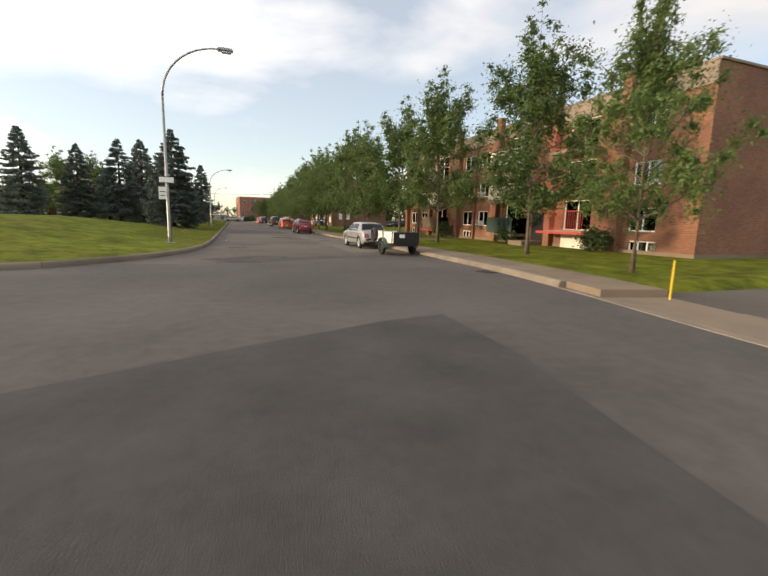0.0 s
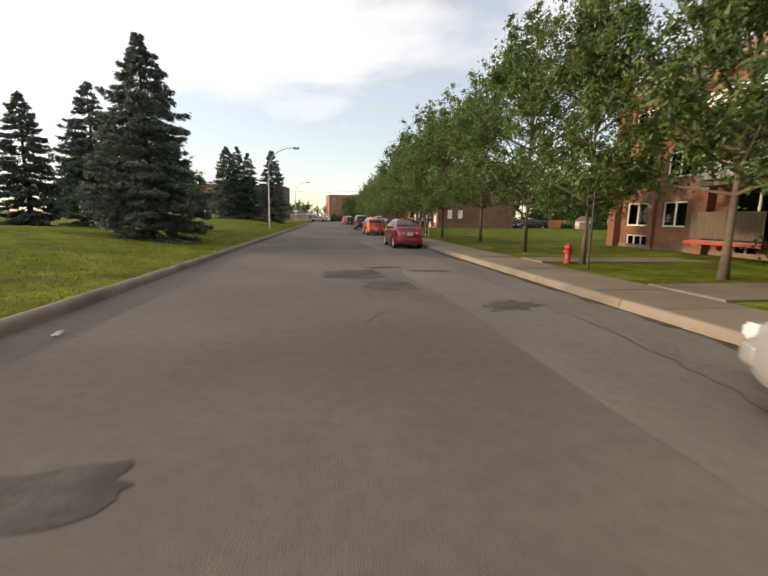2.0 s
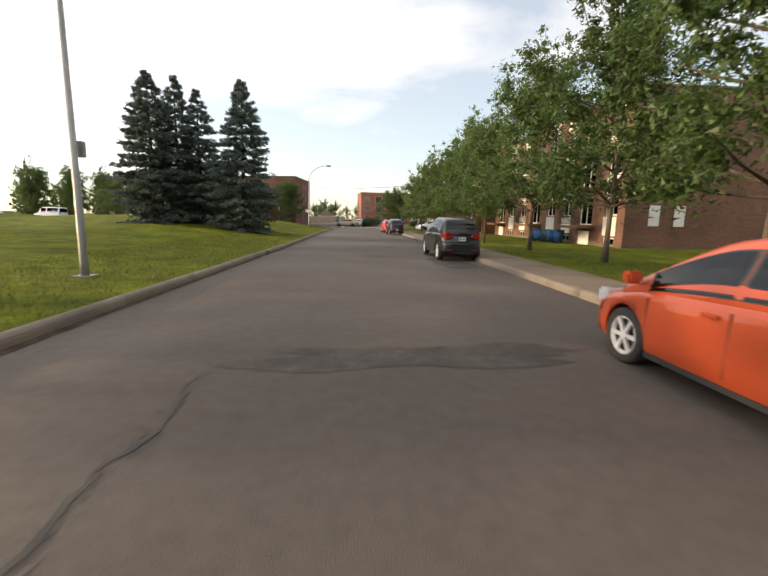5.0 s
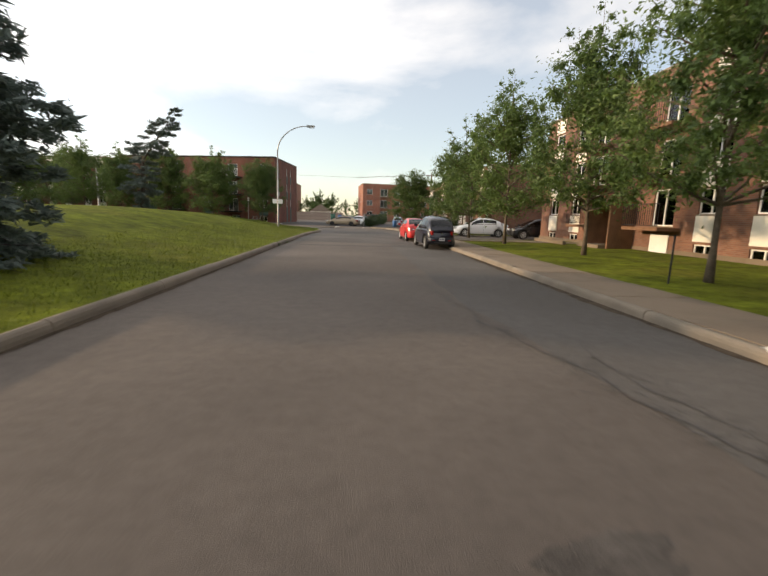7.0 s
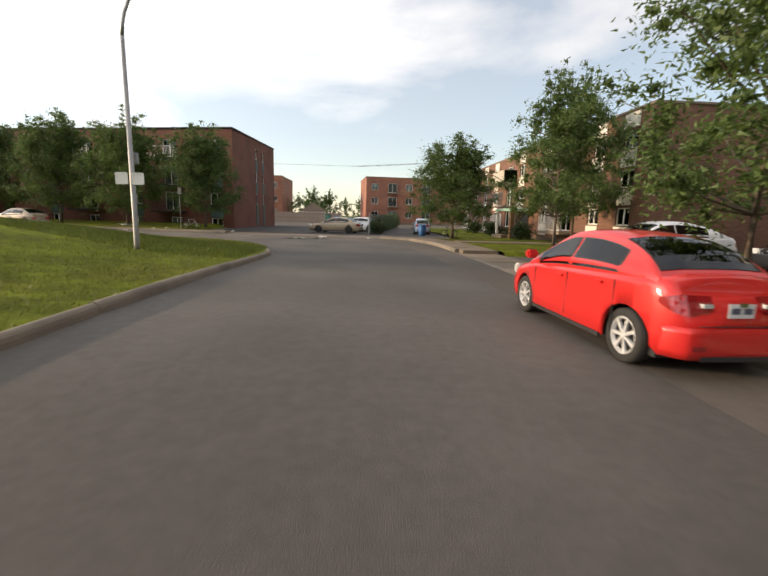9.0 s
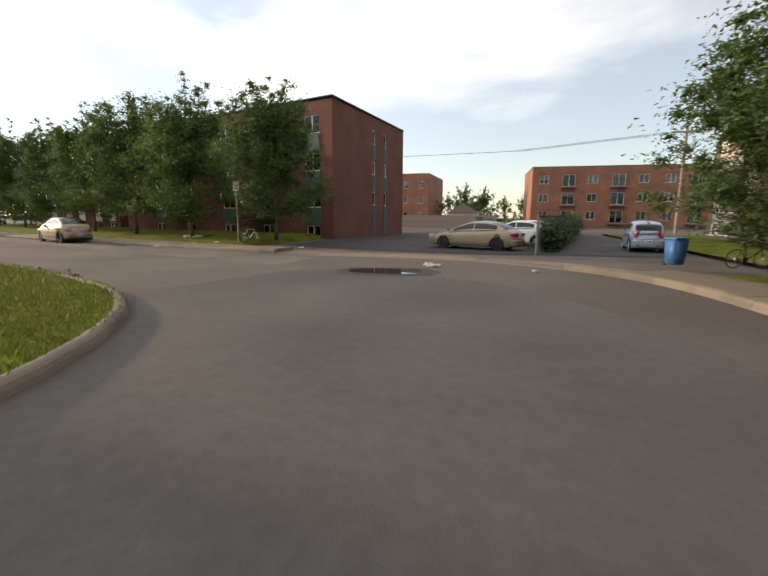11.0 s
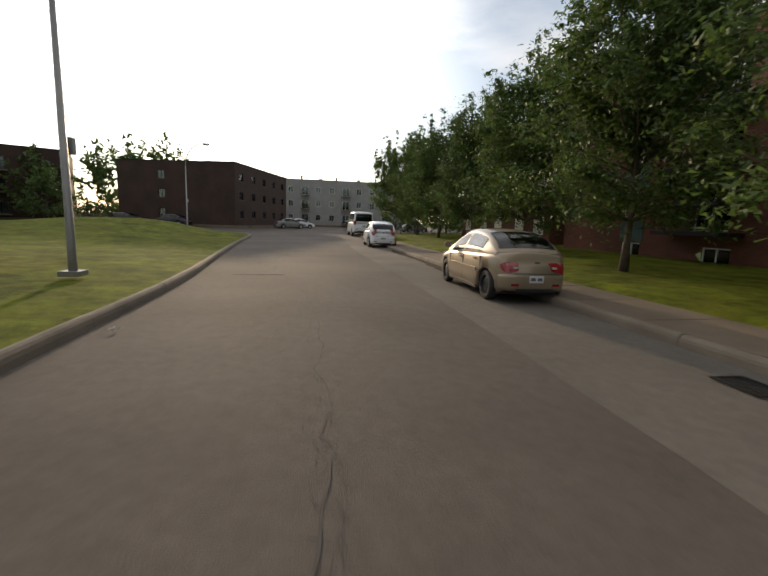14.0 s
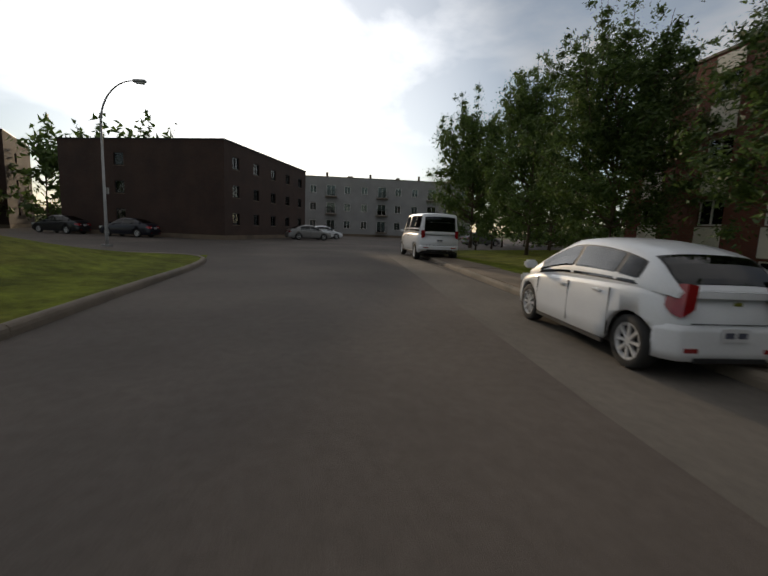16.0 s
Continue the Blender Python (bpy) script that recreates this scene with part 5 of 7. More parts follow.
# the corner block with a green canopy
L3, H3 = 30.5, 6.1
front3, balc3, pan3 = [], [], []
for s, (u, what) in enumerate(((0.8, "strip"), (3.6, "balcony"), (7.5, "strip"), (10.6, "strip"), (13.1, "balcony"), (16.3, "strip"), (20.4, "strip"), (22.6, "balcony"), (26.2, "strip"), (28.6, "strip"))):
    for fl, z in enumerate((1.35, 3.0, 4.65)):
        if what == "balcony":
            front3.append((u + 0.6, u + 1.9, z - 0.5, z + 0.8, 2))
            balc3.append((u, z - 0.55, 2.7, 1.0, (WHITE, GREEN_PANEL, CREAM)[fl], ("bars", "bars", "panel")[fl]))
        elif not (u == 16.3 and fl == 0):
            front3.append((u, u + 1.0, z - 0.1, z + 0.68, 2))
            pan3.append(("infill_panel", (u - 0.02, -0.045, z - 0.86, u + 1.02, -0.004, z - 0.16), CREAM))
    if what == "strip":
        pan3.append(("infill_panel", (u - 0.02, -0.045, 5.42, u + 1.02, -0.004, 6.05), CREAM))
pan3 += [("canopy", (16.2, -1.6, 2.0, 19.4, -0.005, 2.16), MINT), ("canopy_post", (16.3, -1.55, 0.0, 16.45, -1.4, 1.995), CREAM), ("canopy_post", (19.1, -1.55, 0.0, 19.35, -1.3, 1.995), WOOD), ("steps", (16.8, -2.0, -0.05, 19.0, -0.005, 0.36), CONCRETE),
         ("door", (17.4, -0.06, 0.365, 18.6, -0.004, 1.95), DARK_METAL), ("foundation_band", (0, -0.05, 0.36, 16.2, -0.004, 0.46), CREAM)]
block("apartment_block", 11.7, 158.0, -90, L3, 13, H3, BRICK_BROWN, "brown-brick corner block with cream panels and a green entrance canopy", front3, balconies=balc3, panels=pan3)

# the dark red block on the far side of the second street
AX, AY = -11.2, 149.6
LA, HA = 23.0, 8.6
frontA, balcA, panA, endA = [], [], [], []
for s, u in enumerate((1.0, 5.0, 9.0, 13.5, 17.5)):
    for fl, z in enumerate((2.0, 4.3, 6.6)):
        if s in (1, 3):
            frontA.append((u + 0.3, u + 1.7, z - 0.55, z + 1.1, 2))
            balcA.append((u - 0.3, z - 0.6, 2.8, 1.1, (DARK_METAL, DARK_METAL, WHITE)[fl], "bars"))
        else:
            frontA.append((u, u + 1.25, z, z + 1.1, 2))
            panA.append(("infill_panel", (u - 0.02, -0.045, z - 1.1, u + 1.27, -0.004, z - 0.06), GREEN_PANEL))
    frontA.append((u + 0.1, u + 1.2, 0.15, 0.85, 2))
panA += [("canopy", (13.2, -1.2, 2.3, 16.4, -0.006, 2.45), DARK_METAL)]
endA = [(u, u + 0.55, z, z + 1.0, 1) for u in (5.6, 7.6) for z in (2.3, 4.5, 6.7)]
# laid so that the front runs away from the corner
obA = thing("apartment_block", pose(AX, AY, 0, 0, 0, 0), "dark red-brick apartment block with green panels under windows", "building")
ax = Vector((-0.978, 0.208, 0))
mfront = Matrix(((-ax.x, 0.208, 0, ax.x * LA), (-ax.y, 0.978, 0, ax.y * LA), (0, 0, 1, 0), (0, 0, 0, 1)))
eend = Vector((0.115, 0.993, 0))
mend = Matrix(((eend.x, -0.993, 0, 0), (eend.y, 0.115, 0, 0), (0, 0, 1, 0), (0, 0, 0, 1)))
DA = 11.5
bm = bmesh.new()
frontA = [(LA - o[1], LA - o[0], o[2], o[3], o[4]) for o in frontA]
facade(bm, 0, LA, -0.1, HA, frontA, mfront)
facade(bm, 0, DA, -0.1, HA, endA, mend)
far_c, back_c = ax * LA, eend * DA
for p, q in ((far_c + back_c, far_c), (back_c, far_c + back_c)):
    bm.faces.new([bm.verts.new((p.x, p.y, -0.1)), bm.verts.new((q.x, q.y, -0.1)), bm.verts.new((q.x, q.y, HA)), bm.verts.new((p.x, p.y, HA))])
part("wall", bm, BRICK_DARK, obA)
bm = bmesh.new()
lo = [bm.verts.new((p.x, p.y, HA - 0.12)) for p in (Vector((0, 0, 0)), back_c, far_c + back_c, far_c)]
bm.faces.new(lo)
part("roof", bm, ROOFING, obA)
cop = bmesh.new()
for p, q in ((Vector((0.05, -0.05, 0)), far_c), (Vector((0.05, -0.05, 0)), back_c), (back_c, back_c + far_c), (far_c, far_c + back_c)):
    tube(cop, [(p.x, p.y, HA + 0.03), (q.x, q.y, HA + 0.03)], 0.085, 4)
part("coping", cop, DARK_METAL, obA)
for mm, faces in ((mfront, frontA), (mend, endA)):
    for i, o in enumerate(faces):
        window_part(obA, mm @ Matrix.Translation((o[0], 0.10, o[2])), o[1] - o[0], o[3] - o[2], o[4], (i * 5) % 3 != 0, blind=(0.94 if o[2] > 4 else 0.5) if faces is endA else (0.92 if o[0] > LA - 3 and o[2] > 6 else 0.0))
for u, z, w, d, mat, style in balcA:
    balcony_part(obA, mfront @ Matrix.Translation((LA - u - w, -0.004, z)), w, d, mat, style, DARK_METAL)
for nm, a, mat in panA:
    p = part(nm, boxed(LA - a[3], a[1], a[2], LA - a[0], a[4], a[5], bevel=0.006), mat, obA)
    p.matrix_local = mfront
for u in (5.6, 7.6):
    for z0, z1 in ((0.1, 2.24), (3.36, 4.44), (5.56, 6.64)):
        p = part("infill_panel", boxed(u, -0.03, z0, u + 0.55, -0.003, z1), GREEN_PANEL, obA)
        p.matrix_local = mend


def simple_block(name, x, y, turn, length, depth, height, brick, label, cols, rows, win=(1.2, 1.1), balcony_cols=(), frame_mat=None):
    front, balc = [], []
    for i in range(cols):
        u = (i + 0.5) * length / cols - win[0] / 2
        for j in range(rows):
            z = 1.2 + j * (height - 1.0) / rows
            if i in balcony_cols:
                front.append((u - 0.1, u + win[0] + 0.3, z - 0.4, z + win[1] + 0.1, 2))
                balc.append((u - 0.3, z - 0.45, win[0] + 0.9, 0.9, DARK_METAL, "bars"))
            else:
                front.append((u, u + win[0], z, z + win[1], 2))
    end = [(depth * 0.35, depth * 0.35 + 0.9, 1.2 + j * (height - 1.0) / rows, 2.2 + j * (height - 1.0) / rows, 1) for j in range(rows)]
    return block(name, x, y, turn, length, depth, height, brick, label, front, end, end, balc, band=TAN if frame_mat is None else DARK_METAL, frame_mat=frame_mat)


front5, pan5 = [], []
for u in (0.9, 4.0, 6.6, 9.8, 12.2):
    for z in (2.0, 4.3, 6.6):
        front5.append((u, u + 1.1, z, z + 1.0, 2))
        pan5.append(("infill_panel", (u - 0.02, -0.045, z - 1.1, u + 1.12, -0.004, z - 0.06), CREAM))
    front5.append((u, u + 1.0, 0.15, 0.8, 2))
    pan5.append(("infill_panel", (u - 0.02, -0.045, 7.68, u + 1.12, -0.004, 8.3), CREAM))
block("apartment_block", -49.5, 158.3, -12, 14.0, 11, 8.4, BRICK_DARK, "dark red-brick apartment block with cream panels behind street trees", front5, panels=pan5)
simple_block("apartment_block", 1.2, 192.0, 5, 46, 12, 8.7, BRICK_ORANGE, "long orange-brick apartment block with white windows and balconies", 14, 3, (1.3, 1.2), (1, 3, 6, 9, 12))
simple_block("apartment_block", -21.4, 199.5, 0, 5.5, 14, 9.0, BRICK_ORANGE, "narrow red-brick block behind the parking lot", 2, 3, (0.8, 1.2))
# the backlit walls' shade is put into this brick and the dark frames
simple_block("apartment_block", -70.0, 139.8, 150, 18.0, 15, 7.7, BRICK_SHADED, "brick apartment block against the low sun, shade put into its colour", 5, 3, (1.1, 1.0), (), DARK_METAL)
terrace = simple_block("apartment_block", -103.5, 149.0, 74, 30.0, 9, 9.2, TERRACE, "long pale row of terraced houses with flat roofs", 11, 3, (1.0, 1.2), (2, 5, 8))
# darkened by the same shaded brick colour and dark frames
simple_block("apartment_block", -80.0, 97.0, 100, 24.0, 12, 9.0, BRICK_SHADED, "brown-brick block beyond the side street, shade put into its colour", 5, 3, (1.1, 1.1), (1, 3), DARK_METAL)
simple_block("apartment_block", -100.0, 77.0, 120, 24.0, 12, 8.5, BRICK_BROWN, "distant brown-brick block behind trees", 5, 3, (1.1, 1.1))

for u, w_, h_ in ((2.2, 0.5, 0.5), (6.0, 0.35, 0.9), (9.5, 0.9, 0.4), (13.0, 0.35, 0.8), (17.4, 0.6, 0.5), (21.0, 0.35, 0.9), (26.2, 0.5, 0.6)):
    part("roof_vent", boxed(u, 1.2, 8.98, u + w_, 1.2 + w_, 9.2 + h_, bevel=0.02), TAN, terrace)

# ---- vehicles ----
def wheel_meshes(r, width, style):
    bm = bmesh.new()
    prof = [(r * 0.69, -width * 0.46), (r * 0.90, -width * 0.5), (r * 0.985, -width * 0.38), (r, 0.0), (r * 0.985, width * 0.38), (r * 0.90, width * 0.5), (r * 0.69, width * 0.46)]
    n = 26
    rings = [[bm.verts.new((q * math.cos(2 * math.pi * k / n), y, q * math.sin(2 * math.pi * k / n))) for k in range(n)] for q, y in prof]
    for a, b in zip(rings, rings[1:]):
        for k in range(n):
            bm.faces.new((a[k], b[k], b[(k + 1) % n], a[(k + 1) % n]))
    tyre = mesh_from(bm, "wheel")
    bm = bmesh.new()
    y1 = width * 0.44
    hub = [(r * 0.71, y1 * 0.9), (r * 0.68, y1), (r * 0.63, y1), (r * 0.58, y1 * 0.55)]
    if style == "disc":
        hub += [(r * 0.42, y1 * 0.75), (r * 0.22, y1 * 0.85), (r * 0.12, y1 * 0.8)]
    rings = [[bm.verts.new((q * math.cos(2 * math.pi * k / n), y, q * math.sin(2 * math.pi * k / n))) for k in range(n)] for q, y in hub]
    for a, b in zip(rings, rings[1:]):
        for k in range(n):
            bm.faces.new((a[k], b[k], b[(k + 1) % n], a[(k + 1) % n]))
    if style == "disc":
        bm.faces.new(rings[-1])
        for k in range(8):
            a = 2 * math.pi * k / 8
            tube(bm, [(r * 0.33 * math.cos(a), y1 * 0.72, r * 0.33 * math.sin(a)), (r * 0.33 * math.cos(a), y1 * 0.82, r * 0.33 * math.sin(a))], r * 0.035, 6)
    else:
        spokes = style
        tube(bm, [(0, y1 * 0.4, 0), (0, y1 * 0.98, 0)], [r * 0.15, r * 0.13], 12)
        for k in range(spokes):
            a = 2 * math.pi * k / spokes
            d, s = Vector((math.cos(a), 0, math.sin(a))), Vector((-math.sin(a), 0, math.cos(a)))
            w = r * 0.55 / spokes * 1.6
            v = []
            for yy in (y1 * 0.6, y1 * 0.95):
                for q, ww in ((r * 0.1, w * 0.8), (r * 0.65, w * 1.1)):
                    v.append([bm.verts.new(d * q + s * ww * sg + Vector((0, yy, 0))) for sg in (-0.5, 0.5)])
            bm.faces.new((v[2][0], v[3][0], v[3][1], v[2][1]))
            bm.faces.new((v[0][0], v[1][0], v[3][0], v[2][0]))
            bm.faces.new((v[0][1], v[2][1], v[3][1], v[1][1]))
    bmesh.ops.recalc_face_normals(bm, faces=bm.faces)
    rim = mesh_from(bm, "rim")
    drum = bmesh.new()
    tube(drum, [(0, -width * 0.3, 0), (0, y1 * 0.35, 0)], r * 0.64, 18)
    return tyre, rim, mesh_from(drum, "brake_drum")


WHEELS = {}


def car(x, y, heading, label, body_mat, spec, wheel_style="disc", group="parked cars", wheel_mat=None, category="car", trim=None, lamp=None, name="car", plate_rear=True):
    """A parked car; local x forward, heading in degrees from +x."""
    S = dict(spec, top=smooth_line(spec["top"], spec.get("soft", 2)), cabin=smooth_line(spec["cabin"], spec.get("soft", 2)))
    Ln, W, wb, wr = S["length"], S["width"], S["wheelbase"], S["wheel"]
    ob = thing(name, pose(x, y, 0.0, 0, 0, heading), label, category, group)
    hw = W / 2
    fx, rx = S["front_axle"], S["front_axle"] - wb
    half = Ln / 2
    sill = S["sill"]

    def curve(pts, s):
        return float(np.interp(s, [p[0] for p in pts], [p[1] for p in pts]))

    def half_width(s):
        k = abs(s) / half
        nose = S.get("nose", 0.16)
        return hw * (1 - nose * k ** 5 - 0.03 * k ** 2 - S.get("corner", 0.10) * k ** 16)

    def arch(s):
        z = -1.0
        for c in (fx, rx):
            r = wr * 1.17
            if abs(s - c) < r:
                z = max(z, wr * 0.97 + math.sqrt(r * r - (s - c) ** 2))
        return z
    # lower body
    st = sorted({*np.linspace(-half, half, 41).tolist(), *[c + wr * 1.17 * math.cos(a) for c in (fx, rx) for a in np.linspace(0.001, math.pi - 0.001, 13)]})
    bm = bmesh.new()
    rings = []
    for s in st:
        w = half_width(s)
        k = abs(s) / half
        zb = sill + (0.10 * max(0, (k - 0.86) / 0.14) ** 1.5)
        zt = curve(S["top"], s)
        zm = zb + (zt - zb) * 0.55
        za = arch(s)
        prof = [(0.93, zb), (0.985, zb + 0.05), (1.0, zb + (zt - zb) * 0.30), (1.0, zm), (0.985, zt - 0.10), (0.955, zt - 0.035), (0.90, zt), (0.5, zt + S.get("crown", 0.03)), (0.0, zt + S.get("crown", 0.03) * 1.3)]
        ring = []
        for q, z in prof:
            if q > 0.92:
                z = max(z, min(za, zt - 0.06))
            ring.append((q * w, z))
        def end_x(z):      # the ends bulge at mid height
            return s - math.copysign(0.13 * k ** 12 * (2 * (z - zb) / (zt - zb) - 0.9) ** 2, s)
        rings.append([bm.verts.new((end_x(z), yy, z)) for yy, z in ring] + [bm.verts.new((end_x(z), -yy, z)) for yy, z in ring[-2::-1]])
    for a, b in zip(rings, rings[1:]):
        for k in range(len(a) - 1):
            try:
                bm.faces.new((a[k], a[k + 1], b[k + 1], b[k]))
            except ValueError:
                pass
    for r, flip in ((rings[0], True), (rings[-1], False)):
        m = len(r)
        for k in range(m // 2):
            q = (r[k], r[k + 1], r[m - 2 - k], r[m - 1 - k])
            q = list(dict.fromkeys(q))
            if len(q) >= 3:
                bm.faces.new(q)
    bmesh.ops.remove_doubles(bm, verts=bm.verts, dist=0.0008)
    bmesh.ops.recalc_face_normals(bm, faces=bm.faces)
    part("body", bm, body_mat, ob, "", True)
    part("underbody", boxed((-half + 0.25, -hw * 0.80, sill - 0.02, half - 0.25, hw * 0.80, sill + 0.30), (-half + 0.2, -hw * 0.55, sill + 0.05, half - 0.2, hw * 0.55, sill + 0.12)), PLASTIC, ob)
    # cabin
    cab = S["cabin"]                      # (s, z) from the rear foot over the roof to the cowl
    s0, s1 = cab[0][0], cab[-1][0]
    cs = sorted({*np.linspace(s0, s1, 33).tolist(), *[p[0] for p in cab]})
    ti = S.get("tumble", 0.76)

    def ring_at(s):
        w = half_width(s) * 0.955
        zb = curve(S["top"], s) - 0.05
        zr = max(curve(cab, s), zb + 0.03)
        full = S["roof"] - zb
        k = min(1.0, max(0.0, (zr - zb) / full))
        we = w * (1 - (1 - ti) * k)
        return [(w, zb), (w * 0.995, zb + (zr - zb) * 0.25), (w + (we - w) * 0.62, zb + (zr - zb) * 0.62), (we + 0.01, zr - 0.075 * k), (we * 0.93, zr - 0.015), (we * 0.5, zr + 0.012 * k + 0.004), (0.0, zr + 0.018 * k + 0.006)]
    bm = bmesh.new()
    rings = []
    for s in cs:
        r = ring_at(s)
        rings.append([bm.verts.new((s, a, z)) for a, z in r] + [bm.verts.new((s, -a, z)) for a, z in r[-2::-1]])
    for a, b in zip(rings, rings[1:]):
        for k in range(len(a) - 1):
            bm.faces.new((a[k], a[k + 1], b[k + 1], b[k]))
    for r in (rings[0], rings[-1]):
        m = len(r)
        for k in range(m // 2):
            q = list(dict.fromkeys((r[k], r[k + 1], r[m - 2 - k], r[m - 1 - k])))
            if len(q) >= 3:
                bm.faces.new(q)
    bmesh.ops.recalc_face_normals(bm, faces=bm.faces)
    part("cabin", bm, body_mat, ob, "", True)

    def side_point(s, f, side, out=0.007):
        r = ring_at(s)
        pts = r[:4]
        zz = [p[1] for p in pts]
        z = zz[0] + (zz[3] - zz[0]) * f
        a = float(np.interp(z, zz, [p[0] for p in pts]))
        return (s, side * (a + out), z)

    def strip(rows):
        b = bmesh.new()
        vs = [[b.verts.new(p) for p in row] for row in rows]
        for a, c in zip(vs, vs[1:]):
            for k in range(len(a) - 1):
                b.faces.new((a[k], a[k + 1], c[k + 1], c[k]))
        bmesh.ops.recalc_face_normals(b, faces=b.faces)
        bmesh.ops.solidify(b, geom=b.faces, thickness=0.004)
        return b
    glass_label = ""
    for a, b in S["side_glass"]:
        for side in (1, -1):
            rows = [[side_point(s, f, side) for f in (0.16, 0.4, 0.65, 0.93)] for s in np.linspace(a, b, 10)]
            part("side_window", strip(rows), CAR_GLASS, ob)
            trim_rows = [[side_point(s, f, side, 0.0035) for f in (0.13, 0.4, 0.65, 0.96)] for s in np.linspace(a - 0.035, b + 0.035, 10)]
            part("window_surround", strip(trim_rows), PLASTIC, ob)

    def top_glass(nm, a, b, frac=0.86):
        rows, dark = [], []
        for s in np.linspace(a, b, 8):
            r = ring_at(s)
            slope = 0.010
            def at(q):
                yy = r[4][0] * q
                z = float(np.interp(abs(yy), [r[6][0], r[5][0], r[4][0]], [r[6][1], r[5][1], r[4][1]]))
                return (s, yy, z + slope)
            rows.append([at(q) for q in np.linspace(-0.93, 0.93, 9)])
            dark.append([(p[0], p[1] * 1.05, p[2] - 0.005) for p in rows[-1]])
        g = part(nm, strip(rows), CAR_GLASS, ob)
        part("window_seal", strip(dark), PLASTIC, ob)
        return g
    top_glass("rear_window", *S["rear_glass"])
    top_glass("windscreen", *S["front_glass"])
    # wheels
    key = (wr, wheel_style, (wheel_mat or STEEL).name)
    if key not in WHEELS:
        WHEELS[key] = wheel_meshes(wr, S.get("tyre", 0.20), wheel_style)
    ty, rim, drum = WHEELS[key]
    for c in (fx, rx):
        for side in (1, -1):
            w = part("wheel", ty, RUBBER, ob, "", True)
            w.matrix_local = Matrix.Translation((c, side * (half_width(c) - 0.115), wr)) @ Matrix.Rotation(0 if side > 0 else math.pi, 4, "Z")
            part("rim", rim, wheel_mat or STEEL, w)
            part("brake_drum", drum, DARK_METAL, w)
    # lamps, bumper, plates, mirrors, handles
    zt = curve(S["top"], -half)
    lw, lz0, lz1 = S.get("tail", (0.30, 0.62, 0.85))

    def rear_in(z):      # how far the rear end leans in at a height
        low = sill + 0.10
        return 0.13 * (2 * (min(z, zt) - low) / (zt - low) - 0.9) ** 2
    for side in (1, -1):
        wrap = S.get("wrap", 0.16)
        w = half_width(-half)
        path = [(-half + q, side * (half_width(-half + q) + 0.010), q / max(wrap, 0.001)) for q in np.linspace(wrap, 0.0, 6)]
        path += [(-half - 0.022, side * (w - lw * q), 0.0) for q in (0.06, 0.4, 0.75, 1.0)]
        slim = S.get("tail_slim", 0.75)
        rows = []
        for i, (sx, sy, q) in enumerate(path):
            cut = (lz1 - lz0) * slim * q ** 1.5
            tip = (lz1 - lz0) * S.get("tail_tip", 0.25) * max(0, i - 6) / 3
            zs = np.linspace(lz0 + cut * 0.7 + tip, lz1 - cut * 0.3 - tip * 0.2, 4)
            lean_in = S.get("tail_in", 0.0)
            rows.append([(sx + 0.9 * lean_in * max(0.0, (z - lz0) / (lz1 - lz0)) ** 1.5, sy - side * lean_in * max(0.0, (z - lz0) / (lz1 - lz0)) ** 1.5, z) for z in zs])
        if lz1 <= zt - 0.01:
            rows = []
            for i, (sx, sy, q) in enumerate(path):
                cut = (lz1 - lz0) * slim * q ** 1.5
                tip = (lz1 - lz0) * S.get("tail_tip", 0.25) * max(0, i - 6) / 3
                row = []
                for z in np.linspace(lz0 + cut * 0.7 + tip, lz1 - cut * 0.3 - tip * 0.2, 4):
                    s_ = max(sx, -half)
                    k_, top_ = abs(s_) / half, curve(S["top"], max(sx, -half))
                    low_ = sill + 0.10 * max(0, (k_ - 0.86) / 0.14) ** 1.5
                    wide_ = half_width(s_) * float(np.interp(z, [low_ + (top_ - low_) * 0.55, top_ - 0.10, top_ - 0.035, top_], [1.0, 0.985, 0.955, 0.90]))
                    in_ = 0.13 * k_ ** 12 * (2 * (z - low_) / (top_ - low_) - 0.9) ** 2
                    row.append((s_ + in_ - (0.010 if sx < -half else 0.004), side * (wide_ + 0.006 if i < 6 else wide_ - (w - abs(sy))), z))
                rows.append(row)
        lamp_part = part("tail_lamp", strip(rows), lamp or TAIL_RED, ob)
        if S.get("reverse", True):
            aa, bb = sorted((side * (w - lw * 0.92), side * (w - lw * 0.55)))
            part("reverse_lamp", boxed(-half - 0.034 + rear_in(lz0 + (lz1 - lz0) * 0.42), aa, lz0 + (lz1 - lz0) * 0.42, -half - 0.010 + rear_in(lz0 + (lz1 - lz0) * 0.62), bb, lz0 + (lz1 - lz0) * 0.62), HEAD_CLEAR, lamp_part)
        hf = half_width(half - 0.1)
        a, b = sorted((side * (hf - 0.34), side * (hf + 0.005)))
        part("headlight", boxed(half - 0.20, a, S["head"][0], half - 0.02, b, S["head"][1], bevel=0.03), HEAD_CLEAR, ob)
        mx = S["cabin"][-1][0] - 0.32
        a, b = sorted((side * (half_width(mx) - 0.02), side * (half_width(mx) + 0.17)))
        mz = curve(S["top"], mx) + 0.06
        part("door_mirror", boxed(mx - 0.06, a, mz, mx + 0.08, b, mz + 0.13, bevel=0.03), body_mat if S.get("mirror_body", True) else PLASTIC, ob)
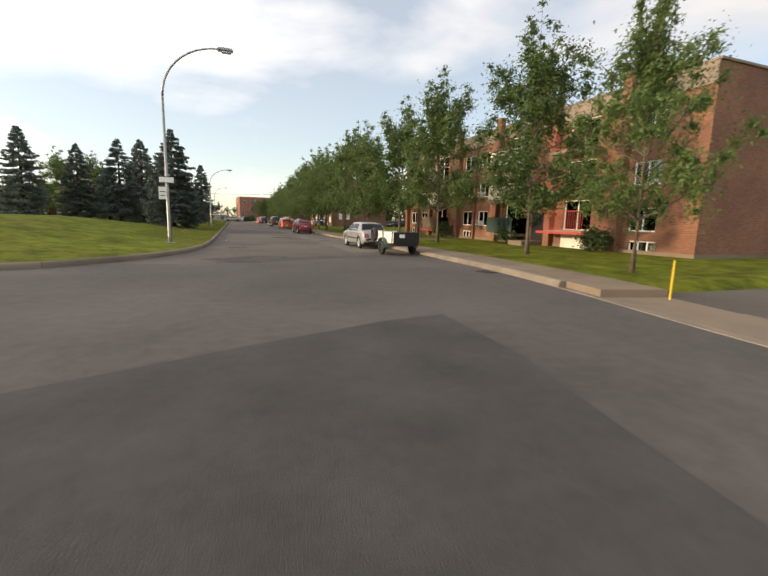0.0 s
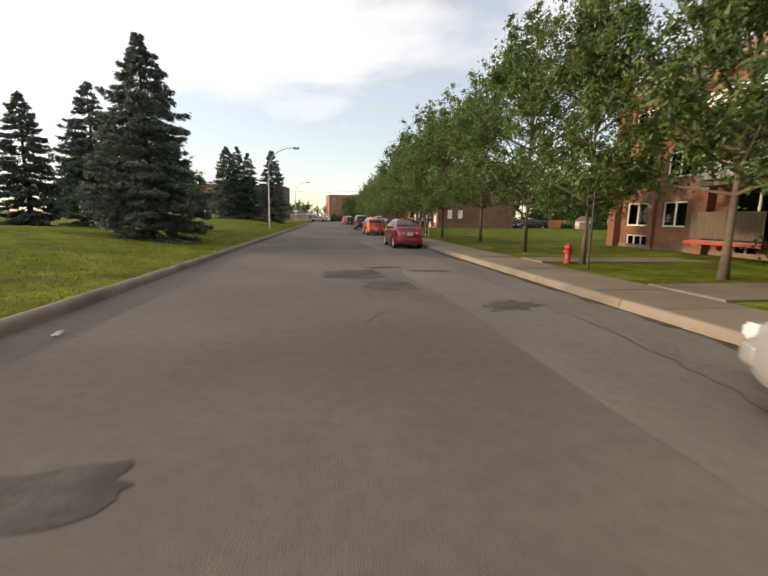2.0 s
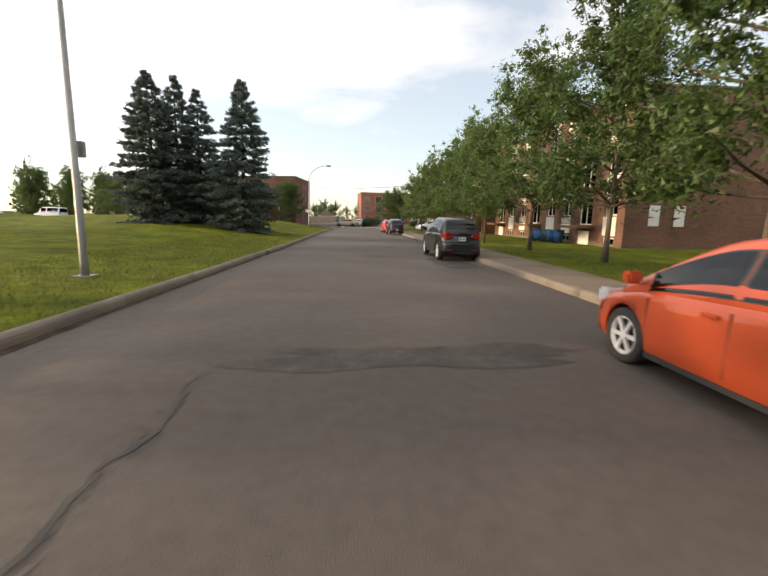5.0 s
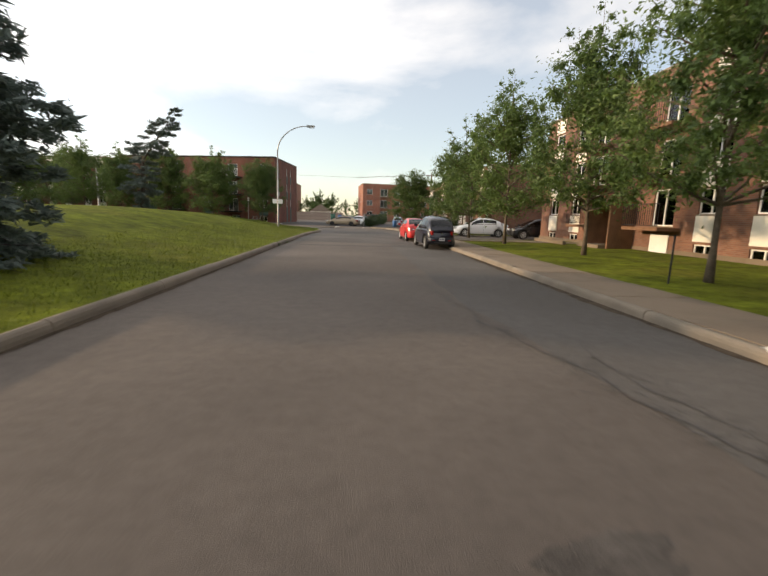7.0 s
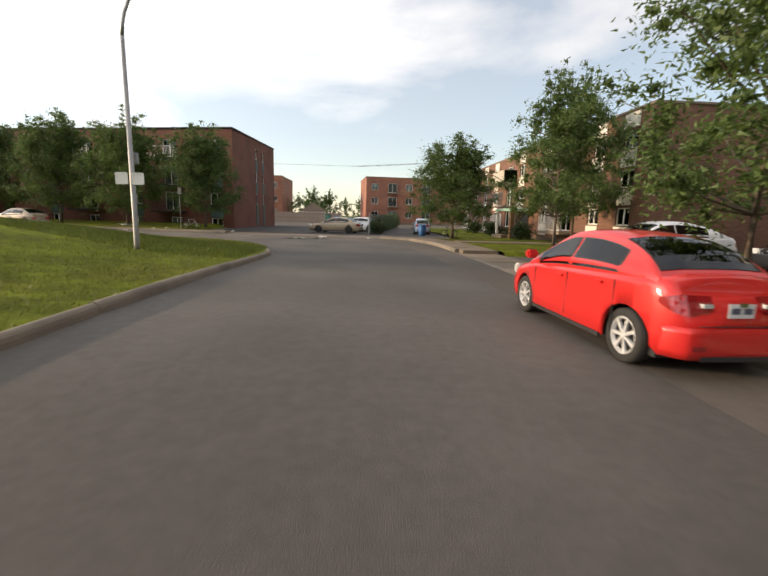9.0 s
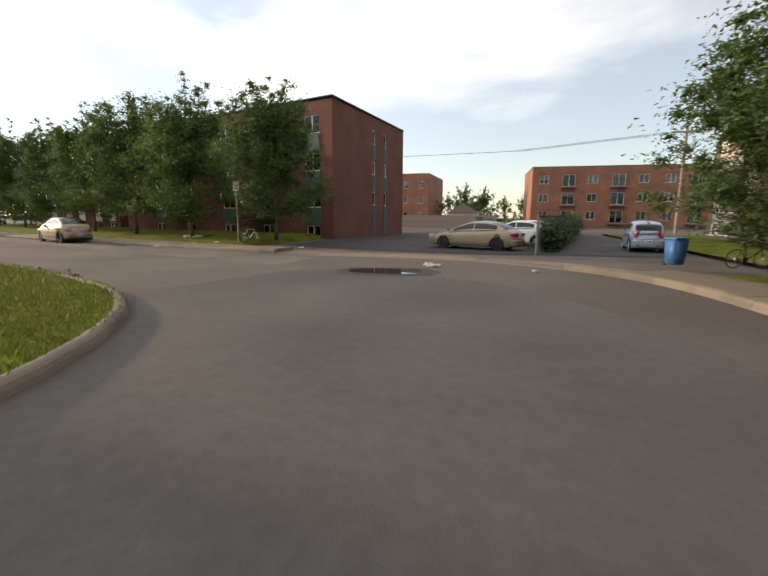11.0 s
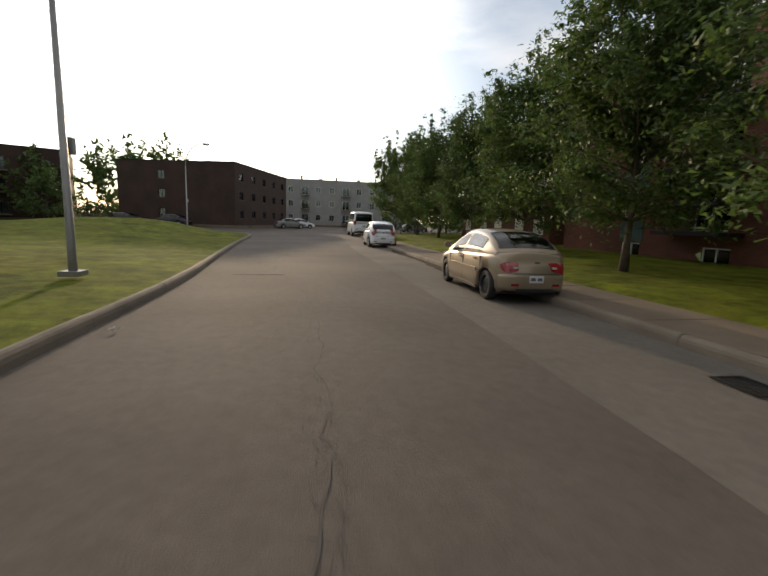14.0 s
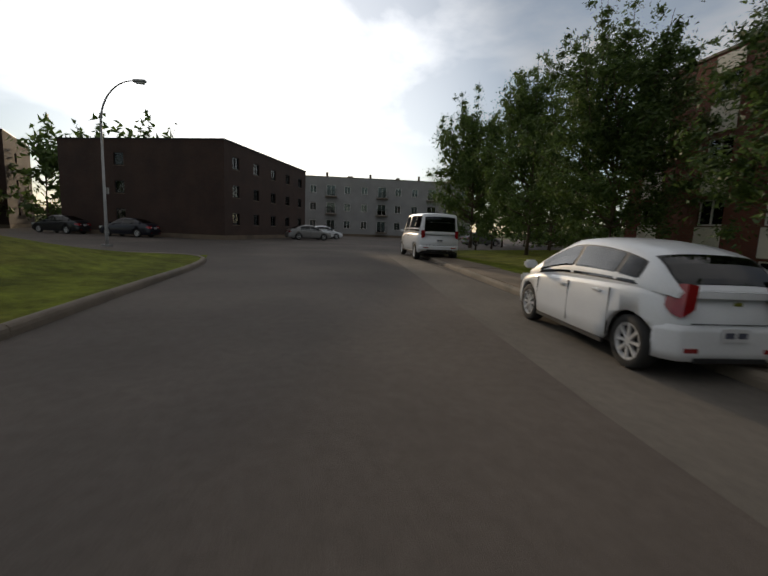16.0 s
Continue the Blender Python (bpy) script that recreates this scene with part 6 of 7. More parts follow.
        for hs in S.get("handles", (-0.25, 0.75)):
            hz = curve(S["top"], hs) - 0.16
            a, b = sorted((side * (half_width(hs) * 0.99), side * (half_width(hs) + 0.025)))
            part("door_handle", boxed(hs, a, hz, hs + 0.17, b, hz + 0.035, bevel=0.008), trim or body_mat, ob)
        for ds in S.get("seams", ()):
            a, b = sorted((side * half_width(ds) * 0.975, side * (half_width(ds) + 0.0015)))
            part("door_seam", boxed(ds - 0.004, a, sill + 0.10, ds + 0.004, b, curve(S["top"], ds) - 0.09), PLASTIC, ob)
        if S.get("moulding"):
            a, b = sorted((side * (hw * 0.985), side * (hw + 0.014)))
            z = S["moulding"]
            part("side_moulding", boxed(rx + wr * 1.25, a, z, fx - wr * 1.25, b, z + 0.07, bevel=0.006), trim or PLASTIC, ob)
    bz0, bz1 = S.get("bumper", (sill + 0.02, sill + 0.25))
    for nm, end in (("rear_bumper", -1), ("front_bumper", 1)):
        side_run = [(q, half_width(half - q)) for q in np.linspace(S.get("bumper_run", 0.20), 0.0, 7)]
        plan = [(end * (half - q), w_ + 0.004 * min(1.0, i / 3)) for i, (q, w_) in enumerate(side_run)] + [(end * (half + 0.022), side_run[-1][1] * k) for k in (0.93, 0.6, 0.2, -0.2, -0.6, -0.93)] + [(end * (half - q), -w_ - 0.004 * min(1.0, i / 3)) for i, (q, w_) in reversed(list(enumerate(side_run)))]
        rows = []
        for bx, by in plan:
            out = 1.0 + 0.004
            rows.append([(bx, by * 0.985, bz0), (bx * out, by, bz0 + (bz1 - bz0) * 0.25), (bx * out, by, bz0 + (bz1 - bz0) * 0.8), (bx, by * 0.985, bz1)])
        part(nm, strip(rows), S.get("bumper_mat") or body_mat, ob, "", True)
    if S.get("bumper_stripe"):
        for z0_, mt in ((bz1 - 0.075, PLASTIC), (bz1 - 0.02, CHROME)):
            part("bumper_strip", boxed(-half * 1.004 - 0.032, -half_width(-half) * 0.9, z0_, -half * 1.004 - 0.024, half_width(-half) * 0.9, z0_ + (0.05 if mt is PLASTIC else 0.014)), mt, ob)
        for k in (0.33, 0.66):
            for side in (1, -1):
                a, b = sorted((side * (half_width(-half) - lw), side * half_width(-half)))
                part("lamp_divider", boxed(-half - 0.032, a, lz0 + (lz1 - lz0) * k - 0.008, -half - 0.027, b, lz0 + (lz1 - lz0) * k + 0.008), CHROME, ob)
    if S.get("skirt", True):
        zk = S.get("bumper", (sill + 0.02,))[0]
        part("rear_valance", boxed(-half - 0.030, -half_width(-half) * 0.72, zk - 0.02, -half + 0.10, half_width(-half) * 0.72, zk + 0.05, bevel=0.012), PLASTIC, ob)
        for side in (1, -1):
            a, b = sorted((side * half_width(-half) * 0.62, side * half_width(-half) * 0.90))
            part("reflector", boxed(-half - 0.036, a, bz0 + 0.09, -half - 0.024, b, bz0 + 0.14, bevel=0.004), TAIL_RED, ob)
            part("sill_trim", boxed(rx + wr * 1.25, min(side * hw * 0.94, side * hw * 0.985), sill - 0.015, fx - wr * 1.25, max(side * hw * 0.94, side * hw * 0.985), sill + 0.035), PLASTIC, ob)
    if S.get("boot_line", True):
        zb_ = S.get("boot_line_z", bz1 + 0.012)
        part("boot_seam", boxed(-half - 0.0265, -half_width(-half) * 0.80, zb_, -half - 0.010, half_width(-half) * 0.80, zb_ + 0.007), PLASTIC, ob)
        part("boot_emblem", boxed(-half - 0.030, -0.05, zb_ + 0.20, -half - 0.018, 0.05, zb_ + 0.24, bevel=0.004), CHROME, ob)
    if plate_rear:
        pz = S.get("plate", 0.62)
        px0 = -half - 0.050 if pz < S.get("bumper", (0, 0.5))[1] else -half - 0.016 + min(rear_in(pz), rear_in(pz + 0.14))
        pl = part("number_plate", boxed(px0 - 0.010, -0.15, pz, px0, 0.15, pz + 0.14, bevel=0.003), PLATE, ob)
        part("plate_bar", boxed(px0 - 0.013, -0.12, pz + 0.04, px0 - 0.0102, -0.02, pz + 0.10), PLATE_BAR, pl)
        part("plate_bar", boxed(px0 - 0.013, 0.02, pz + 0.04, px0 - 0.0102, 0.12, pz + 0.10), PLATE_BAR, pl)
    return ob


BOXY = dict(soft=1, tail_cut=0.66, length=4.84, width=1.76, wheelbase=2.66, wheel=0.31, front_axle=1.42, sill=0.24, roof=1.38, nose=0.07, crown=0.02,
            top=[(-2.42, 0.84), (-2.3, 0.92), (-1.4, 0.95), (0.9, 0.93), (1.1, 0.94), (2.2, 0.82), (2.42, 0.72)],
            cabin=[(-1.62, 0.93), (-1.15, 1.34), (-0.9, 1.38), (0.2, 1.39), (0.42, 1.36), (1.08, 0.94)], tumble=0.80,
            side_glass=((-0.95, -0.12), (-0.02, 0.82)), rear_glass=(-1.55, -1.17), front_glass=(0.45, 1.0), tail=(0.27, 0.60, 0.80), wrap=0.02, tail_slim=0.0, tail_tip=0.0, reverse=False, bumper_stripe=True, head=(0.58, 0.72), handles=(-0.72, 0.18), seams=(-0.98, -0.07, 0.92),
            moulding=0.50, bumper=(0.36, 0.56), plate=0.62, mirror_body=False)
SEDAN = dict(length=4.37, width=1.70, wheelbase=2.57, wheel=0.31, front_axle=1.33, sill=0.20, roof=1.44, nose=0.19, crown=0.035,
             top=[(-2.185, 0.90), (-2.0, 1.0), (-1.5, 1.02), (0.6, 0.92), (1.05, 0.90), (1.8, 0.76), (2.185, 0.58)],
             cabin=[(-1.75, 1.01), (-1.3, 1.24), (-0.75, 1.41), (-0.1, 1.45), (0.35, 1.40), (1.25, 0.88)], tumble=0.74,
             side_glass=((-1.02, -0.10), (0.0, 0.85)), rear_glass=(-1.62, -0.85), front_glass=(0.42, 1.15), tail=(0.30, 0.67, 0.865), wrap=0.24, head=(0.58, 0.76), handles=(-0.85, 0.05), seams=(-1.05, -0.05, 0.92), plate=0.66, bumper=(0.24, 0.56))
HATCH = dict(length=4.05, width=1.70, wheelbase=2.57, wheel=0.315, front_axle=1.27, sill=0.21, roof=1.45, nose=0.18, crown=0.03,
             top=[(-2.025, 0.90), (-1.9, 0.97), (-1.2, 0.99), (0.6, 0.92), (1.05, 0.88), (1.7, 0.75), (2.025, 0.56)],
             cabin=[(-1.95, 0.97), (-1.80, 1.08), (-1.40, 1.32), (-0.75, 1.45), (-0.1, 1.48), (0.35, 1.42), (1.38, 0.86)], tumble=0.76,
             side_glass=((-1.30, -1.02), (-0.95, -0.10), (-0.02, 0.92)), rear_glass=(-1.88, -1.34), front_glass=(0.42, 1.25), tail=(0.13, 0.70, 1.04), tail_in=0.085, wrap=0.11, tail_slim=0.45, tail_tip=0.25, head=(0.58, 0.76), handles=(-0.82, 0.05), seams=(-0.97, -0.05, 0.90), plate=0.46, bumper=(0.24, 0.62))
SUV = dict(length=4.65, width=1.86, wheelbase=2.75, wheel=0.36, front_axle=1.40, sill=0.28, roof=1.68, nose=0.12, crown=0.04,
           top=[(-2.32, 1.02), (-2.15, 1.10), (0.5, 1.08), (0.95, 1.06), (1.9, 0.95), (2.32, 0.74)],
           cabin=[(-2.2, 1.09), (-1.9, 1.45), (-1.5, 1.64), (-0.3, 1.69), (0.25, 1.63), (1.15, 1.04)], tumble=0.76,
           side_glass=((-1.65, -1.15), (-1.02, -0.12), (0.0, 0.80)), rear_glass=(-2.12, -1.62), front_glass=(0.32, 1.05), tail=(0.30, 0.86, 1.08), wrap=0.25, head=(0.74, 0.92), handles=(-0.9, 0.05), seams=(-1.08, -0.06, 0.92), plate=0.78, bumper=(0.32, 0.72), tyre=0.23)
RETRO = dict(length=4.29, width=1.71, wheelbase=2.62, wheel=0.33, front_axle=1.36, sill=0.25, roof=1.60, nose=0.22, crown=0.07,
             top=[(-2.145, 0.86), (-2.0, 0.98), (-1.2, 1.02), (0.5, 0.99), (0.85, 0.99), (1.6, 0.92), (2.145, 0.62)],
             cabin=[(-2.05, 0.96), (-1.85, 1.20), (-1.5, 1.45), (-0.9, 1.57), (-0.2, 1.60), (0.25, 1.54), (0.95, 0.98)], tumble=0.72,
             side_glass=((-1.5, -1.02), (-0.92, -0.12), (0.0, 0.62)), rear_glass=(-1.93, -1.45), front_glass=(0.33, 0.88), tail=(0.10, 0.70, 0.90), wrap=0.06, head=(0.66, 0.84), handles=(-0.78, 0.05), seams=(-0.97, -0.06, 0.74), plate=0.44, bumper=(0.34, 0.56), reverse=False)
VAN = dict(length=5.5, width=2.0, wheelbase=3.5, wheel=0.36, front_axle=1.95, sill=0.32, roof=2.05, nose=0.06, crown=0.02,
           top=[(-2.75, 1.18), (0.9, 1.18), (1.55, 1.12), (2.4, 1.0), (2.75, 0.82)],
           cabin=[(-2.72, 1.17), (-2.62, 1.9), (-2.45, 2.03), (0.6, 2.06), (0.95, 2.0), (1.75, 1.10)], tumble=0.86,
           side_glass=((-2.35, -1.3), (-1.2, -0.1), (0.15, 1.1)), rear_glass=(-2.71, -2.60), front_glass=(1.0, 1.66), tail=(0.14, 0.95, 1.30), wrap=0.02, head=(0.78, 0.98), handles=(0.2,), seams=(-0.05, 1.25), plate=0.80, bumper=(0.45, 0.66), tyre=0.23)
ROUND = dict(SEDAN, length=4.43, width=1.71, wheelbase=2.66, front_axle=1.36, roof=1.42, nose=0.20, wheel=0.31, tail=(0.22, 0.62, 0.825), wrap=0.15, plate=0.44, moulding=0.56, bumper=(0.28, 0.60),
             top=[(-2.215, 0.84), (-2.05, 0.97), (-1.5, 0.99), (0.6, 0.91), (1.05, 0.89), (1.8, 0.75), (2.215, 0.56)])
LONG = dict(SEDAN, length=5.15, width=1.88, wheelbase=2.87, front_axle=1.55, roof=1.42, nose=0.20,
            top=[(-2.575, 0.80), (-2.4, 0.95), (-1.7, 0.99), (0.8, 0.90), (1.2, 0.88), (2.1, 0.74), (2.575, 0.55)],
            cabin=[(-2.0, 0.98), (-1.5, 1.22), (-0.9, 1.38), (-0.2, 1.42), (0.3, 1.38), (1.55, 0.86)], side_glass=((-1.25, -0.15), (-0.05, 1.0)), rear_glass=(-1.9, -1.0), front_glass=(0.4, 1.45), handles=(-1.0, 0.1), seams=(-1.28, -0.1, 1.1))

P_SILVER, P_RED, P_ORANGE = paint("silver_beige_paint", (0.30, 0.295, 0.285), 0.35), paint("dark_red_paint", (0.20, 0.003, 0.012)), paint("orange_red_paint", (0.47, 0.070, 0.022), 0.15)
P_BLACK, P_NAVY, P_BRIGHT = paint("black_paint", (0.012, 0.012, 0.014)), paint("midnight_blue_paint", (0.007, 0.008, 0.017), 0.0), paint("bright_red_paint", (0.55, 0.02, 0.018))
P_GOLD, P_WHITE, P_BLUE = paint("champagne_gold_paint", (0.31, 0.245, 0.17), 0.5), paint("white_car_paint", (0.76, 0.77, 0.78)), paint("pale_blue_paint", (0.30, 0.36, 0.44), 0.35)
P_GREY = paint("grey_car_paint", (0.20, 0.20, 0.21), 0.4)

CAR_SCALE = 0.88


def short_tail(spec, k):
    """The same car with its rear overhang cut to the share k."""
    rx, half = spec["front_axle"] - spec["wheelbase"], spec["length"] / 2
    low = rx + (-half - rx) * k
    mid = (half + low) / 2

    def at(s):
        return (rx + (s - rx) * k if s < rx else s) - mid
    out = dict(spec, length=half - low, front_axle=spec["front_axle"] - mid)
    for key in ("top", "cabin"):
        out[key] = [(at(s), z) for s, z in spec[key]]
    out["side_glass"] = tuple((at(a), at(b)) for a, b in spec["side_glass"])
    for key in ("rear_glass", "front_glass", "handles", "seams"):
        out[key] = tuple(at(s) for s in spec[key])
    return out


def park(x, y, heading, label, mat, spec, style, **more):
    """Parks a car so that its left wheels' midpoint stands at x, y."""
    a = radians(heading)
    spec = short_tail(spec, spec.get("tail_cut", 0.68))
    mid = (spec["front_axle"] - spec["wheelbase"] / 2) * CAR_SCALE
    off = (spec["width"] / 2 - 0.03) * CAR_SCALE * 0.92
    ob = car(x - mid * math.cos(a) + off * math.sin(a), y - mid * math.sin(a) - off * math.cos(a), heading, label, mat, spec, style, **more)
    ob.scale = (CAR_SCALE, CAR_SCALE * 0.92, CAR_SCALE)
    return ob


park(2.42, 41.45, 90.5, "silver-beige boxy older sedan with dark side moulding parked at the kerb", P_SILVER, BOXY, 14, trim=PLASTIC).scale = (0.83, 0.78, 0.88)
park(2.42, 60.35, 91, "dark red four-door sedan parked at the kerb", P_RED, SEDAN, 7)
park(2.48, 73.2, 91, "orange-red hatchback parked at the kerb", P_ORANGE, dict(HATCH, tail=(0.20, 0.78, 1.02)), 6)
park(2.62, 86.2, 91, "black sport utility vehicle with bright five-spoke wheels", P_BLACK, SUV, 5)
park(2.78, 110.1, 92, "midnight blue retro-styled hatchback parked at the kerb", P_NAVY, RETRO, "disc", wheel_mat=GALV)
park(2.58, 115.5, 92, "bright red sedan with spoiler parked at the kerb", P_BRIGHT, SEDAN, 7)
park(-2.0, 143.7, 161, "champagne-gold long sedan with a dented door in the lot", P_GOLD, LONG, "disc", wheel_mat=DARK_METAL)
park(-0.2, 147.2, 163, "white sedan parked in the lot", P_WHITE, SEDAN, 7)
park(0.4, 150.6, 163, "white sedan parked in the lot", P_WHITE, SEDAN, 7)
park(4.6, 146.2, 84, "pale blue hatchback parked on the driveway", P_BLUE, HATCH, 7)
park(-23.45, 140.72, 165, "champagne-gold rounded sedan with bare steel wheels at the kerb", P_GOLD, ROUND, "disc", wheel_mat=DARK_METAL, trim=P_GOLD).scale = (0.90, 0.88, 0.90)
park(-38.35, 144.36, 164.5, "white five-door hatchback with alloy wheels at the kerb", P_WHITE, HATCH, 8).scale = (0.95, 0.95, 0.94)
park(-54.2, 149.0, 166.5, "white full-size passenger van parked at the kerb", P_WHITE, VAN, "disc", category="van", name="van").scale = (1.05, 1.05, 1.08)
car(-73.0, 165.5, 95, "grey sedan parked beyond the lawn", P_GREY, SEDAN, 7)
car(-66.0, 155.0, 150, "dark sedan parked near the terrace", P_BLACK, SEDAN, 7)
car(-76.0, 147.5, 100, "silver sedan standing at the end of the street", P_SILVER, SEDAN, 7)
car(-81.0, 150.0, 100, "white sedan parked before the terrace", P_WHITE, SEDAN, 7)
car(-75.4, 127.4, 240, "black sedan parked on the side street", P_BLACK, SEDAN, 7)
car(-71.8, 132.9, 240, "midnight blue sedan parked on the side street", P_NAVY, SEDAN, 7)
car(9.6, 123.6, 178, "white sedan parked between the apartment blocks", P_WHITE, SEDAN, 7)
car(13.2, 121.3, 178, "black hatchback parked between the apartment blocks", P_BLACK, HATCH, 7)
for (xx, yy, hd, lb, pm, sp) in ((20.5, 93.0, 190, "silver sedan parked behind the lawn", P_SILVER, SEDAN), (25.5, 92.0, 185, "black sedan parked behind the lawn", P_BLACK, SEDAN), (15.8, 94.6, 190, "dark red hatchback parked behind the lawn", P_RED, HATCH)):
    car(xx, yy, hd, lb, pm, sp, 7)

# the utility trailer behind the silver sedan
TRAILER_WHEEL = wheel_meshes(0.31, 0.20, "disc")
trailer = thing("utility_trailer", pose(3.05, 37.15, 0, 0, 0, 91), "homemade black and cream plywood utility trailer with spare wheel", "trailer")
trailer.scale = (CAR_SCALE, CAR_SCALE * 0.86, CAR_SCALE)
part("frame", boxed((-1.2, -0.62, 0.42, 1.2, 0.62, 0.50), (1.2, -0.05, 0.42, 2.15, 0.05, 0.50)), DARK_METAL, trailer)
part("floor", boxed(-1.2, -0.66, 0.505, 1.2, 0.66, 0.54), WOOD, trailer)
part("tailboard", boxed(-1.235, -0.70, 0.50, -1.205, 0.70, 1.02, bevel=0.006), P_BLACK, trailer)
part("sticker", boxed(-1.241, 0.1, 0.78, -1.236, 0.38, 0.93), WHITE, trailer)
part("headboard", boxed(1.205, -0.70, 0.50, 1.235, 0.70, 1.02, bevel=0.006), CREAM, trailer)
for sd in (1, -1):
    a, b = sorted((sd * 0.665, sd * 0.695))
    part("side_board", boxed(-1.2, a, 0.545, -0.02, b, 1.02, bevel=0.005), CREAM if sd > 0 else P_BLACK, trailer, "cream painted plywood board")
    part("side_board", boxed(0.02, a, 0.545, 1.2, b, 1.02, bevel=0.005), CREAM if sd > 0 else P_BLACK, trailer)
    for px_ in (-1.1, 0.0, 1.1):
        a2, b2 = sorted((sd * 0.697, sd * 0.735))
        part("stake", boxed(px_ - 0.03, a2, 0.45, px_ + 0.03, b2, 1.05), DARK_METAL, trailer)
    bm = bmesh.new()
    for k in range(8):
        a0, a1 = math.pi * k / 8, math.pi * (k + 1) / 8
        y0_, y1_ = sd * 0.74, sd * 0.97
        q = [(-0.25 + 0.42 * math.cos(a0), y0_, 0.33 + 0.42 * math.sin(a0)), (-0.25 + 0.42 * math.cos(a1), y0_, 0.33 + 0.42 * math.sin(a1)), (-0.25 + 0.42 * math.cos(a1), y1_, 0.33 + 0.42 * math.sin(a1)), (-0.25 + 0.42 * math.cos(a0), y1_, 0.33 + 0.42 * math.sin(a0))]
        bm.faces.new([bm.verts.new(p) for p in q])
    bmesh.ops.remove_doubles(bm, verts=bm.verts, dist=0.001)
    bmesh.ops.solidify(bm, geom=bm.faces, thickness=0.01)
    part("mudguard", bm, GREEN_PANEL, trailer)
    w = part("wheel", TRAILER_WHEEL[0], RUBBER, trailer, "", True)
    w.matrix_local = Matrix.Translation((-0.25, sd * 0.86, 0.31)) @ Matrix.Rotation(0 if sd > 0 else math.pi, 4, "Z")
    part("rim", TRAILER_WHEEL[1], DARK_METAL, w)
    part("tail_lamp", boxed(-1.26, sd * 0.6 - 0.06, 0.42, -1.236, sd * 0.6 + 0.06, 0.49), TAIL_RED, trailer)
sp_ = part("spare_wheel", TRAILER_WHEEL[0], RUBBER, trailer, "", True)
sp_.matrix_local = Matrix.Translation((0.95, 0.80, 0.86))
part("rim", TRAILER_WHEEL[1], GALV, sp_)


# ---- street furniture ----
def street_lamp(x, y, z, toward, h=7.9, reach=2.3, sign=False, lean=0):
    ob = thing("street_lamp", Matrix.Translation((x, y, z)) @ Matrix.Rotation(radians(toward), 4, "Z") @ Matrix.Rotation(radians(lean), 4, "Y"), "tall galvanised street lamp with a curved arm", "street lamp", "street lamps")
    bm = bmesh.new()
    tube(bm, [(0, 0, 0), (0, 0, 0.25), (0, 0, h * 0.74)], [0.076, 0.068, 0.044], 12)
    part("pole", bm, GALV, ob, "", True)
    bm = bmesh.new()
    arc = [(reach * 0.92 * (1 - math.cos(a)), 0, h * 0.74 + (h * 0.26) * math.sin(a)) for a in np.linspace(0, math.pi / 2, 12)]
    tube(bm, arc, [0.043 - 0.016 * k / 11 for k in range(12)], 10)
    part("arm", bm, GALV, ob, "", True)
    part("lamp_head", boxed(reach * 0.88, -0.11, h - 0.07, reach * 0.92 + 0.50, 0.11, h + 0.07, bevel=0.04), GALV, ob)
    part("lens", boxed(reach * 0.95, -0.09, h - 0.115, reach * 0.92 + 0.42, 0.09, h - 0.0705, bevel=0.015), HEAD_CLEAR, ob)
    part("base_plate", boxed(-0.17, -0.17, -0.06, 0.17, 0.17, 0.03, bevel=0.01), GALV, ob)
    part("junction_box", boxed(-0.09, 0.09, h * 0.32, 0.09, 0.22, h * 0.32 + 0.28, bevel=0.01), GALV, ob)
    if sign:
        s = part("sign_plate", boxed(-0.29, -0.135, 2.35, 0.0 + 0.29, -0.12, 2.60, bevel=0.006), DARK_METAL, ob, "dark-framed white street sign")
        part("sign_face", boxed(-0.26, -0.141, 2.375, 0.26, -0.1355, 2.575), WHITE, s)
        s = part("sign_plate", boxed(-0.30, -0.13, 1.72, -0.02, -0.12, 2.20, bevel=0.004), WHITE, ob, "white parking sign")
        part("sign_bar", boxed(-0.25, -0.135, 2.0, -0.07, -0.1305, 2.03), PLASTIC, s)
        part("sign_bar", boxed(-0.25, -0.135, 1.85, -0.07, -0.1305, 1.88), PLASTIC, s)
    return ob


street_lamp(-5.5, 40.3, island_height(-5.5, 40.3), 0, 7.6, 2.3, True)
street_lamp(-5.2, 78.6, island_height(-5.2, 78.6), 0, 6.8, 2.3)
l3 = street_lamp(-5.8, 122.0, 0.25, 0, 7.15, 2.3)
part("sign_disc", boxed(0.05, -0.13, 1.75, 0.35, -0.12, 2.05, bevel=0.02), WHITE, l3)
part("sign_disc", boxed(-0.35, -0.13, 1.75, -0.05, -0.12, 2.05, bevel=0.02), WHITE, l3)
street_lamp(-24.85, 133.5, 0.3, 75, 6.3, 2.0)
street_lamp(-56.5, 134.8, 0.15, 75, 7.2, 1.6)
street_lamp(-36.0, 58.0, 0.2, 180, 8.5, 2.3)

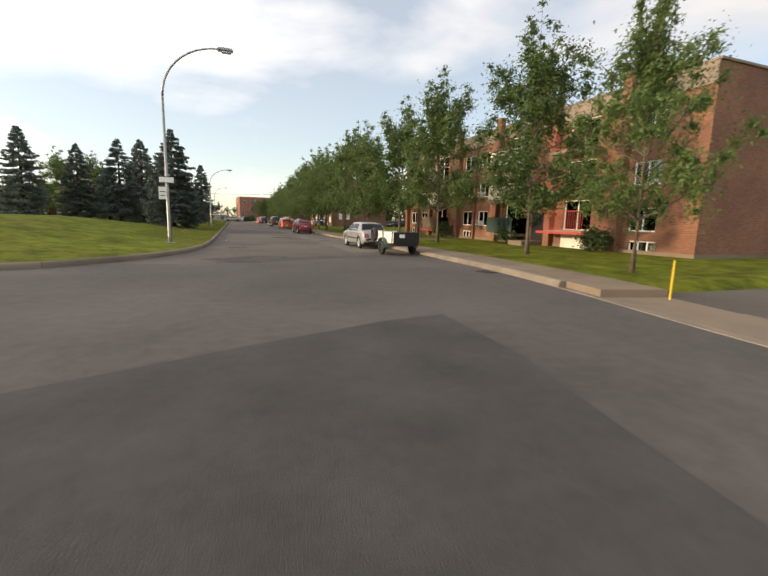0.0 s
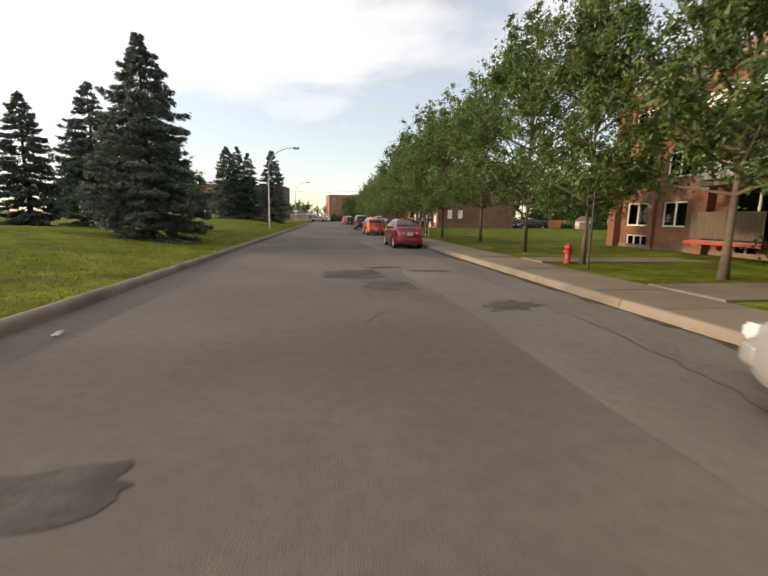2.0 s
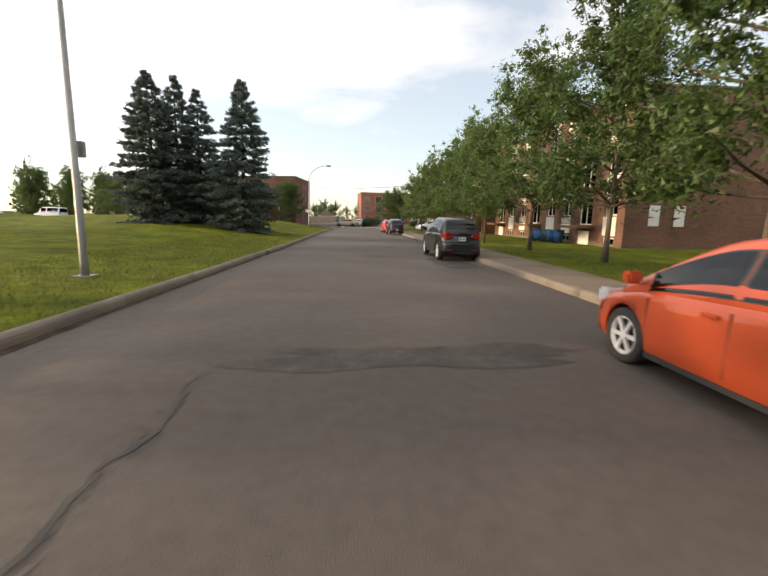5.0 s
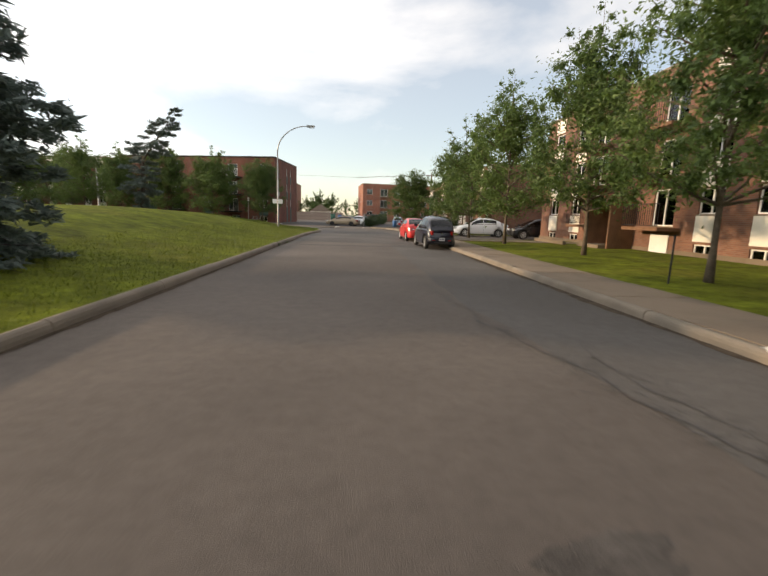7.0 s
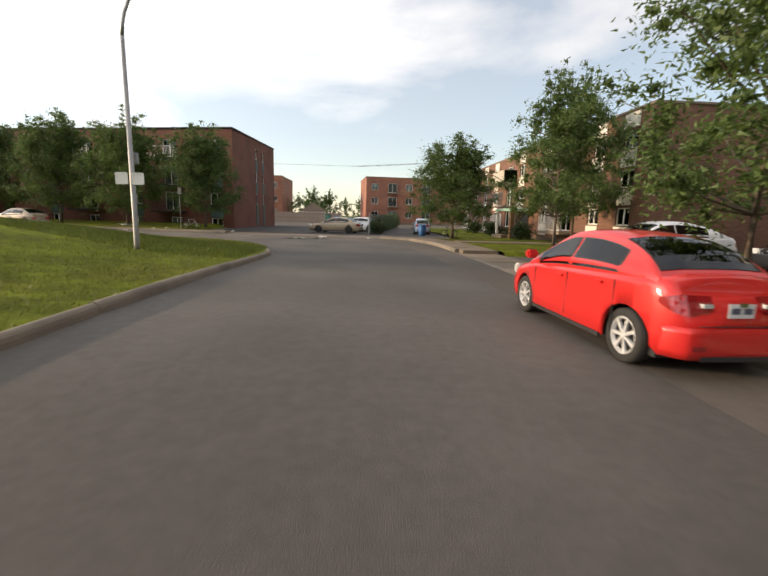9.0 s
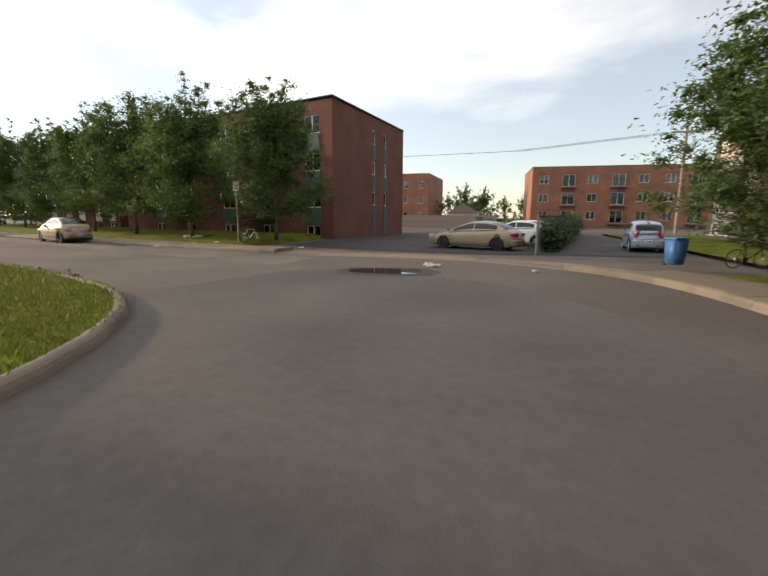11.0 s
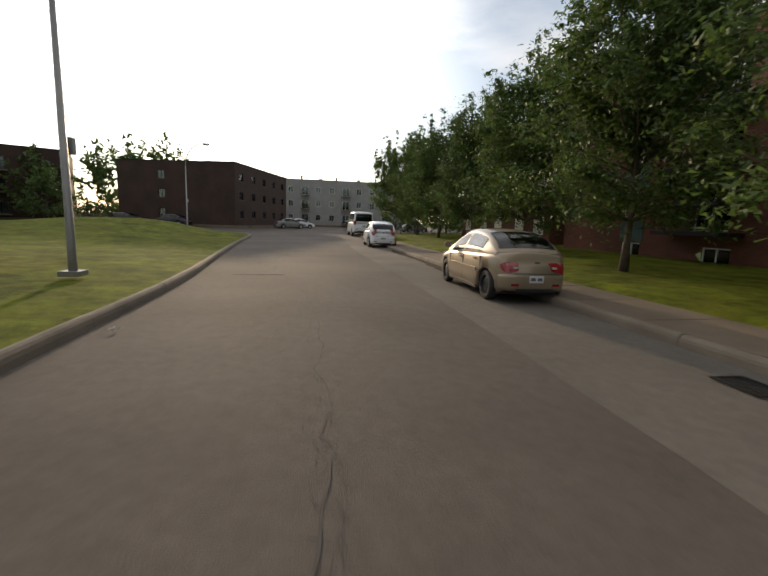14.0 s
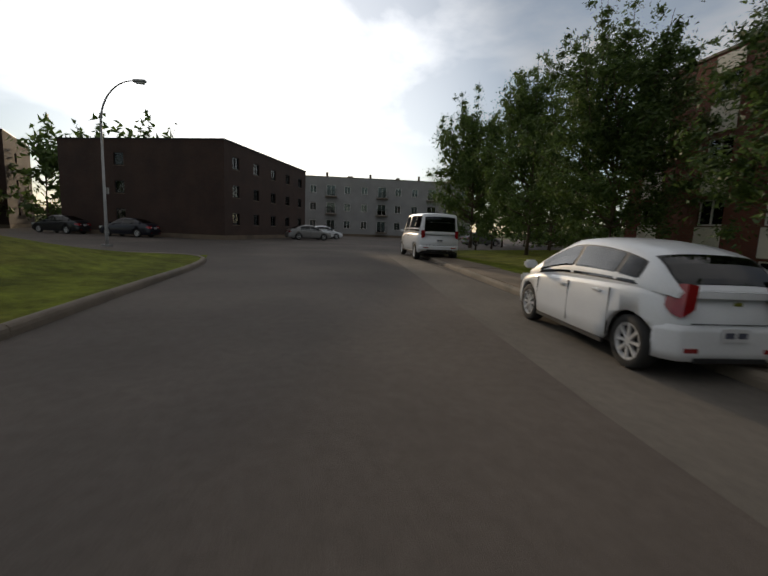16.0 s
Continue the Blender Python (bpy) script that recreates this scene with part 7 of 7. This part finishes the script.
hydrant = thing("fire_hydrant", pose(6.2, 51.7, 0.14), "red fire hydrant on the grass by the pavement", "hydrant")
bm = bmesh.new()
tube(bm, [(0, 0, 0), (0, 0, 0.06), (0, 0, 0.07), (0, 0, 0.52), (0, 0, 0.54), (0, 0, 0.58), (0, 0, 0.66), (0, 0, 0.70)], [0.14, 0.14, 0.095, 0.095, 0.13, 0.13, 0.09, 0.03], 14)
hydrant.scale = (0.8, 0.8, 0.8)
part("barrel", bm, HYDRANT, hydrant, "", True)
for a in (0, 120, 240):
    bm = bmesh.new()
    d = Vector((math.cos(radians(a)), math.sin(radians(a)), 0))
    tube(bm, [d * 0.08 + Vector((0, 0, 0.42)), d * 0.15 + Vector((0, 0, 0.42)), d * 0.18 + Vector((0, 0, 0.42))], [0.055, 0.055, 0.04], 10)
    part("outlet", bm, HYDRANT, hydrant)


def post(name, x, y, h, r, mat, label, category, group="", lean=0, cap=True):
    ob = thing(name, Matrix.Translation((x, y, 0.12)) @ Matrix.Rotation(radians(lean), 4, "X"), label, category, group)
    bm = bmesh.new()
    tube(bm, [(0, 0, -0.05), (0, 0, h * 0.5), (0, 0, h)], [r, r, r * 0.95], 8)
    part("shaft", bm, mat, ob)
    bm = bmesh.new()
    tube(bm, [(0, 0, h + 0.001), (0, 0, h + 0.03)], [r * 1.15, r * 0.8], 8)
    part("cap", bm, mat, ob)
    return ob


post("marker_post", 4.05, 26.4, 0.62, 0.014, YELLOW, "yellow marker post at the edge of the grass", "post")
for x, y in ((5.95, 69.2), (5.95, 67.6), (5.75, 66.0), (6.6, 74.5), (6.4, 77.0)):
    post("marker_post", x, y, 0.95, 0.015, YELLOW, "thin yellow marker stake on the lawn", "post", "yellow stakes", random.uniform(-3, 3))
post("marker_post", 6.4, 98.9, 1.0, 0.02, DARK_METAL, "thin black metal post on the lawn", "post")
post("marker_post", 5.9, 50.3, 1.9, 0.025, DARK_METAL, "thin dark metal post by the pavement", "post")


def sign_post(x, y, h, turn, label="white parking sign on a thin metal post"):
    ob = thing("parking_sign", pose(x, y, 0.12, 0, 0, turn), label, "sign", "parking signs")
    bm = bmesh.new()
    tube(bm, [(0, 0, -0.05), (0, 0, h)], 0.026, 8)
    part("pole", bm, GALV, ob)
    s = part("sign_plate", boxed(-0.14, -0.045, h - 0.46, 0.14, -0.035, h - 0.02, bevel=0.004), WHITE, ob)
    part("sign_ring", boxed((-0.10, -0.052, h - 0.22, 0.10, -0.046, h - 0.20), (-0.10, -0.052, h - 0.08, 0.10, -0.046, h - 0.06), (-0.10, -0.052, h - 0.195, -0.08, -0.046, h - 0.085), (0.08, -0.052, h - 0.195, 0.10, -0.046, h - 0.085)), TAIL_RED, s)
    part("sign_bar", boxed(-0.11, -0.052, h - 0.36, 0.11, -0.046, h - 0.32), PLASTIC, s)
    return ob


sign_post(-12.95, 142.35, 2.95, 50)


def bin_thing(x, y, turn, mat, h=1.05, label="blue plastic wheeled recycling bin"):
    ob = thing("wheeled_bin", pose(x, y, 0.15, 0, 0, turn), label, "bin", "wheeled bins")
    bm = bmesh.new()
    vs = [bm.verts.new(p) for p in ((-0.24, -0.28, 0.06), (0.24, -0.28, 0.06), (0.24, 0.28, 0.06), (-0.24, 0.28, 0.06), (-0.30, -0.36, h), (0.30, -0.36, h), (0.30, 0.36, h), (-0.30, 0.36, h))]
    for q in ((3, 2, 1, 0), (4, 5, 6, 7), (0, 1, 5, 4), (1, 2, 6, 5), (2, 3, 7, 6), (3, 0, 4, 7)):
        bm.faces.new([vs[i] for i in q])
    bmesh.ops.bevel(bm, geom=bm.edges[:], offset=0.03, segments=2, affect="EDGES")
    part("tub", bm, mat, ob, "", True)
    part("lid", boxed(-0.32, -0.39, h + 0.003, 0.32, 0.38, h + 0.07, bevel=0.025), mat, ob)
    for s in (-0.22, 0.22):
        bm = bmesh.new()
        tube(bm, [(s - 0.03, 0.33, 0.10), (s + 0.03, 0.33, 0.10)], 0.10, 12)
        part("bin_wheel", bm, RUBBER, ob)
    part("grip", boxed(-0.25, 0.385, h - 0.06, 0.25, 0.42, h - 0.02), mat, ob)
    return ob


bin_thing(4.1, 137.9, 20, BLUE_BIN, 0.98).scale = (0.62, 0.62, 0.72)
for i, (x, y) in enumerate(((11.9, 98.6), (11.9, 97.8), (12.0, 97.0), (12.0, 96.2), (12.1, 95.5))):
    bin_thing(x, y, 90, GREEN_BIN if i == 2 else BLUE_BIN, 1.0, "green plastic wheeled bin by the wall" if i == 2 else "blue plastic wheeled recycling bin by the wall").scale = (0.75, 0.75, 0.75)
bin_thing(-5.0, 178.6, 10, GREEN_BIN, 1.3, "green plastic wheeled bin at the end of the lot").scale = (1.6, 1.2, 1.0)
bin_thing(-3.6, 178.0, 5, BLUE_BIN, 1.1, "blue plastic wheeled recycling bin at the end of the lot").scale = (1.2, 1.1, 1.0)

skip = thing("dumpster", pose(3.2, 183.0, -0.14, 0, 0, 5), "red steel dumpster at the end of the driveway", "dumpster")
bm = bmesh.new()
vs = [bm.verts.new(p) for p in ((-0.9, -0.6, 0.15), (0.9, -0.6, 0.15), (0.9, 0.6, 0.15), (-0.9, 0.6, 0.15), (-1.0, -0.85, 1.5), (1.0, -0.85, 1.5), (1.0, 0.75, 1.7), (-1.0, 0.75, 1.7))]
for q in ((3, 2, 1, 0), (4, 5, 6, 7), (0, 1, 5, 4), (1, 2, 6, 5), (2, 3, 7, 6), (3, 0, 4, 7)):
    bm.faces.new([vs[i] for i in q])
part("hull", bm, HYDRANT, skip)
part("lid", boxed(-1.03, -0.88, 1.71, 1.03, 0.78, 1.76, bevel=0.01), PLASTIC, skip)
part("notice", boxed(-0.5, -0.80, 0.7, -0.1, -0.77, 1.1), WHITE, skip)
part("notice", boxed(0.1, -0.80, 0.7, 0.5, -0.77, 1.1), WHITE, skip)


def bicycle(x, y, z, turn, label, lean=6, mat=None):
    ob = thing("bicycle", Matrix.Translation((x, y, z)) @ Matrix.Rotation(radians(turn), 4, "Z") @ Matrix.Rotation(radians(lean), 4, "X"), label, "bicycle")
    R = 0.33
    for cx, nm in ((-0.52, "rear_wheel"), (0.52, "front_wheel")):
        bm = bmesh.new()
        ring = [(cx + R * math.cos(a), 0, R + R * math.sin(a)) for a in np.linspace(0, 2 * math.pi, 29)]
        tube(bm, ring, 0.022, 6, cap=False)
        w = part(nm, bm, RUBBER, ob)
        bm = bmesh.new()
        for k in range(14):
            a = 2 * math.pi * k / 14
            tube(bm, [(cx, 0.02 * (-1) ** k, R), (cx + R * 0.95 * math.cos(a), 0, R + R * 0.95 * math.sin(a))], 0.003, 3, cap=False)
        tube(bm, [(cx, -0.04, R), (cx, 0.04, R)], 0.025, 8)
        part("spokes_and_hub", bm, STEEL, w)
    bb, seat_top, head_top, head_low = (-0.08, 0, 0.29), (-0.22, 0, 0.78), (0.34, 0, 0.82), (0.38, 0, 0.66)
    bm = bmesh.new()
    for a, b in ((bb, seat_top), (seat_top, head_top), (bb, head_low), (head_low, head_top), (bb, (-0.52, 0, R)), ((-0.2, 0, 0.70), (-0.52, 0, R)), (head_low, (0.52, 0, R))):
        tube(bm, [a, b], 0.018, 8)
    part("frame", bm, mat or GALV, ob)
    bm = bmesh.new()
    tube(bm, [(0.34, 0, 0.82), (0.33, 0, 0.94)], 0.014, 6)
    tube(bm, [(0.36, -0.29, 0.96), (0.34, -0.1, 0.94), (0.34, 0.1, 0.94), (0.36, 0.29, 0.96)], 0.014, 6)
    part("handlebar", bm, PLASTIC, ob)
    bm = bmesh.new()
    tube(bm, [(-0.22, 0, 0.78), (-0.25, 0, 0.89)], 0.014, 6)
    box(bm, -0.38, -0.07, 0.89, -0.12, 0.07, 0.94, bevel=0.02)
    part("saddle", bm, PLASTIC, ob)
    bm = bmesh.new()
    tube(bm, [(-0.08, 0.035, 0.29), (-0.08, 0.05, 0.29)], 0.09, 14)
    tube(bm, [(-0.08, 0.07, 0.29), (0.02, 0.07, 0.16)], 0.01, 5)
    tube(bm, [(-0.08, -0.07, 0.29), (-0.18, -0.07, 0.42)], 0.01, 5)
    part("crankset", bm, DARK_METAL, ob)
    return ob


bicycle(-12.2, 142.3, 0.15, -8, "grey mountain bicycle leaning at the sign post on the lawn", 6).scale = (0.82, 0.82, 0.82)
bicycle(6.0, 138.6, 0.1, 20, "dark bicycle parked beside the corner lawn", 5, DARK_METAL).scale = (0.75, 0.75, 0.75)
bicycle(11.9, 121.3, 0.1, 150, "dark bicycle standing on the lawn by the block", 5, DARK_METAL)


def litter(x, y, z, s, seed):
    rs = np.random.RandomState(seed)
    ob = thing("litter", pose(x, y, z, 0, 0, rs.uniform(0, 360)), "crumpled scrap of white paper on the ground", "litter", "litter")
    bm = bmesh.new()
    g = [[bm.verts.new((s * (i - 2) / 2 + rs.normal(0, s * 0.1), s * 0.7 * (j - 2) / 2 + rs.normal(0, s * 0.1), abs(rs.normal(0.02, s * 0.22)))) for j in range(5)] for i in range(5)]
    for i in range(4):
        for j in range(4):
            bm.faces.new((g[i][j], g[i + 1][j], g[i + 1][j + 1], g[i][j + 1]))
    bmesh.ops.solidify(bm, geom=bm.faces, thickness=0.003)
    part("sheet", bm, PAPER, ob)
    return ob


for i, (x, y, z, s) in enumerate(((-9.0, 141.4, 0.05, 0.13), (-14.2, kerb2(-14.2) + 0.9, 0.16, 0.10), (-13.7, kerb2(-13.7) + 1.9, 0.17, 0.12), (-15.6, kerb2(-15.6) - 0.25, 0.02, 0.10), (4.0, 94.2, 0.16, 0.16), (-3.4, 45.6, 0.02, 0.06), (-21.5, 134.6, 0.02, 0.06), (0.6, 136.4, 0.02, 0.10), (-2.2, 136.7, 0.02, 0.22))):
    litter(x, y, z, s, i)


def parasol(x, y, z):
    """An open garden parasol: eight drooping gores on a thin pole with a round foot."""
    ob = thing("parasol", pose(x, y, z), "open cream garden parasol standing on a balcony", "parasol")
    bm = bmesh.new()
    tube(bm, [(0, 0, 0.03), (0, 0, 1.86)], [0.018, 0.016], 8)
    part("pole", bm, WHITE, ob, "", True)
    bm = bmesh.new()
    tube(bm, [(0, 0, 0), (0, 0, 0.05)], [0.17, 0.15], 14)
    part("foot", bm, WHITE, ob)
    bm = bmesh.new()
    top = bm.verts.new((0, 0, 1.84))
    ring, hem = [], []
    for k in range(16):
        a, r = 2 * math.pi * k / 16, 0.78 if k % 2 == 0 else 0.73
        ring.append(bm.verts.new((r * math.cos(a), 0.62 * r * math.sin(a), 1.50 if k % 2 == 0 else 1.53)))
        hem.append(bm.verts.new((r * math.cos(a), 0.62 * r * math.sin(a), 1.38)))
    for k in range(16):
        j = (k + 1) % 16
        bm.faces.new((top, ring[k], ring[j]))
        bm.faces.new((ring[k], hem[k], hem[j], ring[j]))
    bmesh.ops.solidify(bm, geom=bm.faces, thickness=0.006)
    canopy = part("canopy", bm, CREAM, ob)
    canopy.rotation_euler = (0, 0, radians(90))
    return ob


parasol(12.72, 43.3, 2.70)


def air_conditioner(x, y, z):
    ob = thing("air_conditioner", pose(x, y, z), "white window air conditioner resting in a window opening", "air conditioner", "air conditioners")
    part("case", boxed(-0.20, -0.19, 0.0, 0.16, 0.19, 0.29, bevel=0.012), WHITE, ob)
    part("grille", boxed(-0.212, -0.16, 0.03, -0.2005, 0.16, 0.26), FENCE_GREY, ob, "grey louvred grille")
    return ob


for z in (1.15, 3.1, 5.05):
    air_conditioner(13.3, 60.0 - 12.95, z + 0.05)


# ---- fences, sheds and hedges behind ----
def board_fence(x0, y0, x1, y1, h, mat, label, w=0.16):
    ob = thing("fence", pose(x0, y0, 0.05, 0, 0, math.degrees(math.atan2(y1 - y0, x1 - x0))), label, "fence")
    ln = math.hypot(x1 - x0, y1 - y0)
    n = int(ln / w)
    me = mesh_from(boxed(0, -0.012, 0, w - 0.012, 0.012, h), "board")
    for i in range(n):
        b = part("board", me, mat, ob)
        b.matrix_local = Matrix.Translation((i * w, 0, random.uniform(-0.03, 0.03)))
    pm = mesh_from(boxed(-0.05, 0.015, 0, 0.05, 0.11, h + 0.1), "post")
    for i in range(int(ln / 2.4) + 1):
        p = part("post", pm, mat, ob)
        p.matrix_local = Matrix.Translation((i * 2.4, 0, 0))
    for z in (0.3, h - 0.35):
        part("rail", boxed(0, 0.014, z, ln, 0.05, z + 0.09), mat, ob)
    return ob


board_fence(22.5, 99.0, 27.8, 92.0, 1.25, FENCE_GREY, "weathered brown board fence behind the lawn", 0.2)
board_fence(27.9, 91.9, 29.3, 90.1, 1.3, FENCE_ORANGE, "orange-stained cedar board fence behind the lawn", 0.2)
board_fence(32.2, 86.4, 35.5, 82.0, 1.3, CREAM, "pale board fence beyond the lawn", 0.2)
board_fence(-16.5, 184.5, -3.0, 183.0, 1.7, FENCE_GREY, "weathered grey board fence behind the lot", 0.22)
board_fence(36.0, 81.0, 39.5, 66.0, 1.5, CREAM, "pale board fence beyond the lawn", 0.22)


def shed(x, y, turn, w, d, h, mat, label):
    ob = thing("shed", pose(x, y, -0.06 if y > 150 else 0.05, 0, 0, turn), label, "shed")
    part("wall", boxed(0, 0, 0, w, d, h), mat, ob)
    bm = bmesh.new()
    v = [bm.verts.new(p) for p in ((-0.2, -0.2, h), (w + 0.2, -0.2, h), (w + 0.2, d + 0.2, h), (-0.2, d + 0.2, h), (w / 2, -0.2, h + 0.35 * w), (w / 2, d + 0.2, h + 0.35 * w))]
    for q in ((0, 1, 4), (2, 3, 5), (0, 4, 5, 3), (1, 2, 5, 4), (0, 3, 2, 1)):
        bm.faces.new([v[i] for i in q])
    part("roof", bm, TAN, ob)
    part("door", boxed(w * 0.3, -0.04, 0.02, w * 0.7, -0.004, h * 0.85), FENCE_GREY, ob)
    return ob


shed(29.7, 88.9, -52, 1.7, 1.6, 1.25, CREAM, "small pale garden shed with a gable roof")
shed(-10.8, 190.0, 5, 4.6, 4.0, 2.1, CREAM, "low pale garage behind the lot fence")


def shrub(x, y, z, r, h, seed, label="dense green shrub by the wall", n=60):
    rs = np.random.RandomState(seed)
    ob = thing("shrub", pose(x, y, z), label, "shrub", "shrubs")
    c = rs.normal(0, 0.42, (n, 3)) * np.array([r, r, h * 0.5]) + np.array([0, 0, h * 0.5])
    c[:, 2] = np.clip(c[:, 2], 0.05, h)
    part("foliage", leaves_mesh("foliage", c, 34 if n < 100 else 14, 0.12 * (r + 0.5), (0.07 if n < 100 else 0.14) * min(1.0, 0.4 + 2 * r), seed), SHRUB, ob)
    bm = bmesh.new()
    for k in range(5):
        tube(bm, [(0, 0, -0.05), (rs.normal(0, 0.4) * r, rs.normal(0, 0.4) * r, h * 0.7)], [0.02, 0.006], 4)
    part("woody_base", bm, BARK, ob)
    return ob


for i in range(16):
    shrub(1.2 + 0.23 * i + random.uniform(-0.1, 0.1), 143.6 + i * 1.7, 0.0, 0.5 + 0.03 * i, 1.1 + 0.04 * i, 40 + i, "overgrown hedge along the lot's wire fence")
for i, (x, y) in enumerate(((30.9, 86.9), (31.5, 86.2), (29.0, 89.6))):
    shrub(x, y, 0.05, 0.7, (1.3, 1.0, 0.9)[i], 700 + i, "loose green garden shrub by the fence")
for i, (x, y) in enumerate(((12.2, 50.5), (12.4, 42.6), (12.3, 36.0), (10.2, 142.8), (10.3, 137.0), (10.2, 147.5))):
    shrub(x, y, 0.2, 0.7, 1.0, 60 + i)
for i, (x, y) in enumerate(((-99, 116), (-100, 119.5), (-99.5, 123), (-98, 127), (-98.5, 112.5))):
    shrub(x, y, 0.0, 2.6, 3.0, 75 + i, "tall dense hedge far behind the side street", 160)
for i in range(9):
    shrub(-74 - 2.0 * i, 174 + 3.4 * i, 0.0, 2.6, 3.4, 84 + i, "tall dense hedge beyond the apartment lawn", 150)
rnd_w = random.Random(9)
for i in range(5):
    yy = (86.0, 108.3, 110.2, 131.3, 131.9)[i]
    shrub(island_edge(yy) + 0.01, yy, -0.01, 0.05, rnd_w.uniform(0.07, 0.13), 90 + i, "tuft of weeds growing at the kerb", 2)

# wire fence beside the lot
wire = thing("wire_fence", pose(0.75, 142.0, 0.02, 0, 0, 82), "green chain-link fence between lot and driveway", "fence")
for i in range(11):
    bm = bmesh.new()
    tube(bm, [(i * 2.6, 0, -0.05), (i * 2.6, 0, 1.55)], 0.03 if i else 0.045, 8)
    part("post", bm, GALV if i == 0 else GREEN_PANEL, wire)
bm = bmesh.new()
for k in range(150):
    tube(bm, [(k * 0.173, 0.0, 0.03), (k * 0.173 + 0.55, 0.006, 1.5)], 0.004, 3, cap=False)
    tube(bm, [(k * 0.173 + 0.55, 0.0, 0.03), (k * 0.173, -0.006, 1.5)], 0.004, 3, cap=False)
part("mesh_panel", bm, GREEN_PANEL, wire)
bm = bmesh.new()
tube(bm, [(0, 0, 1.52), (26, 0, 1.52)], 0.02, 6)
part("top_rail", bm, GREEN_PANEL, wire)

# stone ring round a tree on the shaded lawn
ring = thing("planter_ring", pose(-18.6, kerb2(-18.6) + 5.2, 0.2), "low ring of pale stones round a tree", "planter")
for k in range(18):
    a = 2 * math.pi * k / 18
    s = part("stone", boxed(-0.11, -0.07, 0, 0.11, 0.07, 0.12, bevel=0.03), CONCRETE, ring)
    s.matrix_local = Matrix.Rotation(a, 4, "Z") @ Matrix.Translation((0, 0.75, 0)) @ Matrix.Rotation(random.uniform(-0.2, 0.2), 4, "Z")
part("soil", raw_mesh("soil", [(0.68 * math.cos(2 * math.pi * k / 18), 0.68 * math.sin(2 * math.pi * k / 18), 0.06) for k in range(18)], [tuple(range(18))]), SOIL, ring)

# gutter gratings, utility pole and wires
for x, y, t in ((3.5, 90.0, 0), (3.3, 31.0, 10), (-17.9, 140.0, 75)):
    ob = thing("drain_grating", pose(x, y, 0.016, 0, 0, t), "rusty iron drain grating in the gutter", "drain", "drains")
    ob.scale = (0.7, 0.7, 1.0)
    part("rim", boxed((-0.26, -0.34, 0, 0.26, -0.30, 0.012), (-0.26, 0.30, 0, 0.26, 0.34, 0.012), (-0.26, -0.295, 0, -0.22, 0.295, 0.012), (0.22, -0.295, 0, 0.26, 0.295, 0.012)), DARK_METAL, ob)
    for k in range(6):
        part("grating_bar", boxed(-0.20 + k * 0.075, -0.295, 0, -0.17 + k * 0.075, 0.295, 0.010), DARK_METAL, ob)
pole = thing("utility_pole", pose(13.5, 170.0, 0.0), "grey wooden utility pole with a crossarm", "utility pole")
bm = bmesh.new()
tube(bm, [(0, 0, -0.2), (0, 0, 9.5)], [0.16, 0.11], 10)
part("pole", bm, FENCE_GREY, pole)
part("crossarm", boxed(-1.1, -0.06, 8.9, 1.1, 0.06, 9.05), FENCE_GREY, pole)
for k in (-0.9, 0.0, 0.9):
    bm = bmesh.new()
    tube(bm, [(k, 0.03, 9.06), (k * 1.0 - 14, 4, 8.5), (k - 40, 9, 9.0)], 0.014, 4)
    part("wire", bm, PLASTIC, pole)

bare = thing("bare_tree", pose(3.2, 197.0, -0.05, 0, 0, 40), "leafless pale tree behind the lot", "tree")
bare.scale = (1.15, 1.15, 1.0)
part("trunk", TREES[6][0].copy(), BARK, bare)

# bring the plan to its real size
for ob in scene.objects:
    if ob.parent is None and ob.type in {"MESH", "EMPTY"}:
        ob.location *= TRUE
        ob.scale *= TRUE
